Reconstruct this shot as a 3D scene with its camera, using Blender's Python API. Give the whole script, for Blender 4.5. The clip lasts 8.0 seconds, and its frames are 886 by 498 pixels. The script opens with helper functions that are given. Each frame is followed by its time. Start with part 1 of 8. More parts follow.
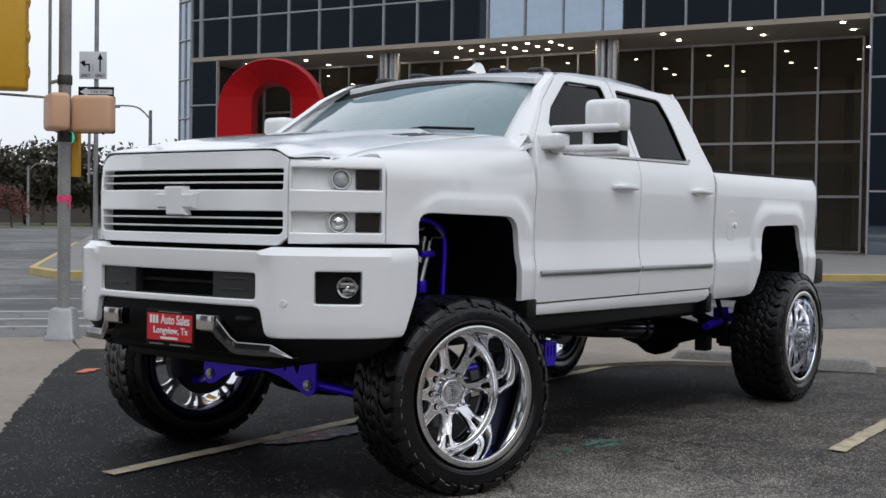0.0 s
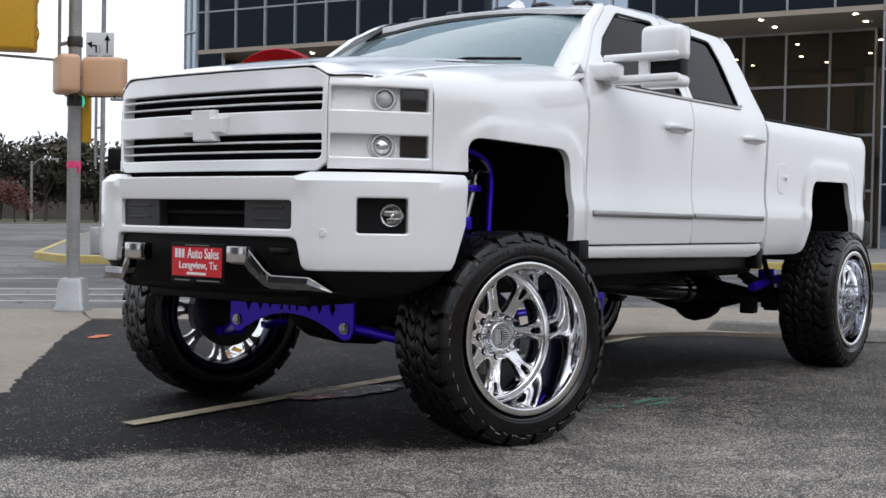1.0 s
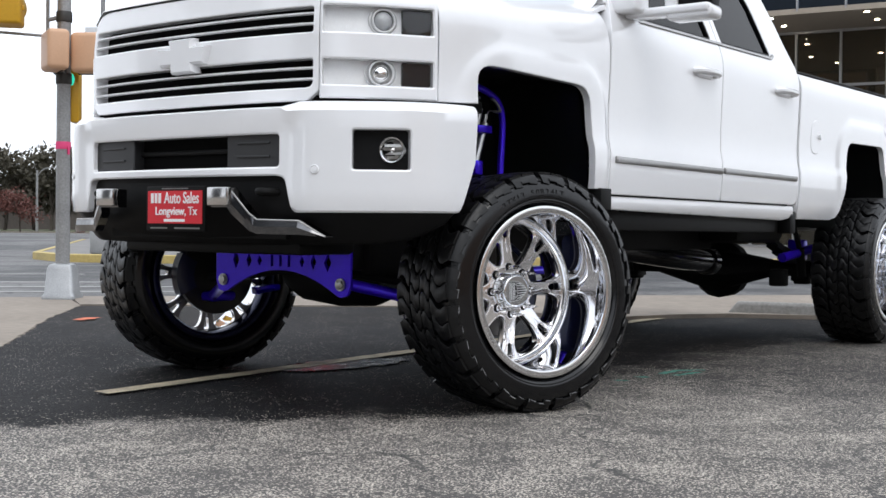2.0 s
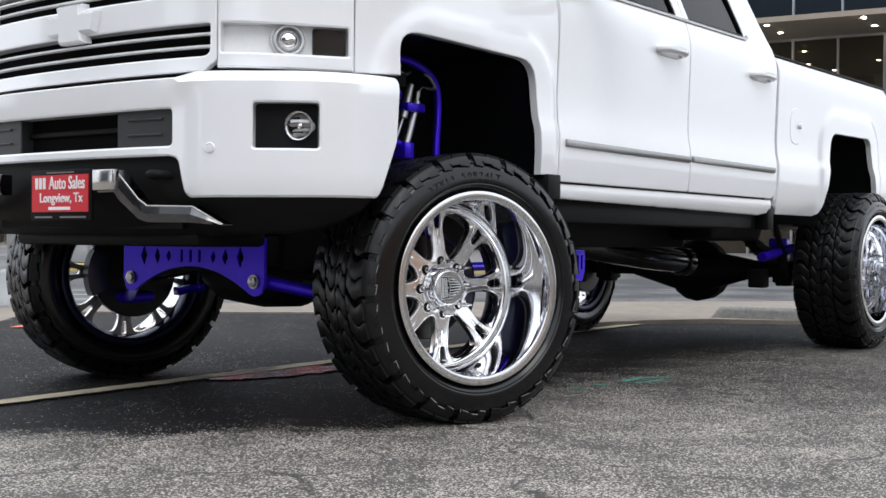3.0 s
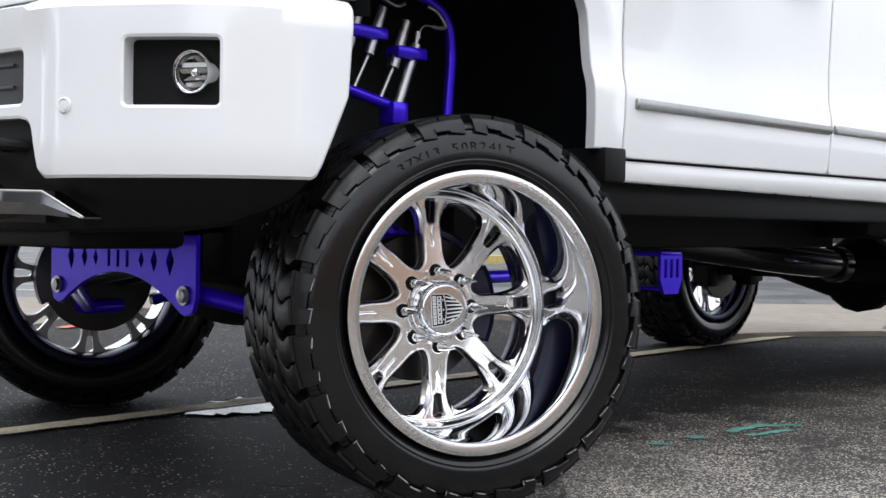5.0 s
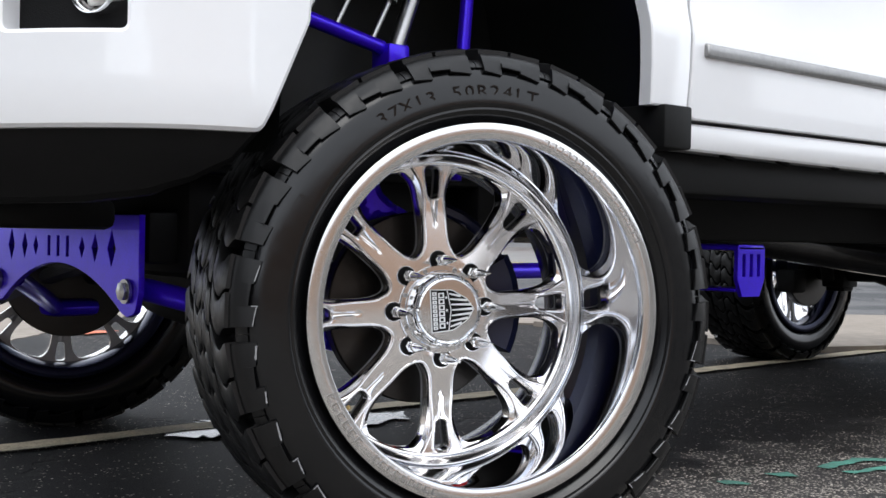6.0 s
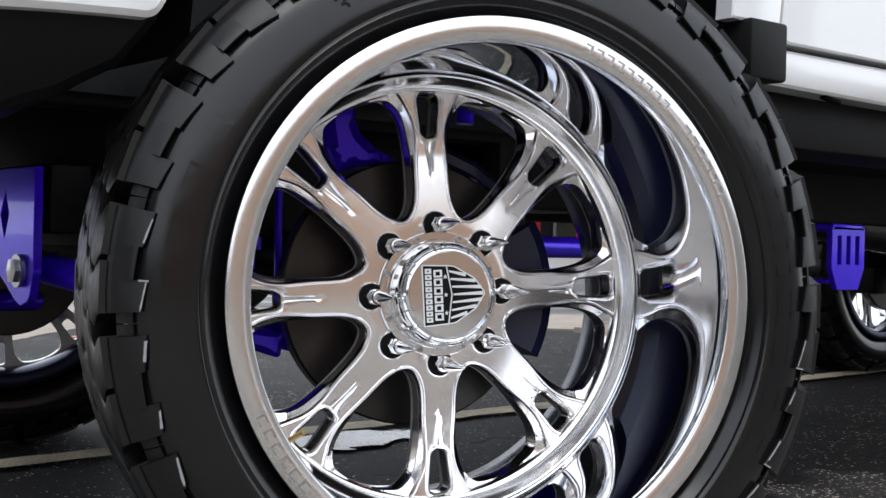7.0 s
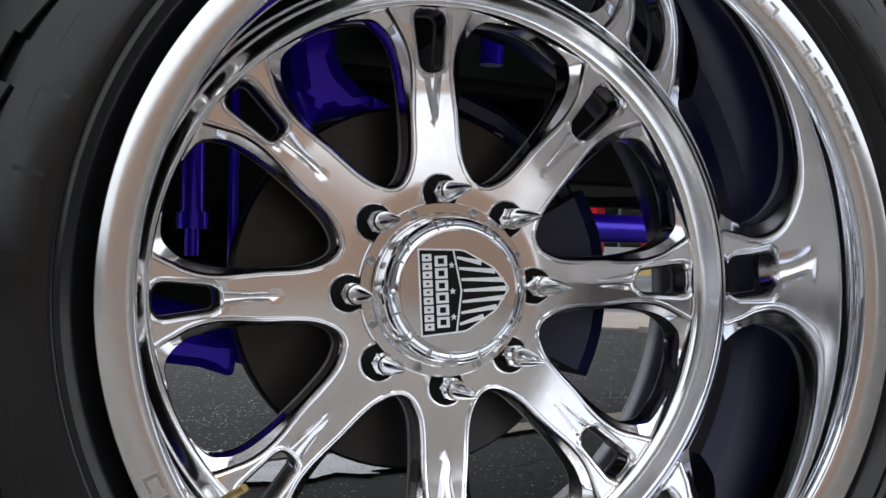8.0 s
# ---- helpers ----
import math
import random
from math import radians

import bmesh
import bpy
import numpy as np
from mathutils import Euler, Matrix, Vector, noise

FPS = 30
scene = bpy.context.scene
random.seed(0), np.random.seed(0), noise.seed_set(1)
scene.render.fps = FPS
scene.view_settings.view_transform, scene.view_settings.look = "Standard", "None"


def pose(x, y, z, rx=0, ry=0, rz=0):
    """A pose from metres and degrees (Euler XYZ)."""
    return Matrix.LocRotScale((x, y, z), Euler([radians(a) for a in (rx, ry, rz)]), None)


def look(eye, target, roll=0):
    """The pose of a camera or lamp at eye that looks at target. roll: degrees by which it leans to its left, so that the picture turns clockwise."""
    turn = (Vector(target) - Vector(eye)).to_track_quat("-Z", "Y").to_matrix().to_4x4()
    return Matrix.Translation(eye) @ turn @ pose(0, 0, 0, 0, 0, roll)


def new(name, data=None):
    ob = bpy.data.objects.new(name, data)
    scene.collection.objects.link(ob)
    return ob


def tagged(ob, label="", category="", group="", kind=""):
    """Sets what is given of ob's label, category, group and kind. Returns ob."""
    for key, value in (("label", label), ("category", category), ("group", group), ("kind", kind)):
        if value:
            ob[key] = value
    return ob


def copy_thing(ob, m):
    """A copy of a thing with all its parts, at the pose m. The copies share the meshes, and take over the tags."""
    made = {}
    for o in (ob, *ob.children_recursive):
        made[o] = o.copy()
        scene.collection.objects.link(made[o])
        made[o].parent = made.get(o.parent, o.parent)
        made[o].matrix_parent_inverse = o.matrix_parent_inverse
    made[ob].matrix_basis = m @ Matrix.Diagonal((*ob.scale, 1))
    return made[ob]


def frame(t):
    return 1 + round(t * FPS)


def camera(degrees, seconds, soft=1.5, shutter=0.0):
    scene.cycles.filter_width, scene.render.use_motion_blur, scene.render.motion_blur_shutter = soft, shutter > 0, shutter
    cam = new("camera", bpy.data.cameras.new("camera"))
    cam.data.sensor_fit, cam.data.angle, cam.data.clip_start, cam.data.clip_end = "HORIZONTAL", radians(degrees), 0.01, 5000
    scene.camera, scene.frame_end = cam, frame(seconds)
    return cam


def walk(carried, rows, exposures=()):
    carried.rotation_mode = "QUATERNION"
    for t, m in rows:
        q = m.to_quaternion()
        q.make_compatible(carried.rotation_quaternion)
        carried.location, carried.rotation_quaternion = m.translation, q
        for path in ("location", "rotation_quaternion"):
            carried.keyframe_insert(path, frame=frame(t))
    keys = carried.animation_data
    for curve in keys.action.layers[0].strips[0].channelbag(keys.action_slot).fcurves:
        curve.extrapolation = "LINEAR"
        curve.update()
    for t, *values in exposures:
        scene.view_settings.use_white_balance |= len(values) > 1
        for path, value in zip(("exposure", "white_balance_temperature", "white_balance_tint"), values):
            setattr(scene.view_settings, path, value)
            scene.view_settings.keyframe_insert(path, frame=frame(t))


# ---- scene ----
cam = camera(39.2, 8.0)
PATH = [
    (0, (-4.809, -3.462, 1.302), (-3.204, -2.27, 1.252), 0.8),
    (0.5, (-4.71, -3.272, 1.151), (-3.106, -2.079, 1.099), 0.9),
    (1, (-4.572, -3.034, 0.98), (-2.969, -1.839, 0.931), 1.0),
    (1.2, (-4.508, -2.964, 0.926), (-2.909, -1.763, 0.876), 1.2),
    (2.3, (-3.938, -2.633, 0.657), (-2.342, -1.428, 0.632), 0.5),
    (2.5, (-3.82, -2.612, 0.643), (-2.223, -1.408, 0.622), 0.5),
    (3, (-3.515, -2.588, 0.629), (-1.919, -1.382, 0.615), 0.5),
    (3.5, (-3.19, -2.541, 0.65), (-1.603, -1.324, 0.632), 0.5),
    (4, (-2.837, -2.42, 0.634), (-1.306, -1.132, 0.61), 0.5),
    (4.5, (-2.455, -2.276, 0.657), (-0.988, -0.918, 0.625), 0.7),
    (4.7, (-2.323, -2.219, 0.676), (-0.881, -0.834, 0.64), 0.8),
    (5.8, (-1.636, -1.79, 0.618), (-0.314, -0.289, 0.59), 1.1),
    (6, (-1.519, -1.699, 0.603), (-0.208, -0.189, 0.58), 1.1),
    (6.5, (-1.245, -1.47, 0.538), (0.032, 0.07, 0.541), 1.1),
    (7, (-1.02, -1.215, 0.529), (0.239, 0.338, 0.52), 1.3),
    (7.5, (-0.827, -1.001, 0.529), (0.391, 0.586, 0.511), 1.1),
    (8, (-0.671, -0.871, 0.51), (0.507, 0.745, 0.493), 1.3),
]
walk(cam, [(t, look(eye, target, roll)) for t, eye, target, roll in PATH],
     exposures=[(0,-0.40),(0.5,-0.36),(1,-0.13),(2.5,0.26),(3.5,0.3),(4.5,0.44),(6,0.53),(7,0.53),(7.5,0.45),(8,0.17)])


# ---- world and light ----
YC = 1.055          # centre line of the truck
world = bpy.data.worlds.new("overcast")
scene.world = world
world.use_nodes = True
wn, wl = world.node_tree.nodes, world.node_tree.links
wn.clear()
w_out, w_bg = wn.new("ShaderNodeOutputWorld"), wn.new("ShaderNodeBackground")
w_sky = wn.new("ShaderNodeTexSky")
w_sky.sky_type, w_sky.sun_disc = "NISHITA", False
w_sky.sun_elevation, w_sky.sun_rotation = radians(55), radians(215)
w_tc, w_sep = wn.new("ShaderNodeTexCoord"), wn.new("ShaderNodeSeparateXYZ")
w_noise, w_ramp, w_cl = wn.new("ShaderNodeTexNoise"), wn.new("ShaderNodeValToRGB"), wn.new("ShaderNodeMapRange")
w_mul, w_mix = wn.new("ShaderNodeVectorMath"), wn.new("ShaderNodeMix")
w_noise.inputs["Scale"].default_value, w_noise.inputs["Detail"].default_value = 2.2, 6
w_cl.inputs["From Min"].default_value, w_cl.inputs["From Max"].default_value = 0.35, 0.7
w_cl.inputs["To Min"].default_value, w_cl.inputs["To Max"].default_value = 0.9, 1.08
w_ramp.color_ramp.elements[0].position, w_ramp.color_ramp.elements[0].color = 0.0, (12.6, 13.2, 14.3, 1)
w_ramp.color_ramp.elements[1].position, w_ramp.color_ramp.elements[1].color = 0.9, (15.6, 16.5, 17.9, 1)
w_mul.operation = "MULTIPLY"
w_mix.data_type = "RGBA"
w_mix.inputs["Factor"].default_value = 0.9
wl.new(w_tc.outputs["Generated"], w_sep.inputs[0])
wl.new(w_tc.outputs["Generated"], w_noise.inputs["Vector"])
wl.new(w_sep.outputs["Z"], w_ramp.inputs["Fac"])
wl.new(w_noise.outputs["Fac"], w_cl.inputs["Value"])
wl.new(w_ramp.outputs["Color"], w_mul.inputs[0])
wl.new(w_cl.outputs["Result"], w_mul.inputs[1])
wl.new(w_sky.outputs["Color"], w_mix.inputs["A"])
wl.new(w_mul.outputs["Vector"], w_mix.inputs["B"])
wl.new(w_mix.outputs["Result"], w_bg.inputs["Color"])
w_bg.inputs["Strength"].default_value = 0.1
wl.new(w_bg.outputs[0], w_out.inputs["Surface"])

sun = new("sun", bpy.data.lights.new("sun", "SUN"))
sun.data.energy, sun.data.angle, sun.data.color = 0.6, radians(30), (1.0, 0.97, 0.93)
sun.matrix_world = look((-6, -8, 14), (0, 0, 0))


# ---- materials ----
def material(name, color, rough=0.5, metal=0.0, coat=0.0, spread=0.0, scale=8.0, bump=0.0, bump_scale=60.0,
             color2=None, rough_spread=0.0, transmission=0.0, emit=None, emit_strength=0.0, ior=1.5, island=0.0):
    """A node material: base colour with stains at one scale and grain at another."""
    m = bpy.data.materials.new(name)
    m.use_nodes = True
    n, l = m.node_tree.nodes, m.node_tree.links
    b = n["Principled BSDF"]
    b.inputs["Base Color"].default_value = (*color, 1)
    b.inputs["Roughness"].default_value, b.inputs["Metallic"].default_value = rough, metal
    b.inputs["Coat Weight"].default_value, b.inputs["Coat Roughness"].default_value = coat, 0.04
    b.inputs["Transmission Weight"].default_value, b.inputs["IOR"].default_value = transmission, ior
    if emit:
        b.inputs["Emission Color"].default_value, b.inputs["Emission Strength"].default_value = (*emit, 1), emit_strength
    tc = n.new("ShaderNodeTexCoord")
    if spread or rough_spread or color2:
        t1, t2, add = n.new("ShaderNodeTexNoise"), n.new("ShaderNodeTexNoise"), n.new("ShaderNodeMath")
        t1.inputs["Scale"].default_value, t1.inputs["Detail"].default_value = scale, 5
        t2.inputs["Scale"].default_value, t2.inputs["Detail"].default_value = scale * 14, 3
        l.new(tc.outputs["Object"], t1.inputs["Vector"]); l.new(tc.outputs["Object"], t2.inputs["Vector"])
        add.operation = "ADD"
        l.new(t1.outputs["Fac"], add.inputs[0]); l.new(t2.outputs["Fac"], add.inputs[1])
        mr = n.new("ShaderNodeMapRange")
        mr.inputs["From Min"].default_value, mr.inputs["From Max"].default_value = 0.65, 1.35
        l.new(add.outputs[0], mr.inputs["Value"])
        mix = n.new("ShaderNodeMix"); mix.data_type = "RGBA"
        c2 = color2 or tuple(c * (1 - spread) for c in color)
        mix.inputs["A"].default_value, mix.inputs["B"].default_value = (*color, 1), (*c2, 1)
        l.new(mr.outputs["Result"], mix.inputs["Factor"])
        l.new(mix.outputs["Result"], b.inputs["Base Color"])
        if rough_spread:
            rr = n.new("ShaderNodeMapRange")
            rr.inputs["To Min"].default_value, rr.inputs["To Max"].default_value = rough, rough + rough_spread
            l.new(mr.outputs["Result"], rr.inputs["Value"]); l.new(rr.outputs["Result"], b.inputs["Roughness"])
    if bump:
        t3, bp = n.new("ShaderNodeTexNoise"), n.new("ShaderNodeBump")
        t3.inputs["Scale"].default_value, t3.inputs["Detail"].default_value = bump_scale, 4
        bp.inputs["Strength"].default_value, bp.inputs["Distance"].default_value = bump, 0.01
        l.new(tc.outputs["Object"], t3.inputs["Vector"]); l.new(t3.outputs["Fac"], bp.inputs["Height"])
        l.new(bp.outputs["Normal"], b.inputs["Normal"])
    return m


def asphalt_material(name, dark, light, stone, patch, worn_side=False, cells=85.0):
    """Asphalt: single stones in a dark binder, more of them where it is worn; patches, hairline cracks."""
    m = bpy.data.materials.new(name)
    m.use_nodes = True
    n, l = m.node_tree.nodes, m.node_tree.links
    b = n["Principled BSDF"]
    tc = n.new("ShaderNodeTexCoord")

    def noise_tex(scale, detail):
        t = n.new("ShaderNodeTexNoise")
        t.inputs["Scale"].default_value, t.inputs["Detail"].default_value = scale, detail
        l.new(tc.outputs["Object"], t.inputs["Vector"])
        return t.outputs["Fac"]

    def math_node(op, a, c, d=None):
        t = n.new("ShaderNodeMath"); t.operation = op
        for k, v in enumerate((a, c, d)):
            if v is None:
                continue
            if isinstance(v, (int, float)):
                t.inputs[k].default_value = v
            else:
                l.new(v, t.inputs[k])
        return t.outputs[0]

    def ramp(v, a, c, lo=0.0, hi=1.0):
        t = n.new("ShaderNodeMapRange")
        t.interpolation_type = "SMOOTHSTEP"
        for k, x in zip(("From Min", "From Max", "To Min", "To Max"), (a, c, lo, hi)):
            t.inputs[k].default_value = x
        l.new(v, t.inputs["Value"])
        return t.outputs["Result"]

    def mix(f, a, c):
        t = n.new("ShaderNodeMix"); t.data_type = "RGBA"
        l.new(f, t.inputs["Factor"])
        for k, v in (("A", a), ("B", c)):
            if isinstance(v, tuple):
                t.inputs[k].default_value = (*v, 1)
            else:
                l.new(v, t.inputs[k])
        return t.outputs["Result"]

    big, mid, fine = noise_tex(patch, 6), noise_tex(patch * 6, 5), noise_tex(210, 2)
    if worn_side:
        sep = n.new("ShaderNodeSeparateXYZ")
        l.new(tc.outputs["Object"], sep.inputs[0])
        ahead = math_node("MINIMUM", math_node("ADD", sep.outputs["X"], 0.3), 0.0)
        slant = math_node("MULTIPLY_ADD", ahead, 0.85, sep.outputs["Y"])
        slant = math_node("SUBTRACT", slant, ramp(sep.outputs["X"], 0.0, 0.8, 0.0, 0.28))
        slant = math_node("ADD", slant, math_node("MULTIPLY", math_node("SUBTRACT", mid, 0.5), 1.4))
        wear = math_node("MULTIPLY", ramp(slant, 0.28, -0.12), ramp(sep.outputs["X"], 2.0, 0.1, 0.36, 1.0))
    else:
        wear = ramp(math_node("ADD", big, mid), 0.85, 1.2)
    patches = ramp(math_node("ADD", big, mid), 0.8, 1.25)
    speck = noise_tex(3.2, 6)
    clump = noise_tex(17.0, 4)
    vor = n.new("ShaderNodeTexVoronoi")
    vor.inputs["Scale"].default_value, vor.inputs["Randomness"].default_value = cells, 1.0
    l.new(tc.outputs["Object"], vor.inputs["Vector"])
    rgb = n.new("ShaderNodeSeparateColor")
    l.new(vor.outputs["Color"], rgb.inputs[0])
    need = math_node("SUBTRACT", math_node("MULTIPLY_ADD", wear, -0.52, 0.945), math_node("MULTIPLY", math_node("MULTIPLY_ADD", speck, 1.7, math_node("MULTIPLY_ADD", clump, 0.9, math_node("MULTIPLY_ADD", patches, 0.2, -1.36))), math_node("MULTIPLY_ADD", wear, 0.85, 0.15)))
    pick = ramp(math_node("SUBTRACT", rgb.outputs["Red"], need), 0.0, 0.05)
    round_ = ramp(vor.outputs["Distance"], 0.62, 0.38)
    stones = math_node("MULTIPLY", pick, round_)
    tone = mix(rgb.outputs["Green"], tuple(c * 0.45 for c in stone), stone)
    # pale dust, plus a tone lift towards +x against the truck's shade
    dust_lift = math_node("MULTIPLY_ADD", patches, 0.25, 0.30) if worn_side else math_node("MULTIPLY", patches, 0.1)
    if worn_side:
        dust_lift = math_node("MULTIPLY", dust_lift, ramp(sep.outputs["X"], 0.7, 2.2))
    ground = mix(math_node("MULTIPLY_ADD", wear, 0.7, dust_lift), dark, light)
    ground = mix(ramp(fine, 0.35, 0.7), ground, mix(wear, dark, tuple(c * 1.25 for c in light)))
    col = mix(stones, ground, tone)
    # hairline cracks
    warp = n.new("ShaderNodeTexNoise")
    warp.inputs["Scale"].default_value, warp.inputs["Detail"].default_value = 3.0, 5
    l.new(tc.outputs["Object"], warp.inputs["Vector"])
    va = n.new("ShaderNodeVectorMath"); va.operation = "MULTIPLY_ADD"
    va.inputs[1].default_value = (0.5, 0.5, 0.5)
    l.new(warp.outputs["Color"], va.inputs[0]); l.new(tc.outputs["Object"], va.inputs[2])
    ve = n.new("ShaderNodeTexVoronoi"); ve.feature = "DISTANCE_TO_EDGE"
    ve.inputs["Scale"].default_value = 1.15
    l.new(va.outputs[0], ve.inputs["Vector"])
    crack = math_node("MULTIPLY", ramp(ve.outputs["Distance"], 0.020, 0.005), ramp(mid, 0.44, 0.56))
    col = mix(math_node("MULTIPLY", crack, 0.85), col, (0.012, 0.012, 0.012))
    l.new(col, b.inputs["Base Color"])
    l.new(math_node("MULTIPLY_ADD", wear, 0.6, 0.12), b.inputs["Specular IOR Level"])
    l.new(math_node("MULTIPLY_ADD", big, 0.3, 0.5), b.inputs["Roughness"])
    h = math_node("SUBTRACT", math_node("MULTIPLY_ADD", stones, 0.6, math_node("MULTIPLY", fine, 0.8)), crack)
    bp = n.new("ShaderNodeBump")
    bp.inputs["Strength"].default_value, bp.inputs["Distance"].default_value = 0.8, 0.005
    l.new(h, bp.inputs["Height"]); l.new(bp.outputs["Normal"], b.inputs["Normal"])
    return m


M = {}
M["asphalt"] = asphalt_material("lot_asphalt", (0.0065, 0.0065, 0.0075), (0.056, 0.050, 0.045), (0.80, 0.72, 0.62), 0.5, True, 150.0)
M["street"] = asphalt_material("street_asphalt", (0.085, 0.085, 0.087), (0.13, 0.128, 0.126), (0.2, 0.19, 0.18), 0.12, False, 40.0)
M["concrete"] = material("concrete", (0.31, 0.265, 0.22), 0.85, spread=0.35, scale=0.8, bump=0.4, bump_scale=80)
M["curb"] = material("grey_concrete", (0.34, 0.33, 0.31), 0.85, spread=0.45, scale=2.5, bump=0.4, bump_scale=90)
M["yellow_curb"] = material("yellow_kerb_paint", (0.55, 0.42, 0.15), 0.7, spread=0.3, scale=1.5)
M["line"] = material("worn_line_paint", (0.66, 0.56, 0.38), 0.8, color2=(0.20, 0.17, 0.13), scale=9, bump=0.3)
M["white_line"] = material("street_line_paint", (0.5, 0.5, 0.48), 0.8, spread=0.4, scale=3)
M["white"] = material("white_paint", (0.83, 0.835, 0.85), 0.28, coat=1.0, spread=0.015, scale=2)
M["white_part"] = material("white_lamp_plastic", (0.78, 0.79, 0.80), 0.25, coat=0.5, spread=0.12, scale=14)
# near-black backing: the shade of gaps, slits and openings put into the colour
M["gap"] = material("gap_shade", (0.003, 0.003, 0.003), 0.95)
M["gap"].node_tree.nodes["Principled BSDF"].inputs["Specular IOR Level"].default_value = 0.1
M["plastic"] = material("black_plastic", (0.006, 0.006, 0.0064), 0.5, spread=0.3, scale=6, bump=0.15, bump_scale=400)
M["plastic"].node_tree.nodes["Principled BSDF"].inputs["Specular IOR Level"].default_value = 0.15
M["liner"] = material("black_wheel_house_liner", (0.0045, 0.0055, 0.005), 0.28, rough_spread=0.2, spread=0.4, scale=7, bump=0.04, bump_scale=40)
M["grille_plastic"] = material("grey_plastic", (0.022, 0.0225, 0.024), 0.45, spread=0.2, scale=8)
M["chrome"] = material("chrome", (0.78, 0.78, 0.78), 0.07, metal=1.0, rough_spread=0.06, spread=0.05, scale=12)
M["dull_chrome"] = material("dull_chrome", (0.5, 0.49, 0.48), 0.22, metal=1.0, rough_spread=0.2, spread=0.3, scale=14)
M["bright_trim"] = material("bumper_chrome", (0.62, 0.61, 0.60), 0.12, metal=1.0, rough_spread=0.12, spread=0.25, scale=20)
M["moulding"] = material("satin_trim", (0.34, 0.335, 0.33), 0.3, metal=1.0, spread=0.2, scale=6)
M["alu"] = material("polished_aluminium", (0.79, 0.815, 0.87), 0.02, metal=1.0, rough_spread=0.02, spread=0.04, scale=9)
M["alu_spoke"] = material("satin_polished_aluminium", (0.86, 0.835, 0.82), 0.12, metal=1.0, rough_spread=0.06, spread=0.04, scale=9)
M["alu_ring"] = material("satin_aluminium_ring", (0.86, 0.845, 0.83), 0.11, metal=1.0, rough_spread=0.04, spread=0.04, scale=9)
M["alu_lip"] = material("brushed_aluminium_lip", (0.70, 0.69, 0.68), 0.17, metal=1.0, rough_spread=0.04, spread=0.04, scale=4)
M["cast_alu"] = material("dull_cast_aluminium", (0.42, 0.42, 0.43), 0.5, metal=0.9, spread=0.2, scale=20, bump=0.05, bump_scale=300)
M["rubber"] = material("tyre_rubber", (0.0040, 0.0041, 0.0047), 0.14, rough_spread=0.12, spread=0.3, scale=4)
M["rubber"].node_tree.nodes["Principled BSDF"].inputs["Specular IOR Level"].default_value = 0.42
M["tread"] = material("tread_rubber", (0.0045, 0.0045, 0.0049), 0.30, rough_spread=0.16, spread=0.3, scale=5)
M["tread"].node_tree.nodes["Principled BSDF"].inputs["Specular IOR Level"].default_value = 0.34
M["scuff"] = material("chalky_scuff", (0.32, 0.32, 0.33), 0.8, spread=0.5, scale=40)
M["letter"] = material("raised_rubber_letter", (0.0055, 0.0055, 0.006), 0.16, spread=0.3, scale=30)
M["letter"].node_tree.nodes["Principled BSDF"].inputs["Specular IOR Level"].default_value = 0.4
M["blue"] = material("candy_blue_coat", (0.058, 0.010, 0.90), 0.30, metal=0.45, coat=0.35, spread=0.2, scale=14)
M["blue"].node_tree.nodes["Principled BSDF"].inputs["Specular IOR Level"].default_value = 0.15
M["tow_chrome"] = material("smoked_chrome", (0.20, 0.20, 0.205), 0.12, metal=1.0, rough_spread=0.08, spread=0.5, scale=3)
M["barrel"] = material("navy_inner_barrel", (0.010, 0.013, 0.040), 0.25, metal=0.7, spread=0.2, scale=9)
M["navy"] = material("navy_caliper_paint", (0.008, 0.011, 0.045), 0.35, spread=0.25, scale=20)
M["brass"] = material("brass", (0.62, 0.42, 0.16), 0.3, metal=1.0, spread=0.2, scale=60)
M["steel"] = material("plain_steel", (0.5, 0.5, 0.5), 0.3, metal=1.0, spread=0.2, scale=20)
M["iron"] = material("cast_iron", (0.07, 0.068, 0.065), 0.55, metal=0.5, spread=0.4, scale=12)
M["disc"] = material("brake_disc_iron", (0.045, 0.041, 0.038), 0.35, metal=0.8, spread=0.2, scale=6)
M["gloss_black"] = material("gloss_black_coating", (0.006, 0.006, 0.006), 0.22, coat=0.6, spread=0.3, scale=9)
M["under"] = material("underbody_black", (0.005, 0.005, 0.005), 0.6, spread=0.4, scale=5)
M["under"].node_tree.nodes["Principled BSDF"].inputs["Specular IOR Level"].default_value = 0.2
M["glass_dark"] = material("tinted_glass", (0.0012, 0.0013, 0.0015), 0.02, transmission=0.75, ior=1.18)
M["glass"] = material("windscreen_glass", (0.30, 0.50, 0.56), 0.01, coat=0.5, transmission=0.62, ior=1.7)
M["lens"] = material("clear_lens", (0.99, 0.99, 0.99), 0.02, transmission=1.0, ior=1.12)
M["projector"] = material("clear_projector_glass", (0.50, 0.52, 0.54), 0.05, coat=1.0, color2=(0.25, 0.26, 0.27), scale=30)
M["smoke"] = material("smoked_lens", (0.022, 0.022, 0.024), 0.04, transmission=0.25, ior=1.5)
M["red"] = material("red_plate_print", (0.60, 0.012, 0.025), 0.45, coat=0.0, spread=0.1, scale=20)
M["print_white"] = material("white_print", (0.8, 0.8, 0.8), 0.4, spread=0.03)
M["print_black"] = material("black_print", (0.006, 0.006, 0.006), 0.6, spread=0.1)
M["print_black"].node_tree.nodes["Principled BSDF"].inputs["Specular IOR Level"].default_value = 0.12
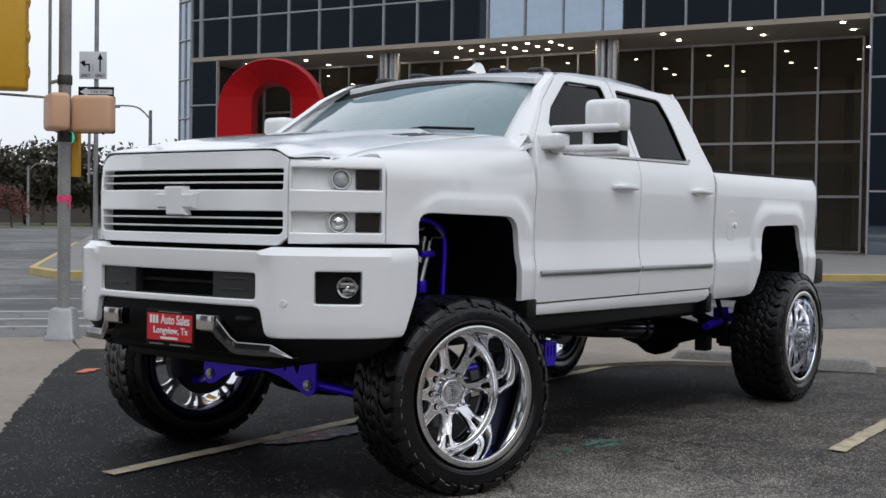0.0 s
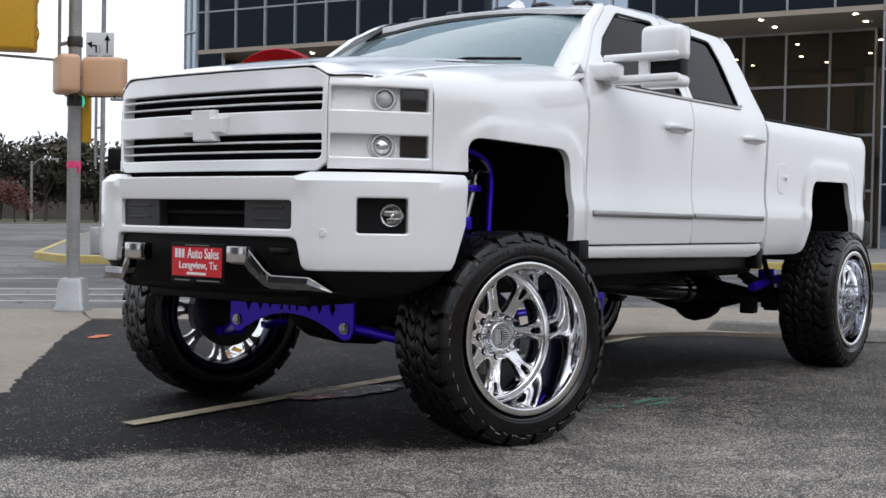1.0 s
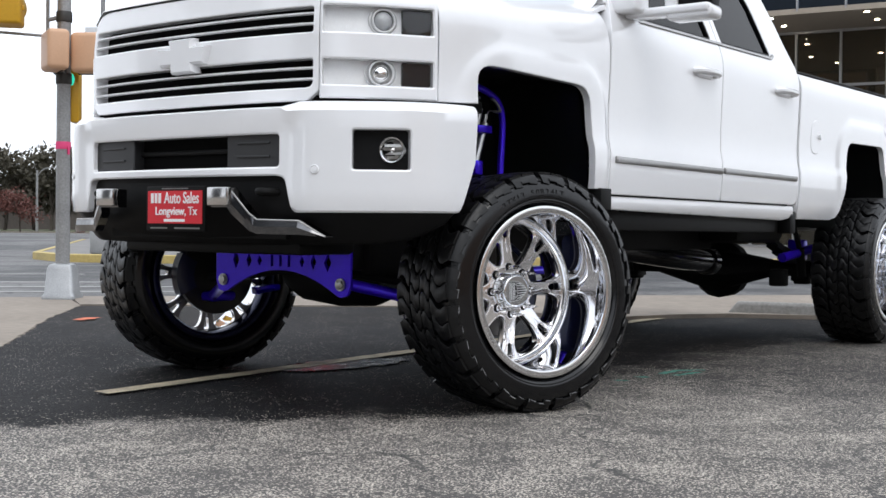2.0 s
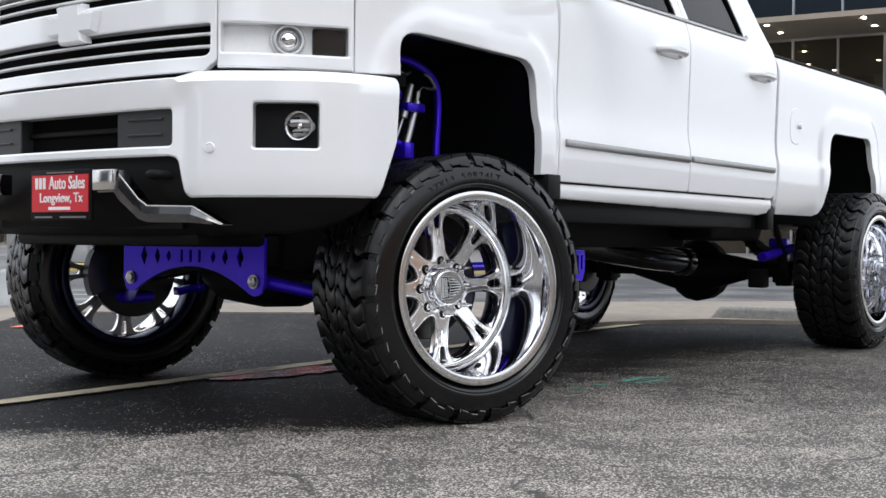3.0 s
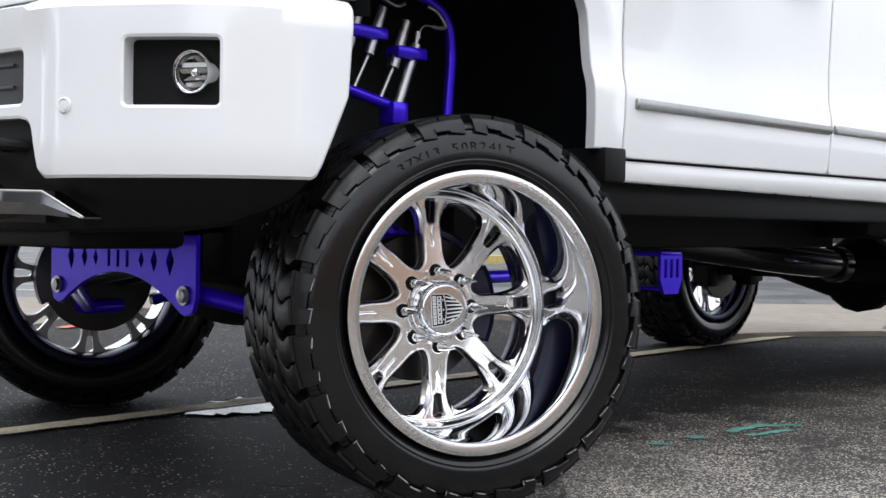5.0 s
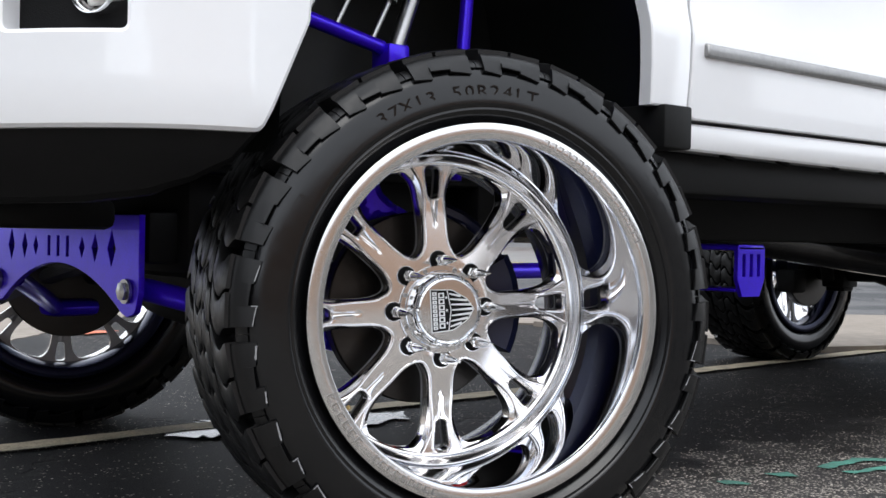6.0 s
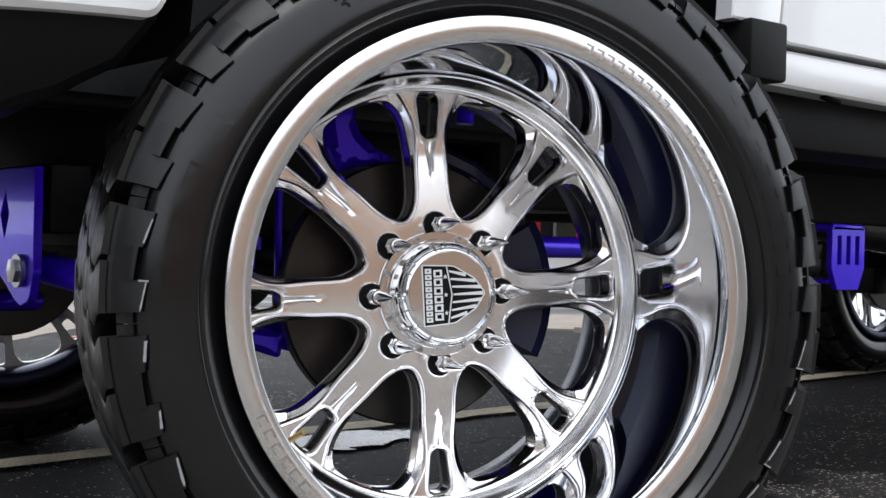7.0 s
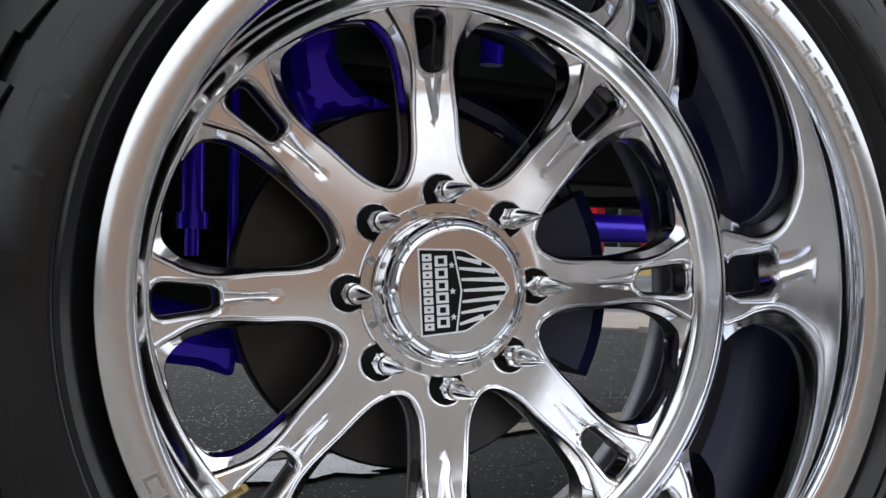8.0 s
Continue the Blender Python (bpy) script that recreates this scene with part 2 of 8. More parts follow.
M["cloth"] = material("dark_seat_cloth", (0.03, 0.03, 0.032), 0.9, spread=0.3, scale=10)


# ---- helpers of the scene ----
def finish(bm, angle=35):
    bmesh.ops.recalc_face_normals(bm, faces=bm.faces)
    for f in bm.faces:
        f.smooth = True
    lim = radians(angle)
    for e in bm.edges:
        if len(e.link_faces) == 2 and e.calc_face_angle(0) > lim:
            e.smooth = False


def part(name, bm, mat, parent=None, label="", angle=35, keep=False):
    """Links a bmesh, given in world coordinates (or in its wheel's), as one mesh object under a thing or part."""
    if not keep:
        finish(bm, angle)
    else:
        for f in bm.faces:
            f.smooth = True
        for e in bm.edges:
            if len(e.link_faces) == 2 and e.calc_face_angle(0) > radians(angle):
                e.smooth = False
    me = bpy.data.meshes.new(name)
    bm.to_mesh(me)
    bm.free()
    me.materials.append(M[mat] if isinstance(mat, str) else mat)
    ob = new(name, me)
    if parent is not None:
        ob.parent = parent
        ob.matrix_parent_inverse = BASE.get(parent.name, Matrix())
    if label:
        ob["label"] = label
    return ob


BASE = {}


def thing(name, place, label, category, group="", kind=""):
    ob = new(name)
    ob.location = place
    BASE[ob.name] = Matrix.Translation(place).inverted()
    return tagged(ob, label, category, group, kind)


def box(bm, lo, hi, m=None, bevel=0.0, seg=2):
    c = [(a + b) / 2 for a, b in zip(lo, hi)]
    s = [b - a for a, b in zip(lo, hi)]
    r = bmesh.ops.create_cube(bm, size=1.0, matrix=(m or Matrix()) @ Matrix.Translation(c) @ Matrix.Diagonal((*s, 1)))
    if bevel:
        es = list({e for v in r["verts"] for e in v.link_edges})
        bmesh.ops.bevel(bm, geom=es, offset=bevel, segments=seg, profile=0.5, affect="EDGES")
    return bm


def lathe(bm, profile, seg=48, axis="Y", m=None, closed=False):
    """Turns (radius, along) rows round an axis."""
    rings = []
    for r, h in profile:
        row = []
        for k in range(seg):
            a = 2 * math.pi * k / seg
            p = Vector((r * math.cos(a), h, r * math.sin(a))) if axis == "Y" else Vector((r * math.cos(a), r * math.sin(a), h))
            row.append(bm.verts.new(m @ p if m else p))
        rings.append(row)
    pairs = list(zip(rings, rings[1:])) + ([(rings[-1], rings[0])] if closed else [])
    for a, b in pairs:
        for k in range(seg):
            bm.faces.new((a[k], a[(k + 1) % seg], b[(k + 1) % seg], b[k]))
    if not closed:
        for ring in (rings[0], rings[-1]):
            if (ring[0].co - ring[seg // 2].co).length > 1e-6:
                bm.faces.new(ring)
    return bm


def tube(bm, pts, r, seg=12, radii=None):
    """A round bar along points."""
    pts = [Vector(p) for p in pts]
    rings = []
    up = Vector((0.13, 0.31, 0.94)).normalized()
    for i, p in enumerate(pts):
        d = (pts[min(i + 1, len(pts) - 1)] - pts[max(i - 1, 0)]).normalized()
        if abs(d.dot(up)) > 0.95:
            up = Vector((1, 0.1, 0)).normalized()
        a = d.cross(up).normalized()
        b = d.cross(a)
        rr = radii[i] if radii else r
        rings.append([bm.verts.new(p + (a * math.cos(2 * math.pi * k / seg) + b * math.sin(2 * math.pi * k / seg)) * rr) for k in range(seg)])
    for u, v in zip(rings, rings[1:]):
        for k in range(seg):
            bm.faces.new((u[k], u[(k + 1) % seg], v[(k + 1) % seg], v[k]))
    bm.faces.new(rings[0]); bm.faces.new(rings[-1])
    return bm


def smooth_path(pts, n=8):
    """Catmull-Rom through points."""
    pts = [Vector(p) for p in pts]
    out = []
    for i in range(len(pts) - 1):
        p0, p1, p2, p3 = pts[max(i - 1, 0)], pts[i], pts[i + 1], pts[min(i + 2, len(pts) - 1)]
        for k in range(n):
            t = k / n
            out.append(0.5 * ((2 * p1) + (p2 - p0) * t + (2 * p0 - 5 * p1 + 4 * p2 - p3) * t * t + (3 * p1 - p0 - 3 * p2 + p3) * t ** 3))
    out.append(pts[-1])
    return out


def rounded(poly, radius, n=5):
    """Rounds the corners of a polygon; radius is one number or one for each corner."""
    out, k = [], len(poly)
    for i in range(k):
        p, a, b = Vector(poly[i]), Vector(poly[i - 1]), Vector(poly[(i + 1) % k])
        r = radius[i] if isinstance(radius, (list, tuple)) else radius
        u, v = (a - p), (b - p)
        if r <= 0:
            out.append(tuple(p)); continue
        ang = u.angle(v, math.pi)
        if ang > math.pi - 0.05:
            out.append(tuple(p)); continue
        t = min(r / math.tan(ang / 2), 0.48 * u.length, 0.48 * v.length)
        p1, p2 = p + u.normalized() * t, p + v.normalized() * t
        for j in range(n + 1):
            s = j / n
            out.append(tuple((1 - s) ** 2 * p1 + 2 * s * (1 - s) * p + s * s * p2))
    return out


def resample(loop, step):
    out = []
    for i, p in enumerate(loop):
        p, q = Vector(p), Vector(loop[(i + 1) % len(loop)])
        k = max(1, int((q - p).length / step + 0.5))
        out += [tuple(p.lerp(q, j / k)) for j in range(k)]
    return out


def area2(loop):
    return sum(a[0] * b[1] - b[0] * a[1] for a, b in zip(loop, loop[1:] + loop[:1]))


def offset(loop, d):
    """The loop moved to its inside by d."""
    sign = 1 if area2(loop) > 0 else -1
    out, k = [], len(loop)
    for i in range(k):
        p = Vector(loop[i])
        u, v = (p - Vector(loop[i - 1])), (Vector(loop[(i + 1) % k]) - p)
        if u.length < 1e-9 or v.length < 1e-9:
            out.append(tuple(p)); continue
        u.normalize(); v.normalize()
        n1, n2 = Vector((-u.y, u.x)) * sign, Vector((-v.y, v.x)) * sign
        m = n1 + n2
        m = m / max(m.length_squared / 2, 0.35) if m.length > 1e-6 else n1
        out.append(tuple(p + m * d))
    return out


def inside(points, loop):
    """Which of the points lie in the loop (numpy)."""
    pts, lp = np.asarray(points, float), np.asarray(loop, float)
    hit = np.zeros(len(pts), bool)
    for (x1, y1), (x2, y2) in zip(lp, np.roll(lp, -1, 0)):
        if y1 == y2:
            continue
        c = (y1 > pts[:, 1]) != (y2 > pts[:, 1])
        hit ^= c & (pts[:, 0] < (x2 - x1) * (pts[:, 1] - y1) / (y2 - y1) + x1)
    return hit


def fill(outer, holes=(), step=0.05, lines=()):
    """Triangles of a flat shape with holes and inner points at the step. Rows of 2D points and of triangles."""
    loops = [list(outer), *[list(h) for h in holes]]
    verts, edges = [], []
    for lp in loops:
        k = len(verts)
        verts += lp
        edges += [(k + i, k + (i + 1) % len(lp)) for i in range(len(lp))]
    for ln in lines:
        k = len(verts)
        verts += ln
        edges += [(k + i, k + i + 1) for i in range(len(ln) - 1)]
    allp = np.array(verts)
    lo, hi = allp.min(0), allp.max(0)
    gx, gy = np.meshgrid(np.arange(lo[0] + step / 2, hi[0], step), np.arange(lo[1] + step / 2, hi[1], step))
    g = np.stack([gx.ravel(), gy.ravel()], 1)
    ok = inside(g, loops[0])
    for h in loops[1:]:
        ok &= ~inside(g, h)
    g = g[ok]
    if len(g):
        d = np.full(len(g), 9.0)
        for i in range(0, len(allp), 200):
            d = np.minimum(d, np.sqrt(((g[:, None] - allp[None, i:i + 200]) ** 2).sum(2)).min(1))
        g = g[d > step * 0.5]
    from mathutils.geometry import delaunay_2d_cdt
    v, _, f, *_ = delaunay_2d_cdt([Vector(p) for p in verts] + [Vector(p) for p in g], edges, [], 0, 1e-6)
    v = [tuple(p) for p in v]
    cen = np.array([[sum(v[i][0] for i in t) / 3, sum(v[i][1] for i in t) / 3] for t in f])
    ok = inside(cen, loops[0])
    for h in loops[1:]:
        ok &= ~inside(cen, h)
    return v, [t for t, k in zip(f, ok) if k]


def sheet(outer, mapping, holes=(), step=0.06, edge=0.05, thick=0.03, soft=0.0022, bm=None, lines=()):
    """A curved panel: a flat outline with holes, laid on the surface mapping(u, v, depth), with soft edges and a returned rim."""
    bm = bm or bmesh.new()
    outer = resample(outer, edge)
    holes = [resample(h, edge) for h in holes]
    inner = [offset(outer, soft * 1.6)] + [offset(h, -soft * 1.6) for h in holes]
    lns = [lp + lp[:1] for lp in inner] if soft else []
    v, f = fill(outer, holes, step, lns + [list(q) for q in lines])
    band = []
    count = {}
    for t in f:
        for a, b in ((t[0], t[1]), (t[1], t[2]), (t[2], t[0])):
            count[frozenset((a, b))] = count.get(frozenset((a, b)), 0) + 1
    rim = [tuple(e) for e, c in count.items() if c == 1]
    on_rim = {i for e in rim for i in e}
    top = [bm.verts.new(mapping(p[0], p[1], soft if i in on_rim else 0.0)) for i, p in enumerate(v)]
    for t in f:
        try:
            fc = bm.faces.new([top[i] for i in t])
        except ValueError:
            continue
        if soft and any(i in on_rim for i in t):
            band.append(fc)
    band_set = set(band)
    for fc in band:
        for e in fc.edges:
            if any(o not in band_set for o in e.link_faces):
                e.smooth = False
    if thick:
        low = {i: bm.verts.new(mapping(v[i][0], v[i][1], soft + thick)) for i in on_rim}
        for a, b in rim:
            bm.faces.new((top[a], top[b], low[b], low[a]))
    loose = [x for x in bm.verts if not x.link_faces]
    bmesh.ops.delete(bm, geom=loose, context="VERTS")
    return bm


def interp(x, table):
    """Smooth (monotone cubic-like) interpolation in a short table of (x, y)."""
    if x <= table[0][0]:
        return table[0][1]
    if x >= table[-1][0]:
        return table[-1][1]
    for (x0, y0), (x1, y1) in zip(table, table[1:]):
        if x <= x1:
            t = (x - x0) / (x1 - x0)
            return y0 + (y1 - y0) * t
    return table[-1][1]


def smoother(table, n=80, w=3):
    """A denser, smoothed copy of a table."""
    xs = np.linspace(table[0][0], table[-1][0], n)
    ys = np.interp(xs, [p[0] for p in table], [p[1] for p in table])
    for _ in range(w):
        ys[1:-1] = 0.25 * ys[:-2] + 0.5 * ys[1:-1] + 0.25 * ys[2:]
    return list(zip(xs.tolist(), ys.tolist()))


def sstep(a, b, x):
    t = min(1, max(0, (x - a) / (b - a)))
    return t * t * (3 - 2 * t)


def text_mesh(body, height, mat, parent, matrix, name="lettering", squeeze=1.0, depth=0.001, bold=0.0):
    """Letters of Blender's built-in font as a mesh, centred, with cap height given, in the plane of the matrix."""
    cu = bpy.data.curves.new(name, "FONT")
    cu.body, cu.size, cu.extrude, cu.offset = body, height / 0.7, depth, bold
    cu.align_x, cu.align_y = "CENTER", "CENTER"
    cu.resolution_u = 3
    tmp = new("tmp", cu)
    dg = bpy.context.evaluated_depsgraph_get()
    me = bpy.data.meshes.new_from_object(tmp.evaluated_get(dg))
    bpy.data.objects.remove(tmp)
    bpy.data.curves.remove(cu)
    me.transform(matrix @ Matrix.Diagonal((squeeze, 1, 1, 1)))
    me.materials.clear()
    me.materials.append(M[mat])
    me.name = name
    ob = new(name, me)
    ob.parent = parent
    ob.matrix_parent_inverse = BASE.get(parent.name, Matrix())
    return ob


# ---- ground ----
ES = Vector((0.776, -0.632, 0))      # along the street
EN = Vector((0.632, 0.776, 0))       # across it, away from the lot


def flat(name, pts, z, mat, label, category, thick=0.0, kind="structure"):
    bm = bmesh.new()
    top = [bm.verts.new((p[0], p[1], z)) for p in pts]
    f = bm.faces.new(top)
    if thick:
        r = bmesh.ops.extrude_face_region(bm, geom=[f])
        bmesh.ops.translate(bm, vec=(0, 0, -thick), verts=[v for v in r["geom"] if isinstance(v, bmesh.types.BMVert)])
    ob = part(name, bm, mat)
    return tagged(ob, label, category, kind=kind)


def on_street(a, b, z=0.0):
    """A point a along the street and b across it, from the lot's kerb corner."""
    p = Vector((5.2, 3.6, z)) + ES * a + EN * b
    return p


flat("ground", [(-900, -900), (900, -900), (900, 900), (-900, 900)], -0.03, "street", "worn light grey asphalt street running to the horizon", "street")
rnd = random.Random(17)
# unseen stretch before x = -0.6 bends away, so tyres mirror dark asphalt
rim_line = [(-26.0, -6.0), (-6.0, 1.0)]
for p, q in (((-6.0, 1.0), (-2.2, 1.75)), ((-2.2, 1.75), (-0.6, 2.86)), ((-0.6, 2.86), (0.43, 4.02)), ((0.43, 4.02), (1.64, 5.36)), ((1.64, 5.36), (2.63, 6.33))):
    k = int((Vector(q) - Vector(p)).length / 0.06)
    rim_line += [(p[0] + (q[0] - p[0]) * j / k + rnd.uniform(-0.022, 0.022), p[1] + (q[1] - p[1]) * j / k + rnd.uniform(-0.022, 0.022)) for j in range(1, k + 1)]
street_edge = [tuple(on_street(a, b)[:2]) for a, b in ((-3.4, 0.46), (-2.0, 0.25), (-0.5, 0.05), (22, 0.0))]
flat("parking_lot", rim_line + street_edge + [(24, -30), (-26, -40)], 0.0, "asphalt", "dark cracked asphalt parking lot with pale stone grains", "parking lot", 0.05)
flat("pavement_corner", rim_line + [tuple(on_street(-3.9, 1.75)[:2]), tuple(on_street(-30, 1.75)[:2])], 0.004, "concrete", "pale tan concrete corner pavement beside the lot", "pavement", 0.04)
strip = [rim_line[-1]] + street_edge + [tuple(on_street(22, 1.75)[:2]), tuple(on_street(-3.86, 1.75)[:2])]
flat("pavement", strip, 0.012, "concrete", "pale concrete pavement strip between lot and street", "pavement", 0.05)
kerb_line = [(4.42, 4.2), (4.36, 3.0), (4.40, 2.06), (4.62, 1.99), (5.02, 1.87), (5.48, 1.60), (6.5, -0.30), (8.6, -4.2)]
flat("pavement_apron", kerb_line + [tuple(on_street(8.5, 0.1)[:2]), tuple(on_street(-0.4, 0.3)[:2])], 0.034, "concrete", "pale concrete pavement with a low worn kerb behind the lot", "pavement", 0.06)

# ---- truck: body surfaces ----
truck = thing("pickup_truck", (2.0, YC, 0), "lifted white crew-cab pickup truck on huge chrome wheels", "truck")


def plan_curve(pts, n=14):
    """A curve in plan, as a function of its length: place and outward normal."""
    path = smooth_path([(x, y, 0) for x, y in pts], n)
    s = [0.0]
    for a, b in zip(path, path[1:]):
        s.append(s[-1] + (b - a).length)
    xs, ys, ss = np.array([p.x for p in path]), np.array([p.y for p in path]), np.array(s)

    def at(t):
        x, y = np.interp(t, ss, xs), np.interp(t, ss, ys)
        e = 0.012
        dx = np.interp(min(t + e, ss[-1]), ss, xs) - np.interp(max(t - e, 0), ss, xs)
        dy = np.interp(min(t + e, ss[-1]), ss, ys) - np.interp(max(t - e, 0), ss, ys)
        k = math.hypot(dx, dy) or 1
        return float(x), float(y), float(-dy / k), float(dx / k)     # outward
    at.length, at.xs, at.ys, at.ss = s[-1], xs, ys, ss
    return at


# upper front, from the door forward and round to the middle of the grille
FRONT = plan_curve([(0.66, 0.0), (0.3, 0.0), (0.0, 0.0), (-0.2, 0.004), (-0.32, 0.045), (-0.44, 0.128), (-0.64, 0.268), (-0.762, 0.395), (-0.80, 0.55), (-0.825, 0.8), (-0.832, YC)])
BUMP = plan_curve([(-0.325, 0.0), (-0.45, 0.008), (-0.58, 0.05), (-0.68, 0.135), (-0.765, 0.25), (-0.835, 0.36), (-0.875, 0.5), (-0.90, 0.75), (-0.905, YC)])


def s_at_y(curve, y):
    return float(np.interp(y, curve.ys, curve.ss))


def s_at_x(curve, x):
    return float(np.interp(-x, -curve.xs, curve.ss))


SIDE_Z = smoother([(0.70, 0.07), (0.78, 0.045), (0.83, 0.02), (0.90, 0.012), (0.97, 0.006), (1.06, 0.004), (1.10, 0.016), (1.2, 0.02), (1.4, 0.012), (1.52, 0.008),
                   (1.58, 0.012), (1.64, 0.03), (1.70, 0.055), (1.9, 0.13), (2.1, 0.215), (2.16, 0.25), (2.22, 0.30)], 160, 3)


def box_distance(x, z, x0, x1, z1, r):
    """Distance outwards from a wheel opening, a box open below with rounded upper corners."""
    cx, hx = (x0 + x1) / 2, (x1 - x0) / 2
    dx, dz = abs(x - cx) - hx + r, z - z1 + r
    return math.hypot(max(dx, 0), max(dz, 0)) + min(max(dx, dz), 0) - r


def arch_line(x0, x1, z1, r, d, z0):
    """The line at a distance from a wheel opening."""
    pts = [(x1 + d, z0), (x1 + d, (z0 + z1 - r) / 2)]
    pts += [(x1 - r + (r + d) * math.cos(a), z1 - r + (r + d) * math.sin(a)) for a in [math.pi / 2 * j / 8 for j in range(9)]]
    pts += [(x1 - r + (x0 - x1 + 2 * r) * j / 8, z1 + d) for j in range(1, 8)]
    pts += [(x0 + r - (r + d) * math.sin(a), z1 - r + (r + d) * math.cos(a)) for a in [math.pi / 2 * j / 8 for j in range(9)]]
    pts += [(x0 - d, (z0 + z1 - r) / 2), (x0 - d, z0)]
    out = []
    for p, q in zip(pts, pts[1:]):
        k = max(1, int(math.dist(p, q) / 0.014 + 0.5))
        out += [(p[0] + (q[0] - p[0]) * j / k, p[1] + (q[1] - p[1]) * j / k) for j in range(k)]
    return out + pts[-1:]


def side_y(x, z):
    """The near body side."""
    y = interp(z, SIDE_Z)
    k = 0.0
    if x < 1.4:
        d = box_distance(x, z, -0.28, 0.54, 1.32, 0.14)
        k = max(k, 0.012 * (1 - sstep(0.055, 0.118, d)))
    if x > 2.6:
        d = box_distance(x, z, 3.62, 4.42, 1.29, 0.14)
        k = max(k, 0.014 * (1 - sstep(0.085, 0.152, d)))
    return y - k - 0.01


def side_map(x, z, depth):
    e = 0.01
    return (x, side_y(x, z) + depth, z)


def mirror(fn):
    return lambda u, v, d: (lambda p: (p[0], 2 * YC - p[1] - lean(p[2]), p[2]))(fn(u, v, d))


def lean(z):
    """How far the far side of the cab leans in above the belt line."""
    return 0.13 * sstep(1.60, 2.10, z)


def both(name, outer, fn, mat, parent, label="", **kw):
    """A panel on the near side and its mirror image on the far side."""
    a = part(name, sheet(outer, fn, **kw), mat, parent, label)
    b = part(name, sheet(outer, mirror(fn), **kw), mat, parent, label)
    return a, b


HOOD_C = smoother([(-0.86, 1.595), (-0.80, 1.612), (-0.68, 1.650), (-0.47, 1.69), (-0.1, 1.735), (0.25, 1.765), (0.62, 1.795)], 60, 3)
HOOD_E = smoother([(-0.86, 0.06), (-0.72, 0.115), (-0.56, 0.095), (-0.4, 0.065), (0.0, 0.048), (0.6, 0.03)], 40, 3)


def hood_z(x, y):
    d = abs(y - YC)
    z = interp(x, HOOD_C) - 0.020 * sstep(0.40, 0.48, d) * sstep(-0.8, -0.45, x)      # raised middle
    f = sstep(-0.48, -0.72, x)
    nose = 0.12 * (d / 0.6) ** 2 + 0.45 * sstep(0.57, 0.66, d)
    return z - interp(x, HOOD_E) * ((1 - f) * (d / 0.77) ** 3.4 + f * nose)


# front fender, laid round the front corner; its top rolls over towards the bonnet
S_HL = s_at_y(FRONT, 0.118)


S_TIP = s_at_y(FRONT, 0.262)


def fender_map(s, v, depth):
    x, y, nx, ny = FRONT(s)
    ins = side_y(x, min(v, 1.45)) + depth
    px, py = x - nx * ins, y - ny * ins
    if v <= 1.45:
        return (px, py, v)
    # the top rolls in to the edge of the bonnet
    t = min(1, max(0, (-0.2 - x) / 0.40))
    qx, qy = x + 0.10 * t * (1 - t) + 0.016 * t, 0.276
    ztop = hood_z(max(qx, -0.56), 0.285) - 0.003
    a = min(1, (v - 1.45) / 0.3) * math.pi / 2
    w = (1 - math.cos(a)) ** 1.25
    return (px + (qx - px) * w, py + (qy - py) * w, 1.45 + (ztop - 1.45) * math.sin(a) - depth * math.sin(a))


ARCH_F = rounded([(0.518, 0.885), (0.508, 1.02), (0.480, 1.312), (-0.298, 1.325), (-0.292, 1.19)], [0, 0.25, 0.115, 0.075, 0])
arch_s = [(s_at_x(FRONT, x), z) for x, z in ARCH_F]
fender_outline = [(0.006, 0.885), (0.006, 1.75), (S_TIP, 1.75), (S_TIP, 1.70), (S_HL + 0.03, 1.675), (S_HL - 0.0025, 1.655), (S_HL - 0.0025, 1.178), (s_at_x(FRONT, -0.292), 1.178)] + arch_s[::-1][1:]
flare = [[(s_at_x(FRONT, x), z) for x, z in arch_line(-0.272, 0.53, 1.32, 0.14, d, 0.95)] for d in (0.066, 0.078, 0.089, 0.100, 0.112)]
flare = [[q for q in ln if q[1] > 1.335 or q[0] < S_HL * 0.5] for ln in flare]
both("fender", fender_outline, fender_map, "white", truck, step=0.03, edge=0.022, thick=0.03, lines=flare)

# doors with window openings
FD = rounded([(0.661, 0.865), (1.8105, 0.865), (1.8105, 1.66), (1.765, 2.135), (1.20, 2.125), (0.93, 1.945), (0.715, 1.715), (0.665, 1.58)], [0.03, 0.02, 0, 0.05, 0.16, 0, 0.06, 0.1])
FW = rounded([(0.80, 1.672), (1.745, 1.675), (1.665, 2.092), (1.255, 2.085), (0.985, 1.91)], [0.02, 0.02, 0.03, 0.13, 0.1])
RD = rounded([(1.8175, 0.865), (2.845, 0.865), (2.845, 1.64), (2.70, 1.80), (2.60, 2.12), (1.781, 2.135), (1.8175, 1.66)], [0.02, 0.06, 0.05, 0.3, 0.07, 0.04, 0])
RW = rounded([(1.865, 1.676), (2.52, 1.684), (2.455, 1.95), (2.40, 2.07), (1.825, 2.085)], [0.02, 0.02, 0.1, 0.07, 0.03])
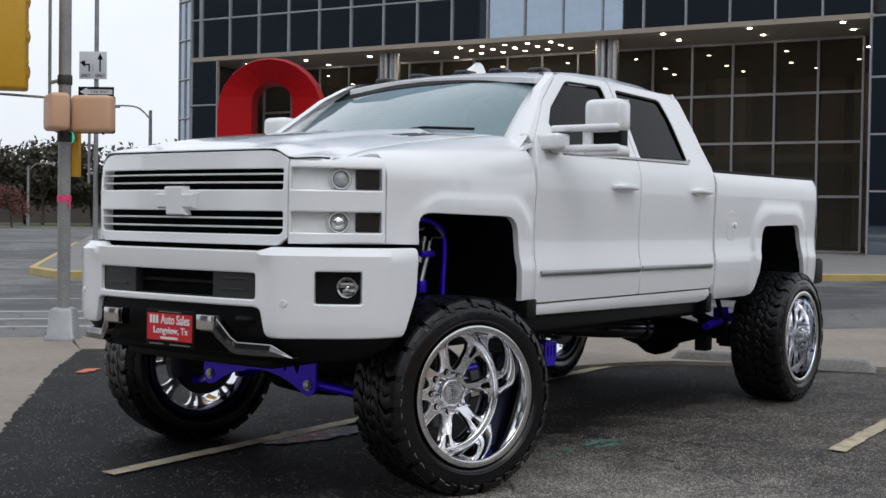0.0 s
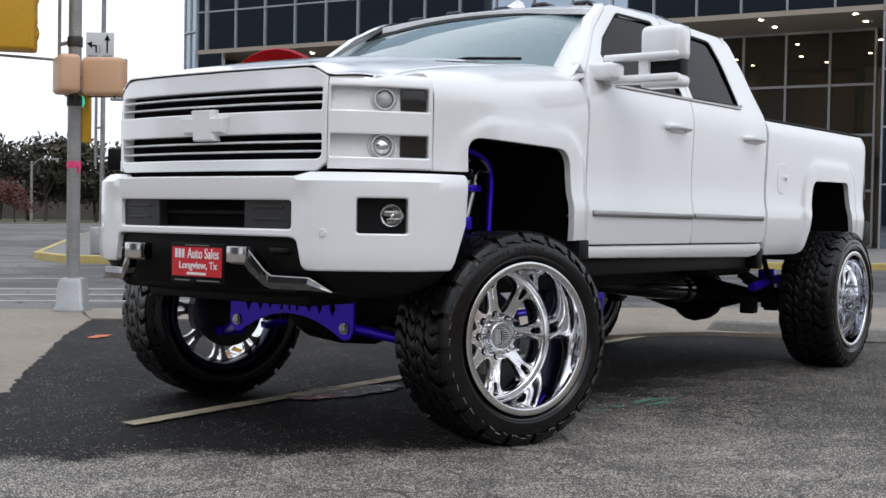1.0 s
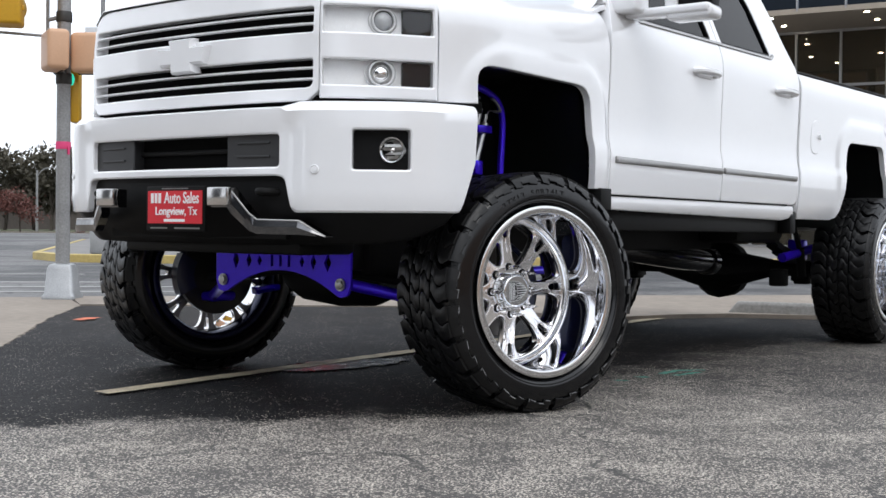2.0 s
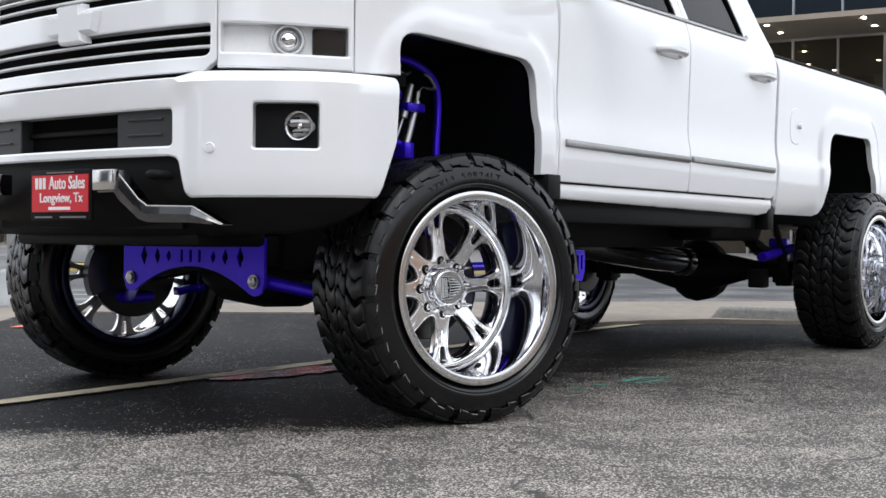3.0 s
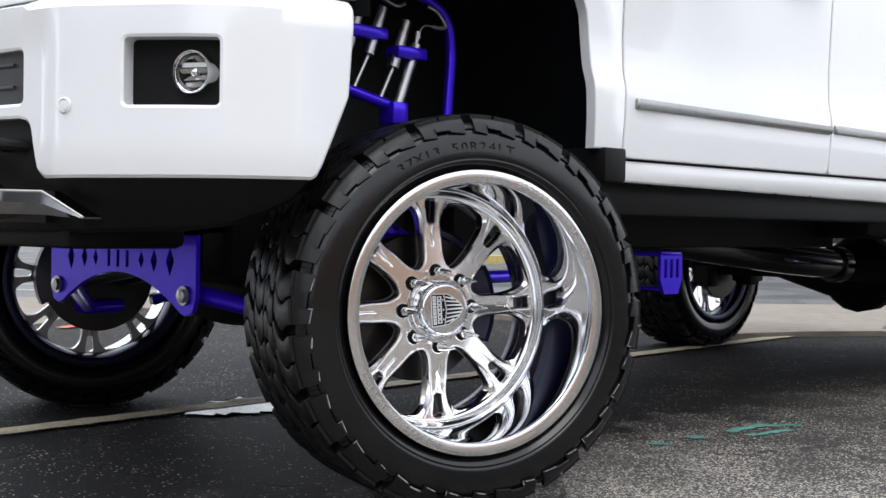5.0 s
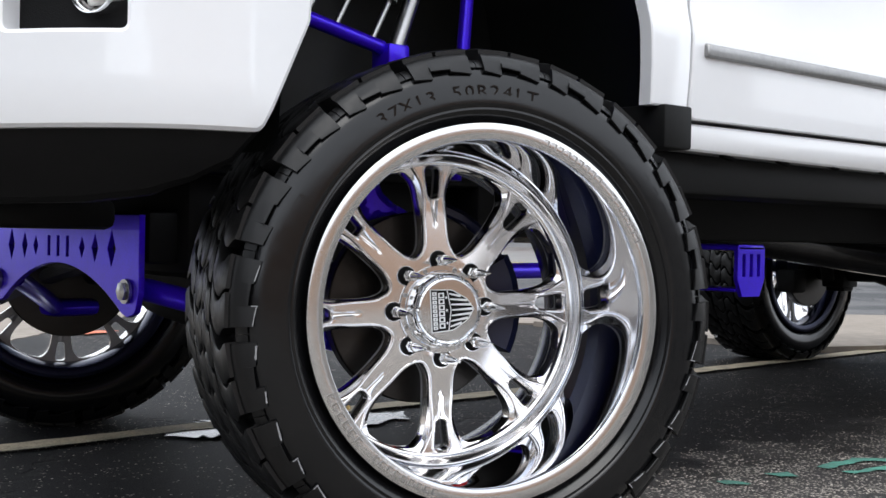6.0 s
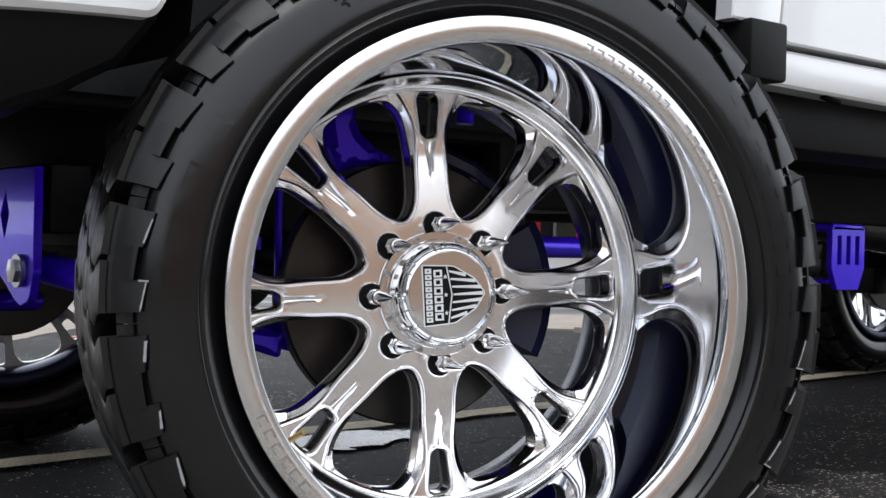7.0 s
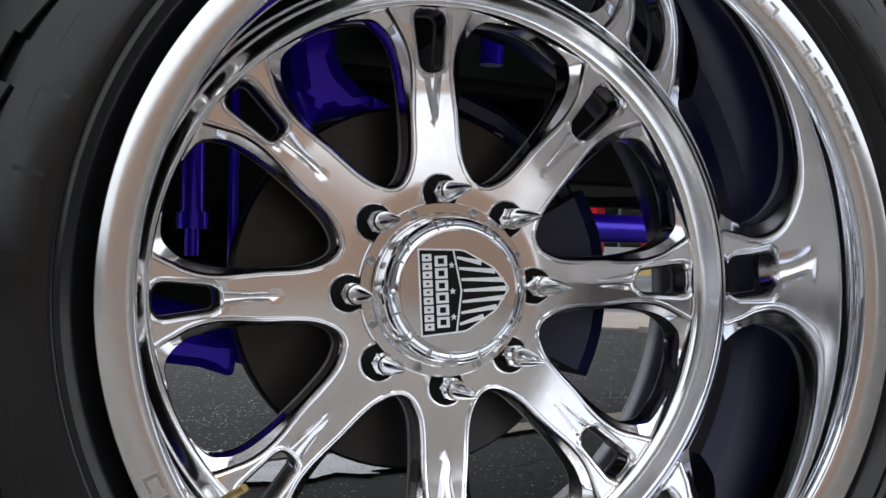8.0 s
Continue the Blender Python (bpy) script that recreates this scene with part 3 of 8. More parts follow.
for nm, out, win in (("front_door", FD, FW), ("rear_door", RD, RW)):
    for near in (True, False):
        fn = side_map if near else mirror(side_map)
        d = part(nm, sheet(out, fn, holes=[win], step=0.05, edge=0.03, thick=0.05), "white", truck)
        fg = (lambda x, z, k: (x, side_y(x, z) + 0.018 + k, z))
        part("window_glass", sheet(offset(win, -0.012), fg if near else mirror(fg), step=0.2, edge=0.06, thick=0.004, soft=0), "glass_dark", d, "dark tinted side window glass")
        seal = resample(win, 0.03)
        ring = offset(seal, 0.011)
        fs = (lambda x, z, k: (x, side_y(x, z) + 0.006 + k, z))
        part("window_seal", sheet(offset(seal, -0.004), fs if near else mirror(fs), holes=[ring], step=0.2, edge=0.03, thick=0.012, soft=0), "plastic", d, "black rubber window seal")

# beltline trim
BELT = [(0.96, 1.655), (2.50, 1.664), (2.56, 1.69), (2.54, 1.70), (2.49, 1.679), (0.96, 1.671)]
fb = (lambda x, z, k: (x, side_y(x, z) - 0.008 + k, z))
both("belt_trim", BELT, fb, "dull_chrome", truck, "satin trim under the side windows", step=0.2, edge=0.06, thick=0.02, soft=0.002)

# sill, and the black rocker below
SILL = [(0.60, 0.80), (2.70, 0.775), (2.83, 0.79), (2.83, 0.858), (0.62, 0.858)]
fsill = (lambda x, z, k: (x, side_y(x, z) + 0.012 - 0.012 * sstep(0.86, 0.81, z) + k, z))
both("sill", SILL, fsill, "white", truck, step=0.02, edge=0.02, thick=0.05, soft=0.003)
for near in (1, -1):
    bm = bmesh.new()
    y0, y1 = (0.075, 0.24) if near == 1 else (2 * YC - 0.24, 2 * YC - 0.075)
    box(bm, (0.56, y0, 0.705), (2.72, y1, 0.80), bevel=0.012)
    part("rocker", bm, "under", truck, "black underside of the sill")
    for k in range(9):
        x = 0.85 + k * 0.22
        bm = bmesh.new()
        ya = side_y(x, 0.79) + 0.004
        box(bm, (-0.024, -0.003, -0.004), (0.024, 0.012, 0.004), Matrix.Translation((x, ya if near == 1 else 2 * YC - ya, 0.792)) @ pose(0, 0, 0, 0, 8, 0), bevel=0.004)
        part("sill_slot", bm, "gap", truck, "near-black block for the shaded drain slot in the sill")

# moulding strips on the doors
for x0, x1 in ((0.70, 1.802), (1.828, 2.805)):
    fm = (lambda x, z, k: (x, side_y(x, z) - 0.014 * (1 - ((z - 1.016) / 0.021) ** 4) + k * 2, z))
    out = rounded([(x0, 1.004), (x1, 0.998), (x1, 1.028), (x0, 1.034)], 0.006, 3)
    both("moulding", out, fm, "moulding", truck, "satin chrome moulding strip on the door", step=0.008, edge=0.03, thick=0.012, soft=0.002)

# door handles
for hx in (1.50, 2.53):
    for near in (1, -1):
        h = bmesh.new()
        yb = side_y(hx, 1.5)
        path = smooth_path([(hx - 0.02, yb + 0.004, 1.491), (hx + 0.0, yb - 0.03, 1.493), (hx + 0.10, yb - 0.042, 1.494), (hx + 0.19, yb - 0.03, 1.493), (hx + 0.205, yb + 0.004, 1.491)], 6)
        tube(h, path, 0.02, 10)
        bmesh.ops.scale(h, vec=(1, 1, 0.9), space=Matrix.Translation((-hx, -yb, -1.493)), verts=h.verts)
        box(h, (hx + 0.01, yb - 0.003, 1.463), (hx + 0.18, yb + 0.012, 1.523), bevel=0.008)
        if near == -1:
            bmesh.ops.scale(h, vec=(1, -1, 1), space=Matrix.Translation((0, -YC, 0)), verts=h.verts)
        part("door_handle", h, "white", truck)

# ---- cab: roof, pillars, windscreen ----


def roof_z(x, y):
    d = abs(y - YC)
    return interp(x, ROOF_T) - 0.012 - 0.035 * (d / 0.8) ** 2 - 0.05 * sstep(0.70, 0.86, d) ** 2


ROOF_T = smoother([(0.9, 2.06), (1.10, 2.14), (1.25, 2.178), (1.5, 2.207), (1.9, 2.22), (2.3, 2.21), (2.6, 2.185), (2.70, 2.165), (2.78, 2.1)], 60, 3)
roof_outline = rounded([(1.10, 0.30), (1.13, 0.70), (1.135, YC), (1.13, 2 * YC - 0.70), (1.10, 2 * YC - 0.30), (1.3, 2 * YC - 0.21), (2.62, 2 * YC - 0.225), (2.72, 2 * YC - 0.32),
                        (2.74, YC), (2.72, 0.32), (2.62, 0.225), (1.3, 0.21)], 0.06)
part("roof", sheet(roof_outline, lambda x, y, k: (x, y - 0.13 * sstep(YC, YC + 0.8, y), roof_z(x, y) - k), step=0.06, edge=0.05, thick=0.03), "white", truck)

# cab rail, between doors and roof, with the A pillar and the C pillar
RAIL = rounded([(0.690, 1.700), (0.722, 1.728), (0.932, 1.952), (1.20, 2.131), (1.765, 2.141), (2.604, 2.126), (2.708, 1.80), (2.851, 1.645), (2.851, 0.86), (2.862, 0.86), (2.862, 1.66),
                (2.80, 1.80), (2.70, 2.10), (2.60, 2.160), (1.9, 2.188), (1.25, 2.166), (0.97, 2.02), (0.672, 1.745)], [0.01, 0.05, 0, 0.1, 0, 0.06, 0.3, 0.03, 0, 0, 0.03, 0.2, 0.12, 0.1, 0, 0.12, 0.05, 0.02])


def rail_map(x, z, k):
    return (x, side_y(x, z) + 0.004 + k + 0.13 * sstep(2.08, 2.20, z) ** 2, z - 0.035 * sstep(2.12, 2.20, z))


both("cab_rail", RAIL, rail_map, "white", truck, step=0.04, edge=0.025, thick=0.05)

# windscreen: bowed forward in the middle
def screen_map(u, v, k):
    """u across from -1 to 1, v up from 0 to 1."""
    x = (0.44 + 0.27 * abs(u) ** 2.2) * (1 - v) + (1.185 + 0.02 * u * u) * v
    z = (1.775 - 0.06 * u * u) * (1 - v) + (2.140 - 0.03 * u * u) * v + 0.03 * math.sin(math.pi * v)
    half = 0.815 * (1 - v) + 0.735 * v + 0.10 * sstep(0.2, 1, u)
    return (x + 0.02 + k, YC + u * half - lean(z) * sstep(0, 1, u), z - k)


part("windscreen", sheet([(-1, 0), (1, 0), (1, 1), (-1, 1)], screen_map, step=0.1, edge=0.08, thick=0.006, soft=0), "glass", truck, "windscreen glass reflecting the grey sky")
# thin black band on the glass, deeper towards the far side
part("windscreen_band", sheet([(-0.985, 0.86), (-0.4, 0.84), (0.2, 0.76), (0.985, 0.70), (0.985, 0.985), (-0.985, 0.985)], lambda u, v, k: screen_map(u, v, k - 0.003), step=0.1, edge=0.08, thick=0.002, soft=0), "print_black", truck, "black band along the top of the windscreen, deeper on the far side")
for s in (-1, 1):
    # outer A pillar skin from cowl to roof
    def pillar(u, v, k, s=s):
        p = Vector(screen_map(s * 0.975, v, 0.0))
        q = Vector(rail_map(interp(v, [(-0.3, 0.55), (0, 0.665), (0.35, 0.90), (0.7, 1.09), (1, 1.235)]), interp(v, [(-0.3, 1.60), (0, 1.735), (0.35, 1.95), (0.7, 2.085), (1, 2.140)]), 0.0))
        q.y += 0.30 * max(0.0, -v)
        if s == 1:
            q.y = 2 * YC - q.y - lean(q.z)
        w = p.lerp(q, u)
        n = Vector((-0.6, (0.5 if s == 1 else -0.5), 0.6)).normalized()
        return tuple(w + n * (0.014 * math.sin(math.pi * u) - k))
    part("pillar", sheet([(0, -0.13), (1, -0.13), (1, 0.985), (0, 0.985)], pillar, step=0.1, edge=0.1, thick=0.01, soft=0.003), "white", truck)

    # corner of the cowl between bonnet, fender and pillar
    def corner(u, v, k, s=s):
        x = 0.56 + 0.34 * u
        y0, z0 = side_y(x, 1.66) + 0.03, 1.665 + 0.05 * sstep(0.56, 0.7, x)
        p, q = Vector((x, y0, z0)), Vector((x + 0.02, 0.30, 1.742))
        w = p.lerp(q, v) + Vector((0, 0, 0.004 * math.sin(math.pi * v) - 0.014))
        return (w.x, w.y if s == -1 else 2 * YC - w.y, w.z - k)
    part("cowl_corner", sheet([(0, 0), (1, 0), (1, 1), (0, 1)], corner, step=0.1, edge=0.1, thick=0.02, soft=0.003), "white", truck)

# rear wall of the cab with its window
back = sheet([(0.06, 1.0), (2 * YC - 0.06, 1.0), (2 * YC - 0.08, 1.66), (2 * YC - 0.26, 2.14), (0.26, 2.14), (0.08, 1.66)],
             lambda y, z, k: (2.86 - 0.12 * sstep(1.66, 2.15, z) - k, y - lean(z) * sstep(YC, 2 * YC, y), z), holes=[[(0.35, 1.70), (2 * YC - 0.35, 1.70), (2 * YC - 0.42, 2.07), (0.42, 2.07)]], step=0.2, edge=0.1)
cab_back = part("cab_back", back, "white", truck)
part("window_glass", sheet([(0.34, 1.69), (2 * YC - 0.34, 1.69), (2 * YC - 0.41, 2.08), (0.41, 2.08)], lambda y, z, k: (2.845 - 0.12 * sstep(1.66, 2.15, z) - k, y, z), step=0.3, edge=0.2, thick=0.004, soft=0), "glass_dark", cab_back, "dark tinted rear window glass")

# inside of the cab
bm = bmesh.new()
box(bm, (0.67, 0.12, 1.02), (2.78, 2 * YC - 0.12, 1.06))
box(bm, (0.645, 0.1, 1.06), (0.685, 2 * YC - 0.1, 1.66))
part("cab_floor", bm, "cloth", truck)
bm = bmesh.new()
box(bm, (0.60, 0.14, 1.40), (1.0, 2 * YC - 0.14, 1.70), bevel=0.06, seg=3)
part("dashboard", bm, "plastic", truck, "black dashboard behind the windscreen")
for sy in (0.55, 2 * YC - 0.55):
    for sx in (1.42, 2.25):
        bm = bmesh.new()
        box(bm, (sx, sy - 0.26, 1.1), (sx + 0.5, sy + 0.26, 1.38), bevel=0.06)
        box(bm, (-0.08, sy - 0.25, 0), (0.08, sy + 0.25, 0.62), Matrix.Translation((sx + 0.52, 0, 1.3)) @ pose(0, 0, 0, 0, 14, 0), bevel=0.05)
        box(bm, (-0.06, sy - 0.13, 0), (0.06, sy + 0.13, 0.18), Matrix.Translation((sx + 0.70, 0, 1.93)) @ pose(0, 0, 0, 0, 10, 0), bevel=0.04)
        part("seat", bm, "cloth", truck, "dark cloth seat with headrest")
bm = bmesh.new()
lathe(bm, [(0.19 + 0.016 * math.cos(a), 0.016 * math.sin(a)) for a in [2 * math.pi * k / 8 for k in range(8)]], 28, "Z", Matrix.Translation((1.12, 0.58, 1.66)) @ pose(0, 0, 0, 0, -62, 0), closed=True)
part("steering_wheel", bm, "plastic", truck, "black steering wheel")

# ---- bonnet ----
hood_front = [(x + 0.012, y) for x, y in zip(FRONT.xs, FRONT.ys) if y > 0.300][::3]
far_front = [(x, 2 * YC - y) for x, y in hood_front][::-1]
cowl = [(0.66, 2 * YC - 0.285), (0.52, 2 * YC - 0.55), (0.43, YC), (0.52, 0.55), (0.66, 0.285)]
hood_outline = [(-0.55, 0.285)] + hood_front + far_front[1:] + [(-0.55, 2 * YC - 0.285)] + cowl
part("bonnet", sheet(hood_outline, lambda x, y, k: (x, y, hood_z(x, y) - k), step=0.026, edge=0.03, thick=0.004, soft=0.0025), "white", truck)
for s in (1, -1):
    for k in range(3):
        yv = YC + s * (0.53 + 0.05 * k)
        bm = bmesh.new()
        tube(bm, [(0.12, yv, hood_z(0.12, yv) - 0.002), (0.32, yv, hood_z(0.32, yv) - 0.002)], 0.006, 8)
        part("bonnet_vent", bm, "grille_plastic", truck, "grey slot in the bonnet")
bm = sheet([(0.36, 0.26), (0.80, 0.26), (0.80, 2 * YC - 0.26), (0.36, 2 * YC - 0.26)], lambda x, y, k: (x + 0.12 * (abs(y - YC) / 0.8) ** 2, y, 1.735 - 0.03 * (abs(y - YC) / 0.8) ** 2 - k), step=0.2, edge=0.1)
part("cowl", bm, "plastic", truck, "black cowl panel under the windscreen")
for y0, y1 in ((0.35, 0.95), (1.05, 1.65)):
    bm = bmesh.new()
    tube(bm, [(0.52, y1, 1.765), (0.54, (y0 + y1) / 2, 1.79), (0.585, y0, 1.775)], 0.008, 8)
    part("wiper", bm, "plastic", truck, "black windscreen wiper")

# inner bay, so that no gap shows daylight
bm = bmesh.new()
box(bm, (-0.72, 0.44, 1.0), (-0.36, 2 * YC - 0.44, 1.592))
box(bm, (-0.37, 0.64, 1.0), (0.55, 2 * YC - 0.64, 1.60))
part("engine_bay", bm, "gap", truck)

# ---- grille and lamps ----
S_G = s_at_y(FRONT, 0.405)
S_C = FRONT.length


def front_map(s, z, k):
    """The whole front: s up to the middle is the near half, beyond it the far half."""
    far = s > S_C
    x, y, nx, ny = FRONT(2 * S_C - s if far else s)
    if abs(s - S_C) < 0.02:
        nx, ny = -1, 0
    lean = 0.016 * sstep(1.42, 1.62, z)
    x, y = x - nx * (k + lean), y - ny * (k + lean)
    return (x, 2 * YC - y if far else y, z)


S0, S1 = S_G + 0.0015, 2 * S_C - S_G - 0.0015


def hood_lip(s):
    """Height of the bonnet's front edge over the front."""
    x, y, _, _ = FRONT(2 * S_C - s if s > S_C else s)
    return hood_z(x + 0.012, y)


GO, G1 = S0 + 0.022, S1 - 0.022
upper = rounded([(GO, 1.418), (G1, 1.418), (G1, 1.513), (GO, 1.513)], 0.01, 3)
lower = rounded([(GO, 1.216), (G1, 1.216), (G1, 1.322), (GO, 1.322)], [0.03, 0.03, 0.01, 0.01], 3)
fr = rounded([(S0, 1.205), (S0 + 0.05, 1.168), (S1 - 0.05, 1.168), (S1, 1.205)] + [(S1 + (S0 - S1) * k / 24, hood_lip(S1 + (S0 - S1) * k / 24) - 0.013) for k in range(25)], [0, 0.03, 0.03, 0] + [0] * 25)
grille = part("grille", sheet(fr, front_map, holes=[upper, lower], step=0.05, edge=0.03, thick=0.05, soft=0.003), "white", truck, "white painted grille surround with black openings")
part("grille_backing", sheet([(S0, 1.20), (S1, 1.20), (S1, 1.53), (S0, 1.53)], lambda s, z, k: front_map(s, z, k + 0.055), step=0.1, edge=0.1, thick=0.01, soft=0), "gap", grille, "near-black sheet for the shade behind the grille bars")
for zz in (1.489, 1.451, 1.289, 1.249):
    for i in range(3):
        a, b = GO + (G1 - GO) * i / 3, GO + (G1 - GO) * (i + 1) / 3
        rise = 0.0
        f2 = lambda s, z, k, zz=zz, rise=rise: front_map(s, z + rise, k + 0.012 - 0.012 * (1 - ((z - zz) / 0.0055) ** 2))
        part("grille_slat", sheet([(a, zz - 0.0052), (b, zz - 0.0052), (b, zz + 0.0052), (a, zz + 0.0052)], f2, step=0.005, edge=0.05, thick=0.012, soft=0.001), "white", grille, "thin white bar in the grille")

SL0, SL1 = S_HL + 0.004, 2 * S_C - S_HL - 0.004
lip_top = [(SL1 + (SL0 - SL1) * k / 40, hood_lip(SL1 + (SL0 - SL1) * k / 40) - 0.006) for k in range(41)]
part("bonnet_gap", sheet([(SL0, 1.545), (SL1, 1.545)] + lip_top, lambda s, z, k: front_map(s, z, k + 0.03), step=0.1, edge=0.05, thick=0.005, soft=0), "gap", truck, "near-black sheet for the shaded slit under the bonnet's front edge")

# plain cross-shaped badge
bd = [(-0.145, -0.035), (-0.06, -0.035), (-0.06, -0.068), (0.075, -0.068), (0.065, -0.035), (0.145, -0.035), (0.125, 0.035), (0.06, 0.035), (0.06, 0.068), (-0.075, 0.068), (-0.065, 0.035), (-0.125, 0.035)]
bd = [(S_C + p[0], 1.366 - p[1]) for p in bd]
part("badge", sheet(bd, lambda s, z, k: front_map(s, z, 3.0 * k - 0.03), step=0.02, edge=0.02, thick=0.01, soft=0.005), "white", truck, "white cross-shaped badge on the grille bar")

for near in (True, False):
    mp = front_map if near else (lambda s, z, k: front_map(2 * S_C - s, z, k))
    H0, H1 = S_HL + 0.0015, S_G - 0.0015
    z_pairs = ((1.420, 1.518), (1.228, 1.322))
    holes = [rounded([(H0 + 0.018, a), (H1 - 0.010, a), (H1 - 0.010, b), (H0 + 0.018, b)], 0.006, 3) for a, b in z_pairs]
    def frame_map(q, z, k, mp=mp):
        a = min(1.0, max(0.0, (z - 1.525) / 0.085)) * math.pi / 2
        return mp(q, min(z, 1.525), k + 0.052 * (1 - math.cos(a)))[:2] + ((z if z < 1.525 else 1.525 + 0.050 * math.sin(a) - k * math.sin(a)),)

    def frame_top(q):
        under = 1.525 + 0.085 * 2 / math.pi * math.asin(min(1.0, max(0.0, (hood_lip(q) - 0.008 - 1.525) / 0.05)))
        return under + (1.606 - under) * sstep(S_TIP + 0.012, S_TIP - 0.012, q) - 0.03 * sstep(H0 + 0.03, H0, q)

    lamp = part("headlight", sheet([(H0, 1.178), (H1, 1.178)] + [(H1 + (H0 - H1) * k / 24, frame_top(H1 + (H0 - H1) * k / 24)) for k in range(25)], frame_map, holes=holes, step=0.025, edge=0.02, thick=0.05, soft=0.004), "white", truck, "white headlight surround with two stacked clear lamps")
    part("lamp_bowl", sheet([(H0, 1.19), (H1, 1.19), (H1, 1.545), (H0, 1.545)], lambda s, z, k: mp(s, z, k + 0.042), step=0.1, edge=0.05, thick=0.01, soft=0), "white_part", lamp, "white inside of the headlight")
    for i, (a, b) in enumerate(z_pairs):
        zc, sc = (a + b) / 2, H0 + 0.206 + 0.008 * i
        c, e = Vector(mp(sc, zc, 0.045)), Vector(mp(sc, zc, 0.0))
        n = (e - c).normalized()
        rot = Vector((0, 1, 0)).rotation_difference(n).to_matrix().to_4x4()
        mtx = Matrix.Translation(c) @ rot @ Matrix.Scale(1.16 + 0.10 * i, 4)
        bm = bmesh.new()
        lathe(bm, [(0.047, -0.01), (0.047, 0.010), (0.044, 0.014), (0.0425, 0.006), (0.040, 0.006), (0.039, 0.022), (0.036, 0.025), (0.033, 0.022), (0.032, 0.004), (0.032, 0.0)], 36, "Y", mtx)
        part("projector_ring", bm, "white_part", lamp)
        bm = bmesh.new()
        lathe(bm, [(0.0315, 0.0), (0.030, 0.012), (0.024, 0.022), (0.013, 0.028), (0.0005, 0.030)], 32, "Y", mtx)
        part("projector_lens", bm, "projector" if i == 0 else "chrome", lamp, "glassy round projector lens")
        ms = sheet(rounded([(H0 + 0.022, a + 0.004), (H0 + 0.133, a + 0.004), (H0 + 0.133, b - 0.004), (H0 + 0.022, b - 0.004)], 0.006, 3), lambda s, z, k: mp(s, z, k * 2 + 0.024), step=0.03, edge=0.02, thick=0.03)
        part("side_marker", ms, "smoke", lamp, "dark smoked reflector beside the projector")
        part("lens_cover", sheet(offset(holes[i], -0.006), lambda s, z, k: mp(s, z, k + 0.008), step=0.1, edge=0.04, thick=0.003, soft=0), "lens", lamp, "clear plastic headlight lens").visible_shadow = False

# near-black sheet for the shaded gap between grille and bumper
part("bumper_gap", sheet([(S_HL - 0.2, 1.145), (2 * S_C - S_HL + 0.2, 1.145), (2 * S_C - S_HL + 0.2, 1.19), (S_HL - 0.2, 1.19)], lambda s, z, k: front_map(s, z, k + 0.03), step=0.1, edge=0.05, thick=0.01, soft=0), "gap", truck)

# ---- front bumper ----
B_C = BUMP.length


def bump_map(s, z, k):
    far = s > B_C
    x, y, nx, ny = BUMP(2 * B_C - s if far else s)
    if abs(s - B_C) < 0.02:
        nx, ny = -1, 0
    roll = 0.04 - 0.028 * sstep(0.30, 0.0, min(s, 2 * B_C - s))
    ins = roll * sstep(1.11, 1.164, z) ** 2 + 0.012 * (1 - sstep(0.755, 0.79, z))
    d = abs(2 * B_C - s - B_C if far else s - B_C)
    ins += 0.022 * sstep(0.68, 0.60, d) * sstep(1.16, 1.05, z)      # the middle sits back behind the corners
    x, y = x - nx * (k + ins), y - ny * (k + ins)
    return (x, 2 * YC - y if far else y, z)


def b_s(y):
    return s_at_y(BUMP, y)


u0, u1 = b_s(0.515), 2 * B_C - b_s(0.515)
l0, l1 = b_s(0.49), 2 * B_C - b_s(0.49)
fog0, fog1 = float(np.interp(0.628, -BUMP.xs, BUMP.ss)), float(np.interp(0.762, -BUMP.xs, BUMP.ss))
hole_up = rounded([(u0, 0.925), (u1, 0.925), (u1, 1.045), (u0, 1.045)], 0.016)
fog_n = rounded([(fog0, 0.914), (fog1, 0.914), (fog1, 1.058), (fog0, 1.058)], 0.012)
fog_f = [(2 * B_C - s, z) for s, z in fog_n]
bl = [(0.02, 0.79), (l0 - 0.03, 0.758), (l0, 0.885), (l0 + 0.04, 0.893), (l1 - 0.04, 0.893), (l1, 0.885), (l1 + 0.03, 0.758), (2 * B_C - 0.02, 0.79),
      (2 * B_C, 1.0), (2 * B_C, 1.162), (B_C + 0.62, 1.162), (B_C + 0.55, 1.144), (B_C - 0.55, 1.144), (B_C - 0.62, 1.162), (0, 1.162), (0, 1.0)]
bl = [(0.10, 0.763)] + bl[1:7] + [(2 * B_C - 0.10, 0.763), (2 * B_C - 0.015, 0.95)] + bl[9:15] + [(0.015, 0.95)]
bl = rounded(bl, [0.02, 0.03, 0.03, 0, 0, 0.03, 0.03, 0.02, 0.04, 0.02, 0.02, 0.03, 0.03, 0.02, 0.02, 0.04])
bumper = part("front_bumper", sheet(bl, bump_map, holes=[hole_up, fog_n, fog_f], step=0.035, edge=0.025, thick=0.06, soft=0.004), "white", truck, "white painted steel front bumper")
# upper intake
part("intake_backing", sheet([(u0 - 0.03, 0.90), (u1 + 0.03, 0.90), (u1 + 0.03, 1.06), (u0 - 0.03, 1.06)], lambda s, z, k: bump_map(s, z, k + 0.07), step=0.1, edge=0.1, thick=0.01, soft=0), "gap", bumper, "near-black sheet for the shaded opening in the bumper")
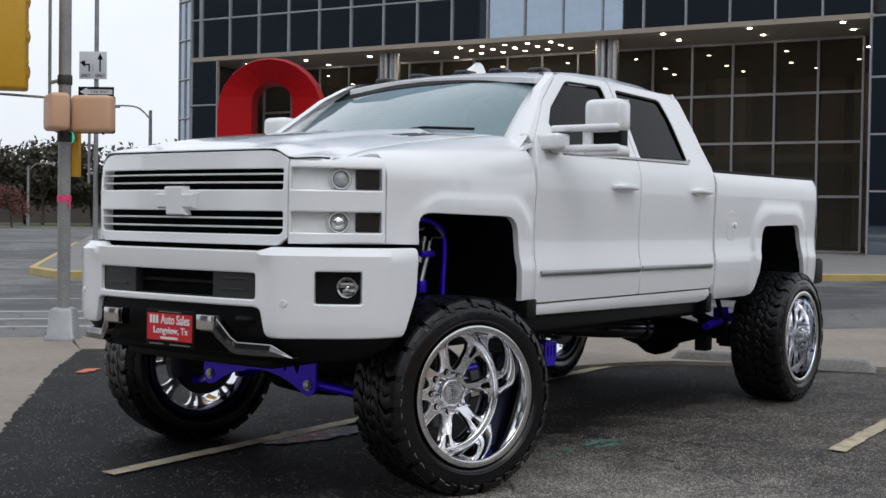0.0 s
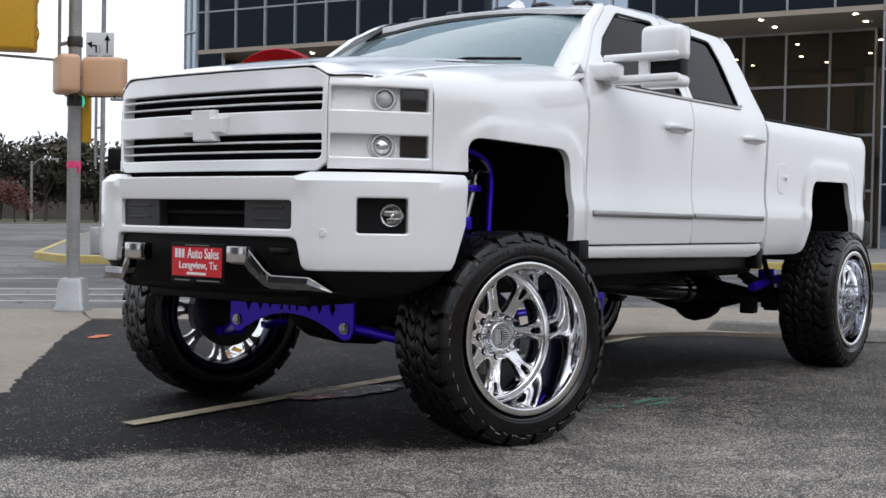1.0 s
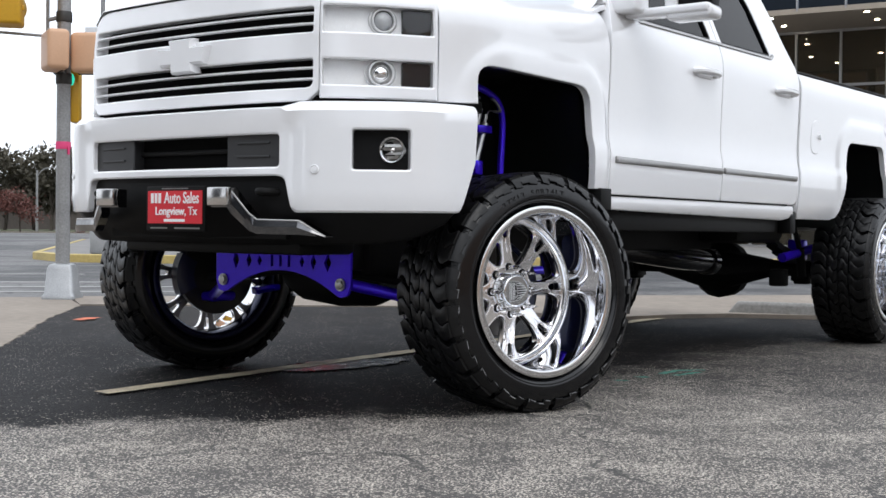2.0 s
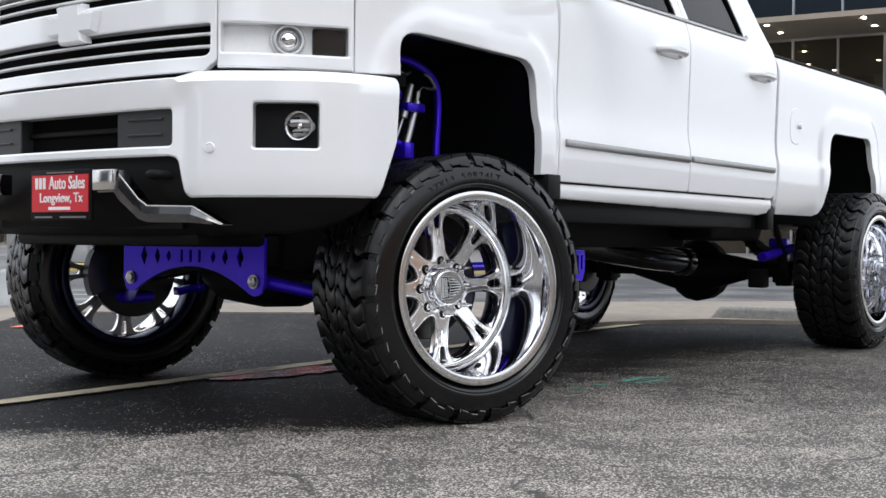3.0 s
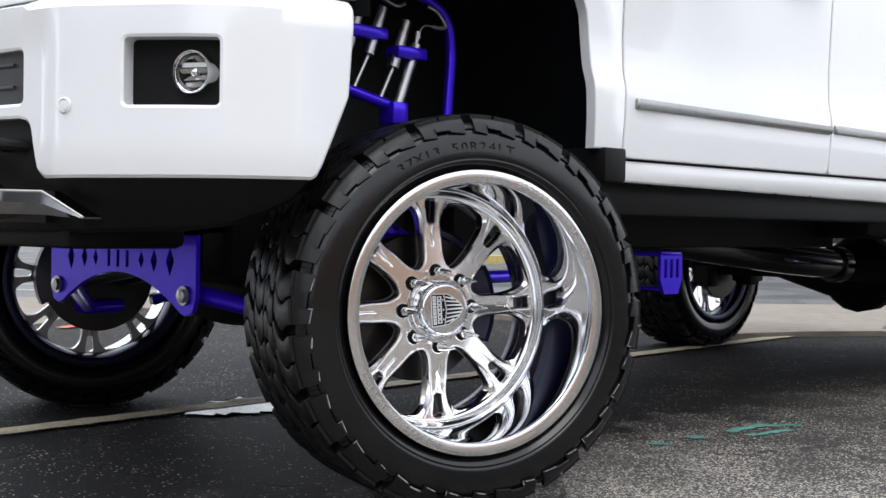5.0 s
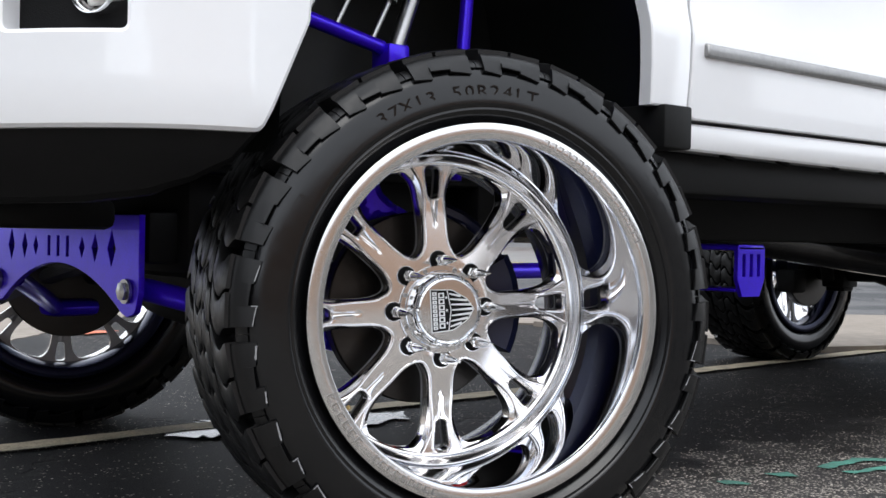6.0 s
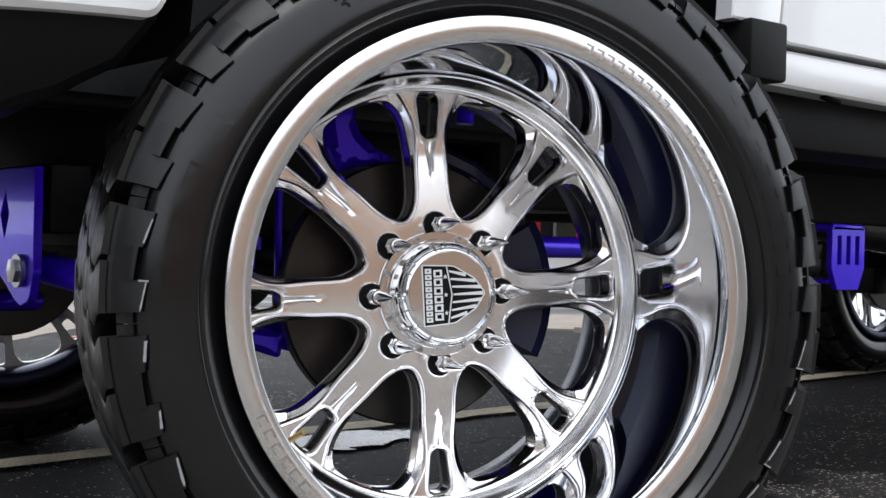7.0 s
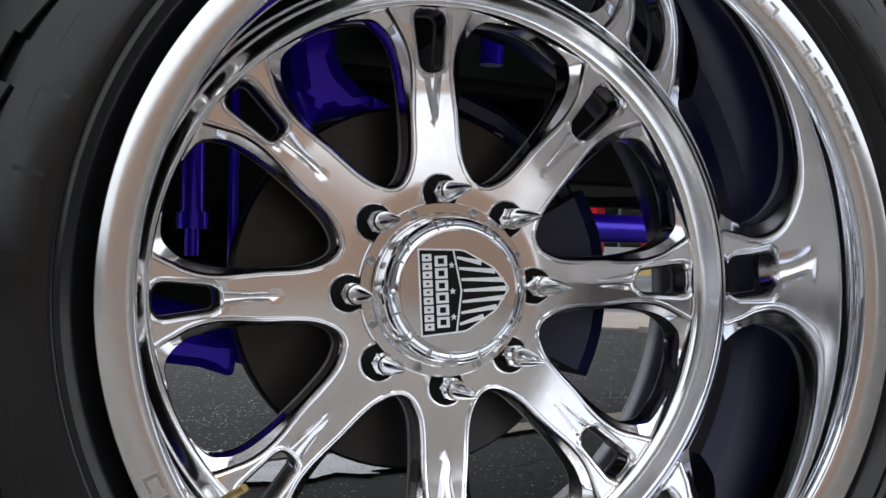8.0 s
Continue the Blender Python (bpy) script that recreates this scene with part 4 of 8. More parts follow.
for a, b in ((u0 - 0.004, u0 + 0.27), (u1 - 0.27, u1 + 0.004)):
    part("intake_pad", sheet(rounded([(a, 0.92), (b, 0.92), (b, 1.05), (a, 1.05)], 0.01, 3), lambda s, z, k: bump_map(s, z, k * 1.5 + 0.02), step=0.06, edge=0.04, thick=0.04), "grille_plastic", bumper, "dark grey plastic pad in the bumper opening")
    for zz in (0.962, 1.012):
        part("pad_rib", sheet([(a + 0.06, zz), (b - 0.06, zz), (b - 0.06, zz + 0.007), (a + 0.06, zz + 0.007)], lambda s, z, k: bump_map(s, z, k + 0.014), step=0.1, edge=0.1, thick=0.01, soft=0.001), "grille_plastic", bumper)
bm = bmesh.new()
tube(bm, [bump_map(u0 + 0.27 + (u1 - u0 - 0.54) * k / 10, 0.99, 0.062) for k in range(11)], 0.01, 8)
part("intake_bar", bm, "plastic", bumper)
# fog lamps
for near in (True, False):
    mp = bump_map if near else (lambda s, z, k: bump_map(2 * B_C - s, z, k))
    part("fog_pocket", sheet([(fog0 - 0.01, 0.915), (fog1 + 0.01, 0.915), (fog1 + 0.01, 1.07), (fog0 - 0.01, 1.07)], lambda s, z, k: mp(s, z, k + 0.05), step=0.05, edge=0.05, thick=0.01, soft=0), "plastic", bumper, "black plastic pocket round the fog lamp")
    sc = fog0 + 0.058
    c = Vector(mp(sc, 0.987, 0.05))
    n = Vector((-0.93, -0.36 if near else 0.36, 0)).normalized()
    mtx = Matrix.Translation(c) @ Matrix.Diagonal((0.88, 0.88, 0.88, 1)) @ Vector((0, 1, 0)).rotation_difference(n).to_matrix().to_4x4()
    part("fog_lamp", lathe(bmesh.new(), [(0.050, -0.03), (0.0525, 0.018), (0.0535, 0.026), (0.0520, 0.0305), (0.0498, 0.0300), (0.0492, 0.0225), (0.0462, 0.0215), (0.0457, 0.018), (0.0457, -0.03)], 36, "Y", mtx, closed=True), "chrome", bumper, "round chrome fog lamp")
    part("fog_lens", lathe(bmesh.new(), [(0.0455, 0.020), (0.0445, 0.026), (0.030, 0.0325), (0.0005, 0.0355), (0.0005, 0.0340), (0.029, 0.031), (0.0435, 0.0245), (0.0440, 0.020)], 32, "Y", mtx, closed=True), "lens", bumper, "clear fog lamp glass").visible_shadow = False
    bm = bmesh.new()
    lathe(bm, [(0.0452, 0.017), (0.042, 0.010), (0.035, 0.003), (0.022, -0.003), (0.0005, -0.005), (0.0005, -0.010), (0.0455, -0.008)], 14, "Y", mtx, closed=True)
    for j, (w0, zc, tip) in enumerate(((0.036, 0.018, 14), (0.041, 0.004, -22), (0.038, -0.014, 30), (0.026, -0.030, -10))):
        box(bm, (-w0, -0.001, -0.006), (w0, 0.001, 0.006), mtx @ Matrix.Translation((0, 0.009 + 0.003 * (j % 2), zc)) @ pose(0, 0, 0, tip, 0, 8 - 5 * j))
    part("fog_reflector", bm, "dull_chrome", bumper, "faceted silver reflector", angle=8)
    bm = bmesh.new()
    lathe(bm, [(0.010, 0.0), (0.010, 0.016), (0.005, 0.020), (0.0005, 0.021)], 16, "Y", mtx)
    part("fog_bulb", bm, "chrome", bumper)
    bm = bmesh.new()
    c = Vector(mp(s_at_x(BUMP, -0.835), 0.914, -0.002)); d = (c - Vector(mp(s_at_x(BUMP, -0.835), 0.914, 0.05))).normalized()
    lathe(bm, [(0.017, -0.006), (0.017, 0.001), (0.014, 0.003), (0.0125, 0.0), (0.011, 0.0), (0.0105, 0.002), (0.0005, 0.003)], 24, "Y", Matrix.Translation(c) @ Vector((0, 1, 0)).rotation_difference(d).to_matrix().to_4x4())
    part("parking_sensor", bm, "white", bumper, "round white parking sensor")

# black valance under the bumper
def valance_map(s, z, k):
    lip = 0.09 * (1 - sstep(0.62, 0.78, z))
    return bump_map(s, max(z, 0.83), k + 0.03 + lip)[:2] + (z,)


vl = [(0.09, 0.765), (0.13, 0.715), (0.20, 0.682), (0.30, 0.66), (0.45, 0.646), (0.8, 0.638), (B_C, 0.636)]
vl = vl + [(2 * B_C - s, z) for s, z in vl[::-1][1:]] + [(2 * B_C - 0.08, 0.84), (0.08, 0.84)]
vl[-2:] = [(2 * B_C - 0.08, 0.82), (l1 + 0.02, 0.82), (l1 + 0.03, 0.93), (l0 - 0.03, 0.93), (l0 - 0.02, 0.82), (0.08, 0.82)]
part("valance", sheet(vl, valance_map, step=0.05, edge=0.05, thick=0.04, soft=0.006), "plastic", bumper, "black plastic valance under the bumper")
bm = bmesh.new()
box(bm, (-0.74, 0.52, 0.60), (-0.42, 2 * YC - 0.58, 0.66), bevel=0.02)
box(bm, (-0.78, 0.55, 0.66), (-0.6, 2 * YC - 0.55, 0.9))
part("skid_plate", bm, "under", truck, "black plate under the nose")
# tow hooks and lower chrome blades
for side in (-1, 1):
    bm = bmesh.new()
    yy = YC + side * 0.22
    pts = [(-0.925, yy + 0.05 * side, 0.812), (-0.935, yy + 0.145 * side, 0.812), (-0.925, yy + 0.155 * side, 0.795), (-0.90, yy + 0.225 * side, 0.722), (-0.885, yy + 0.25 * side, 0.706), (-0.845, yy + 0.42 * side, 0.704), (-0.79, yy + 0.50 * side, 0.672)]
    hs = [0.036, 0.036, 0.042, 0.032, 0.027, 0.026, 0.002]
    path, hh = [], []
    for (p, q), (h0, h1) in zip(zip(pts, pts[1:]), zip(hs, hs[1:])):
        for j in range(3):
            path.append(Vector(p).lerp(Vector(q), j / 3)); hh.append(h0 + (h1 - h0) * j / 3)
    path.append(Vector(pts[-1])); hh.append(hs[-1])
    rows = []
    for p, h in zip(path, hh):
        rows.append([bm.verts.new(p + Vector(o)) for o in ((-0.014, 0, h), (-0.02, 0, 0), (-0.012, 0, -h), (0.03, 0, -h), (0.03, 0, h))])
    for a, b in zip(rows, rows[1:]):
        for k in range(5):
            bm.faces.new((a[k], a[(k + 1) % 5], b[(k + 1) % 5], b[k]))
    bm.faces.new(rows[0]); bm.faces.new(rows[-1])
    blade = part("tow_hook_bezel", bm, "tow_chrome", bumper, "scuffed smoky-chrome tow hook blade", angle=25)
    bm = bmesh.new()
    tube(bm, [p + Vector((-0.012, 0, h - 0.002)) for p, h in zip(path, hh)], 0.0036, 8)
    part("bright_edge", bm, "dull_chrome", blade, "bright chrome upper edge")
    bm = bmesh.new()
    y0, y1 = sorted((yy + 0.052 * side, yy + 0.160 * side))
    box(bm, (-0.962, y0, 0.782), (-0.936, y1, 0.850), bevel=0.005)
    part("hook_cap", bm, "bright_trim", blade, "bright chrome cap of the tow hook blade")
    bm = bmesh.new()
    tube(bm, smooth_path([(-0.78, yy + 0.22 * side, 0.83), (-0.86, yy + 0.22 * side, 0.835), (-0.87, yy + 0.27 * side, 0.835), (-0.78, yy + 0.30 * side, 0.83)], 5), 0.014, 10)
    part("tow_hook", bm, "under", bumper)


# ---- dealer plate on the bumper ----
PLX, PLY, PLZ = -0.93, 0.99, 0.770
pm = Matrix.Translation((PLX, PLY, PLZ)) @ pose(0, 0, 0, 90, 0, -90) @ Matrix.Scale(1.08, 4)      # local x to the far side reversed, y up
bm = bmesh.new()
box(bm, (-0.155, -0.08, -0.008), (0.155, 0.08, 0.004), pm, bevel=0.004)
part("plate_frame", bm, "print_black", bumper, "black dealer plate frame")
bm = bmesh.new()
box(bm, (-0.143, -0.052, 0.0), (0.143, 0.064, 0.0065), pm)
part("dealer_plate", bm, "red", bumper, "red dealer plate with white lettering")
text_mesh("Auto Sales", 0.040, "print_white", bumper, pm @ Matrix.Translation((0.038, 0.037, 0.0075)), "plate_lettering", 0.74, bold=0.0006)
text_mesh("Longview, Tx", 0.029, "print_white", bumper, pm @ Matrix.Translation((0.008, -0.009, 0.0075)), "plate_lettering", 0.98, bold=0.0006)
bm = bmesh.new()
for x, w in ((-0.118, 0.014), (-0.098, 0.014), (-0.078, 0.014)):
    box(bm, (x - w / 2, 0.02, 0.0065), (x + w / 2, 0.056, 0.0078), pm)
box(bm, (-0.055, -0.046, 0.0065), (0.055, -0.036, 0.0078), pm)
part("plate_mark", bm, "print_white", bumper)["kind"] = "stuff"
bm = bmesh.new()
box(bm, (-0.13, -0.071, 0.004), (-0.04, -0.0655, 0.0052), pm)
box(bm, (0.0, -0.071, 0.004), (0.13, -0.0655, 0.0052), pm)
box(bm, (-0.07, 0.0695, 0.004), (0.07, 0.0735, 0.0052), pm)
part("frame_mark", bm, "moulding", bumper, "faint grey marks on the plate frame")["kind"] = "stuff"

# ---- bed ----
ARCH_R = rounded([(3.51, 0.80), (3.60, 0.96), (3.675, 1.275), (4.355, 1.285), (4.445, 0.96), (4.50, 0.80)], [0, 0.15, 0.09, 0.09, 0.15, 0])
BED = [(2.872, 0.80), (2.872, 1.625), (4.715, 1.632), (4.83, 1.15), (4.80, 0.86)] + [(4.505, 0.845)] + ARCH_R[::-1][1:-1] + [(3.50, 0.79)]
BED = [(2.884, 0.82), (2.884, 1.628), (4.76, 1.634), (4.795, 1.60), (4.885, 1.16), (4.87, 0.93), (4.82, 0.84)] + ARCH_R[::-1] + [(3.46, 0.785), (2.92, 0.785)]


def bed_y(x, z):
    y = side_y(x, min(z, 1.58)) + 0.03 * sstep(1.55, 1.64, z) ** 2
    return y + 0.05 * sstep(4.66, 4.89, x) ** 2


bed_map = lambda x, z, k: (x, bed_y(x, z) + k, z)
flare = [arch_line(3.62, 4.42, 1.29, 0.14, d, 0.92) for d in (0.096, 0.109, 0.122, 0.136, 0.149)]
both("bed_side", BED, bed_map, "white", truck, step=0.035, edge=0.025, thick=0.03, lines=flare)
both("bed_cap", [(2.88, 1.632), (4.76, 1.638), (4.76, 1.652), (2.88, 1.646)], lambda x, z, k: (x, bed_y(x, 1.634) - 0.002 + k * 2, z), "plastic", truck, "black cap along the bed rail", step=0.2, edge=0.2, thick=0.09, soft=0.003)
both("fuel_flap", rounded([(3.06, 1.175), (3.22, 1.175), (3.22, 1.375), (3.06, 1.375)], 0.078, 8), lambda x, z, k: (x, bed_y(x, z) - 0.0025 + k, z), "white", truck, "oval white fuel flap", step=0.05, edge=0.02, thick=0.004, soft=0.002)
bm = bmesh.new()
lathe(bm, [(0.016, -0.004), (0.016, 0.012), (0.0005, 0.013)], 20, "Y", Matrix.Translation((3.19, side_y(3.19, 1.28) - 0.006, 1.28)) @ pose(0, 0, 0, 180, 0, 0))
part("fuel_flap_lock", bm, "white", truck)
bm = bmesh.new()
box(bm, (2.88, 0.60, 1.05), (4.72, 2 * YC - 0.60, 1.10))
box(bm, (2.88, 0.10, 1.10), (2.92, 2 * YC - 0.10, 1.62))
box(bm, (2.92, 0.10, 1.33), (4.72, 0.13, 1.60)); box(bm, (2.92, 2 * YC - 0.13, 1.33), (4.72, 2 * YC - 0.10, 1.60))
part("bed_box", bm, "plastic", truck, "black lined load bed")
bm = bmesh.new()
box(bm, (4.76, 0.20, 0.90), (4.84, 2 * YC - 0.20, 1.62), bevel=0.02)
part("tailgate", bm, "white", truck)
for s in (0, 1):
    bm = bmesh.new()
    y0 = 0.03 if s == 0 else 2 * YC - 0.19
    box(bm, (4.72, y0, 1.17), (4.865, y0 + 0.16, 1.53), bevel=0.02)
    part("tail_light", bm, "smoke", truck, "dark smoked tail light")
bm = bmesh.new()
box(bm, (4.74, 0.10, 0.80), (5.04, 2 * YC - 0.10, 0.99), bevel=0.03)
box(bm, (4.70, 0.03, 0.82), (5.02, 0.16, 1.02), bevel=0.03); box(bm, (4.70, 2 * YC - 0.16, 0.82), (5.02, 2 * YC - 0.03, 1.02), bevel=0.03)
part("rear_bumper", bm, "plastic", truck, "black rear bumper")

# ---- roof fittings ----
bm = bmesh.new()
rz = roof_z(1.55, YC)
fin = [bm.verts.new(p) for p in ((1.45, YC - 0.035, rz - 0.01), (1.45, YC + 0.035, rz - 0.01), (1.68, YC - 0.04, rz - 0.01), (1.68, YC + 0.04, rz - 0.01),
                                 (1.60, YC - 0.008, rz + 0.085), (1.60, YC + 0.008, rz + 0.085), (1.65, YC - 0.012, rz + 0.085), (1.65, YC + 0.012, rz + 0.085))]
bmesh.ops.convex_hull(bm, input=fin)
bmesh.ops.bevel(bm, geom=bm.edges[:], offset=0.008, segments=2, affect="EDGES")
part("antenna_fin", bm, "white", truck, "white shark-fin antenna")
for yy in (YC - 0.58, YC - 0.3, YC, YC + 0.3, YC + 0.58):
    bm = bmesh.new()
    xx = 1.36 + 0.06 * (abs(yy - YC) < 0.1)
    box(bm, (xx, yy - 0.05, roof_z(xx, yy) - 0.01), (xx + 0.12, yy + 0.05, roof_z(xx, yy) + 0.03), bevel=0.014)
    part("clearance_lamp", bm, "smoke", truck, "dark smoked roof marker lamp")

# ---- towing mirrors ----
for near in (1, -1):
    mir = new("mirror")
    mir.parent, mir.matrix_parent_inverse = truck, BASE[truck.name]
    mir["label"] = "large white towing mirror on two arms"

    def mbox(nm, lo, hi, mat, bev, label="", seg=3):
        b = bmesh.new()
        if near == -1:
            lo, hi = (lo[0], 2 * YC - hi[1], lo[2]), (hi[0], 2 * YC - lo[1], hi[2])
        box(b, lo, hi, bevel=bev, seg=seg)
        part(nm, b, mat, mir, label)
    dx, dy, w = (-0.12, 0.085, 0.22) if near == 1 else (-0.02, 0.31, 0.2)
    o0, o1 = -0.47 + dy, -0.47 + dy + w
    mbox("mirror_head", (0.955 + dx, o0, 1.755), (1.09 + dx, o1, 1.93), "white", 0.035)
    mbox("mirror_lower_head", (0.955 + dx, o0, 1.63), (1.08 + dx, o1, 1.69), "white", 0.022)
    mbox("mirror_back", (0.985 + dx, o0 + 0.012, 1.66), (1.07 + dx, o1 - 0.01, 1.80), "plastic", 0.01, "black inner housing of the mirror")
    mbox("mirror_post", (0.965 + dx, o1 - 0.05, 1.66), (1.06 + dx, o1 + 0.01, 1.80), "white", 0.012)
    mbox("mirror_arm", (0.945 + dx, o0 + 0.01, 1.765), (1.055 + dx, 0.03, 1.80), "white", 0.014)
    mbox("mirror_arm", (0.945 + dx, o0 + 0.01, 1.655), (1.055 + dx, 0.03, 1.695), "white", 0.014)
    mbox("mirror_foot", (0.87 + dx, -0.07, 1.67), (1.00 + dx, 0.08, 1.755), "white", 0.02)
    mbox("mirror_glass", (1.086 + dx, o0 + 0.025, 1.80), (1.094 + dx, o1 - 0.025, 1.93), "chrome", 0.003, "mirror glass")
    sail = [(0.74, 1.665), (0.90, 1.665), (0.93, 1.80), (0.90, 1.86)]
    fsl = lambda x, z, k: (x, side_y(x, z) + 0.002 + k, z)
    part("mirror_sail", sheet(rounded(sail, 0.02), fsl if near == 1 else mirror(fsl), step=0.05, edge=0.03, thick=0.02), "white", mir)

# ---- wheel-house liners ----
for x0, x1, zt, dy in ((-0.355, 0.60, 1.35, 0.545), (3.56, 4.48, 1.315, 0.55)):
    for near in (1, -1):
        outl = rounded([(x0, 0.74), (x0 + 0.02, 1.0), (x0 + 0.06, zt), (x1 - 0.10, zt), (x1 - 0.01, 1.0), (x1 + 0.02, 0.74)], [0, 0.1, 0.1, 0.1, 0.2, 0], 6)
        bm = bmesh.new()
        ys = [0.075 if x0 < 0 else 0.03, 0.25, dy]
        rows = [[bm.verts.new((x, (y if near == 1 else 2 * YC - y), z)) for x, z in outl] for y in ys]
        for a, b in zip(rows, rows[1:]):
            for k in range(len(outl) - 1):
                bm.faces.new((a[k], a[k + 1], b[k + 1], b[k]))
        bm.faces.new(rows[-1])
        part("wheel_liner", bm, "liner", truck, "smooth black wheel-house liner")
for near in (1, -1):
    bm = bmesh.new()
    y0, y1 = (0.0, 0.22) if near == 1 else (2 * YC - 0.22, 2 * YC)
    box(bm, (0.545, y0 - 0.025 if near == 1 else y0, 0.795), (0.638, y1 if near == 1 else y1 + 0.025, 0.888), bevel=0.006)
    part("mud_flap", bm, "under", truck, "short black mud flap behind the wheel")
    bm = bmesh.new()
    ya = 0.02 if near == 1 else 2 * YC - 0.10
    box(bm, (2.80, ya, 0.70), (2.88, ya + 0.08, 0.83), pose(0, 0, 0, 0, 0, 0), bevel=0.01)
    part("step_bracket", bm, "plastic", truck, "black bracket between cab and bed")

# ---- chassis ----
for yy in (YC - 0.46, YC + 0.46):
    bm = bmesh.new()
    box(bm, (0.55, yy - 0.04, 0.60), (2.9, yy + 0.04, 0.90), bevel=0.01)
    box(bm, (-0.6, yy - 0.038, 0.72), (4.75, yy + 0.038, 0.90), bevel=0.01)
    part("frame_rail", bm, "under", truck, "black frame rail")
bm = bmesh.new()
box(bm, (0.62, 0.2, 0.72), (2.75, 2 * YC - 0.2, 1.0), bevel=0.03)
box(bm, (0.2, 0.7, 0.62), (1.5, 1.45, 0.80), bevel=0.06)
box(bm, (1.5, 0.85, 0.60), (2.1, 1.3, 0.76), bevel=0.06)
box(bm, (-0.35, 0.70, 0.75), (0.5, 1.41, 1.1), bevel=0.05)
box(bm, (2.1, 1.35, 0.64), (3.35, 1.80, 0.92), bevel=0.05)
box(bm, (2.72, 0.30, 0.64), (3.42, 0.62, 0.92), bevel=0.05)
part("underbody", bm, "under", truck, "black underside with gearbox and sump")
bm = bmesh.new()
tube(bm, smooth_path([(1.7, 0.86, 0.66), (2.3, 0.82, 0.60), (2.9, 0.80, 0.545), (3.45, 0.82, 0.51)], 6), 0.07, 16)
tube(bm, [(3.38, 0.82, 0.512), (3.385, 0.82, 0.512), (3.45, 0.82, 0.51), (3.455, 0.82, 0.51)], 0.085, 20, radii=[0.07, 0.088, 0.088, 0.07])
part("exhaust_pipe", bm, "gloss_black", truck, "black exhaust pipe", angle=60)
bm = bmesh.new()
tube(bm, [(2.0, YC, 0.66), (3.85, YC, 0.52)], 0.05, 14)
part("driveshaft", bm, "under", truck)
RX = 4.05
bm = bmesh.new()
tube(bm, [(RX, 0.2, 0.465), (RX, 2 * YC - 0.2, 0.465)], 0.055, 14)
lathe(bm, [(0.06, -0.20), (0.13, -0.16), (0.20, -0.07), (0.205, 0.04), (0.16, 0.14), (0.07, 0.19)], 16, "Y", Matrix.Translation((RX + 0.1, YC, 0.445)) @ pose(0, 0, 0, 0, 0, 90))
tube(bm, [(RX, YC - 0.42, 0.465), (RX, YC - 0.12, 0.45), (RX, YC + 0.12, 0.45), (RX, YC + 0.42, 0.465)], 0.08, 14, radii=[0.06, 0.13, 0.13, 0.06])
part("rear_axle", bm, "under", truck, "black rear axle with a big differential", angle=25)
for yy in (0.42, 2 * YC - 0.42):
    bm = bmesh.new()
    for k in range(5):
        L = 0.72 - 0.09 * k
        pth = [(RX - L + 2 * L * j / 10, yy, 0.56 - 0.015 * k + 0.16 * ((j - 5) / 5) ** 2 * (L / 0.72) ** 2) for j in range(11)]
        for a, b in zip(pth, pth[1:]):
            box(bm, (0, -0.038, -0.006), ((Vector(b) - Vector(a)).length, 0.038, 0.006), Matrix.Translation(a) @ Vector((1, 0, 0)).rotation_difference(Vector(b) - Vector(a)).to_matrix().to_4x4())
    box(bm, (RX - 0.07, yy - 0.06, 0.38), (RX + 0.07, yy + 0.06, 0.50), bevel=0.01)
    part("leaf_spring", bm, "under", truck, "black leaf spring pack")
    bm = bmesh.new()
    tube(bm, [(RX - 0.25, yy - 0.09, 0.42), (RX - 0.3, yy - 0.09, 0.60)], 0.03, 12)
    tube(bm, [(RX - 0.3, yy - 0.09, 0.60), (RX - 0.42, yy - 0.05, 0.92)], 0.018, 12)
    part("rear_shock", bm, "under", truck, "black rear shock absorber")
    bm = bmesh.new()
    tube(bm, [(RX - 0.12, yy + (0.10 if yy > YC else -0.10), 0.60), (RX - 0.52, yy + (0.06 if yy > YC else -0.06), 0.545)], 0.03, 12)
    box(bm, (RX - 0.16, yy - 0.05, 0.52), (RX - 0.04, yy + 0.05, 0.66), bevel=0.015)
    part("axle_link", bm, "blue", truck, "blue link on the rear axle")
    for xo in (-0.42, 0.0):
        bm = bmesh.new()
        box(bm, (RX + xo - 0.05, yy - 0.05, 0.36), (RX + xo + 0.05, yy + 0.05, 0.47), bevel=0.012)
        part("spring_plate", bm, "under", truck)


def pierced_plate(bm, outline, holes, m, thick):
    """A flat steel plate with cut-outs, in the plane of the matrix."""
    sheet(outline, lambda u, v, k: tuple(m @ Vector((u, v, -k))), holes=holes, step=0.05, edge=0.03, thick=thick, soft=0.001, bm=bm)


# blue crossmember behind the bumper, with diamond cut-outs
XM = -0.315
cm = Matrix.Translation((XM, YC - 0.02, 0.472)) @ pose(0, 0, 0, 90, 0, -90)      # u to the near side, v up
half = 0.345
bow = [(half * 0.93 * j / 8, 0.050 - 0.098 * (j / 8) ** 2) for j in range(9)]
right = [(half + 0.05, 0.16), (half + 0.05, 0.0), (half + 0.035, -0.045), (half + 0.0, -0.055)] + bow[::-1]
right = rounded(right, [0, 0.02, 0.02, 0.015] + [0] * 9)
co = [(-u, v) for u, v in right] + right[::-1][1:]
dia = lambda u, v, a, b: [(u - a, v), (u, v - b), (u + a, v), (u, v + b)]
ho = [dia(s * u, 0.088, a, b) for s in (-1, 1) for u, a, b in ((0.125, 0.013, 0.022), (0.19, 0.016, 0.03), (0.27, 0.019, 0.038))]
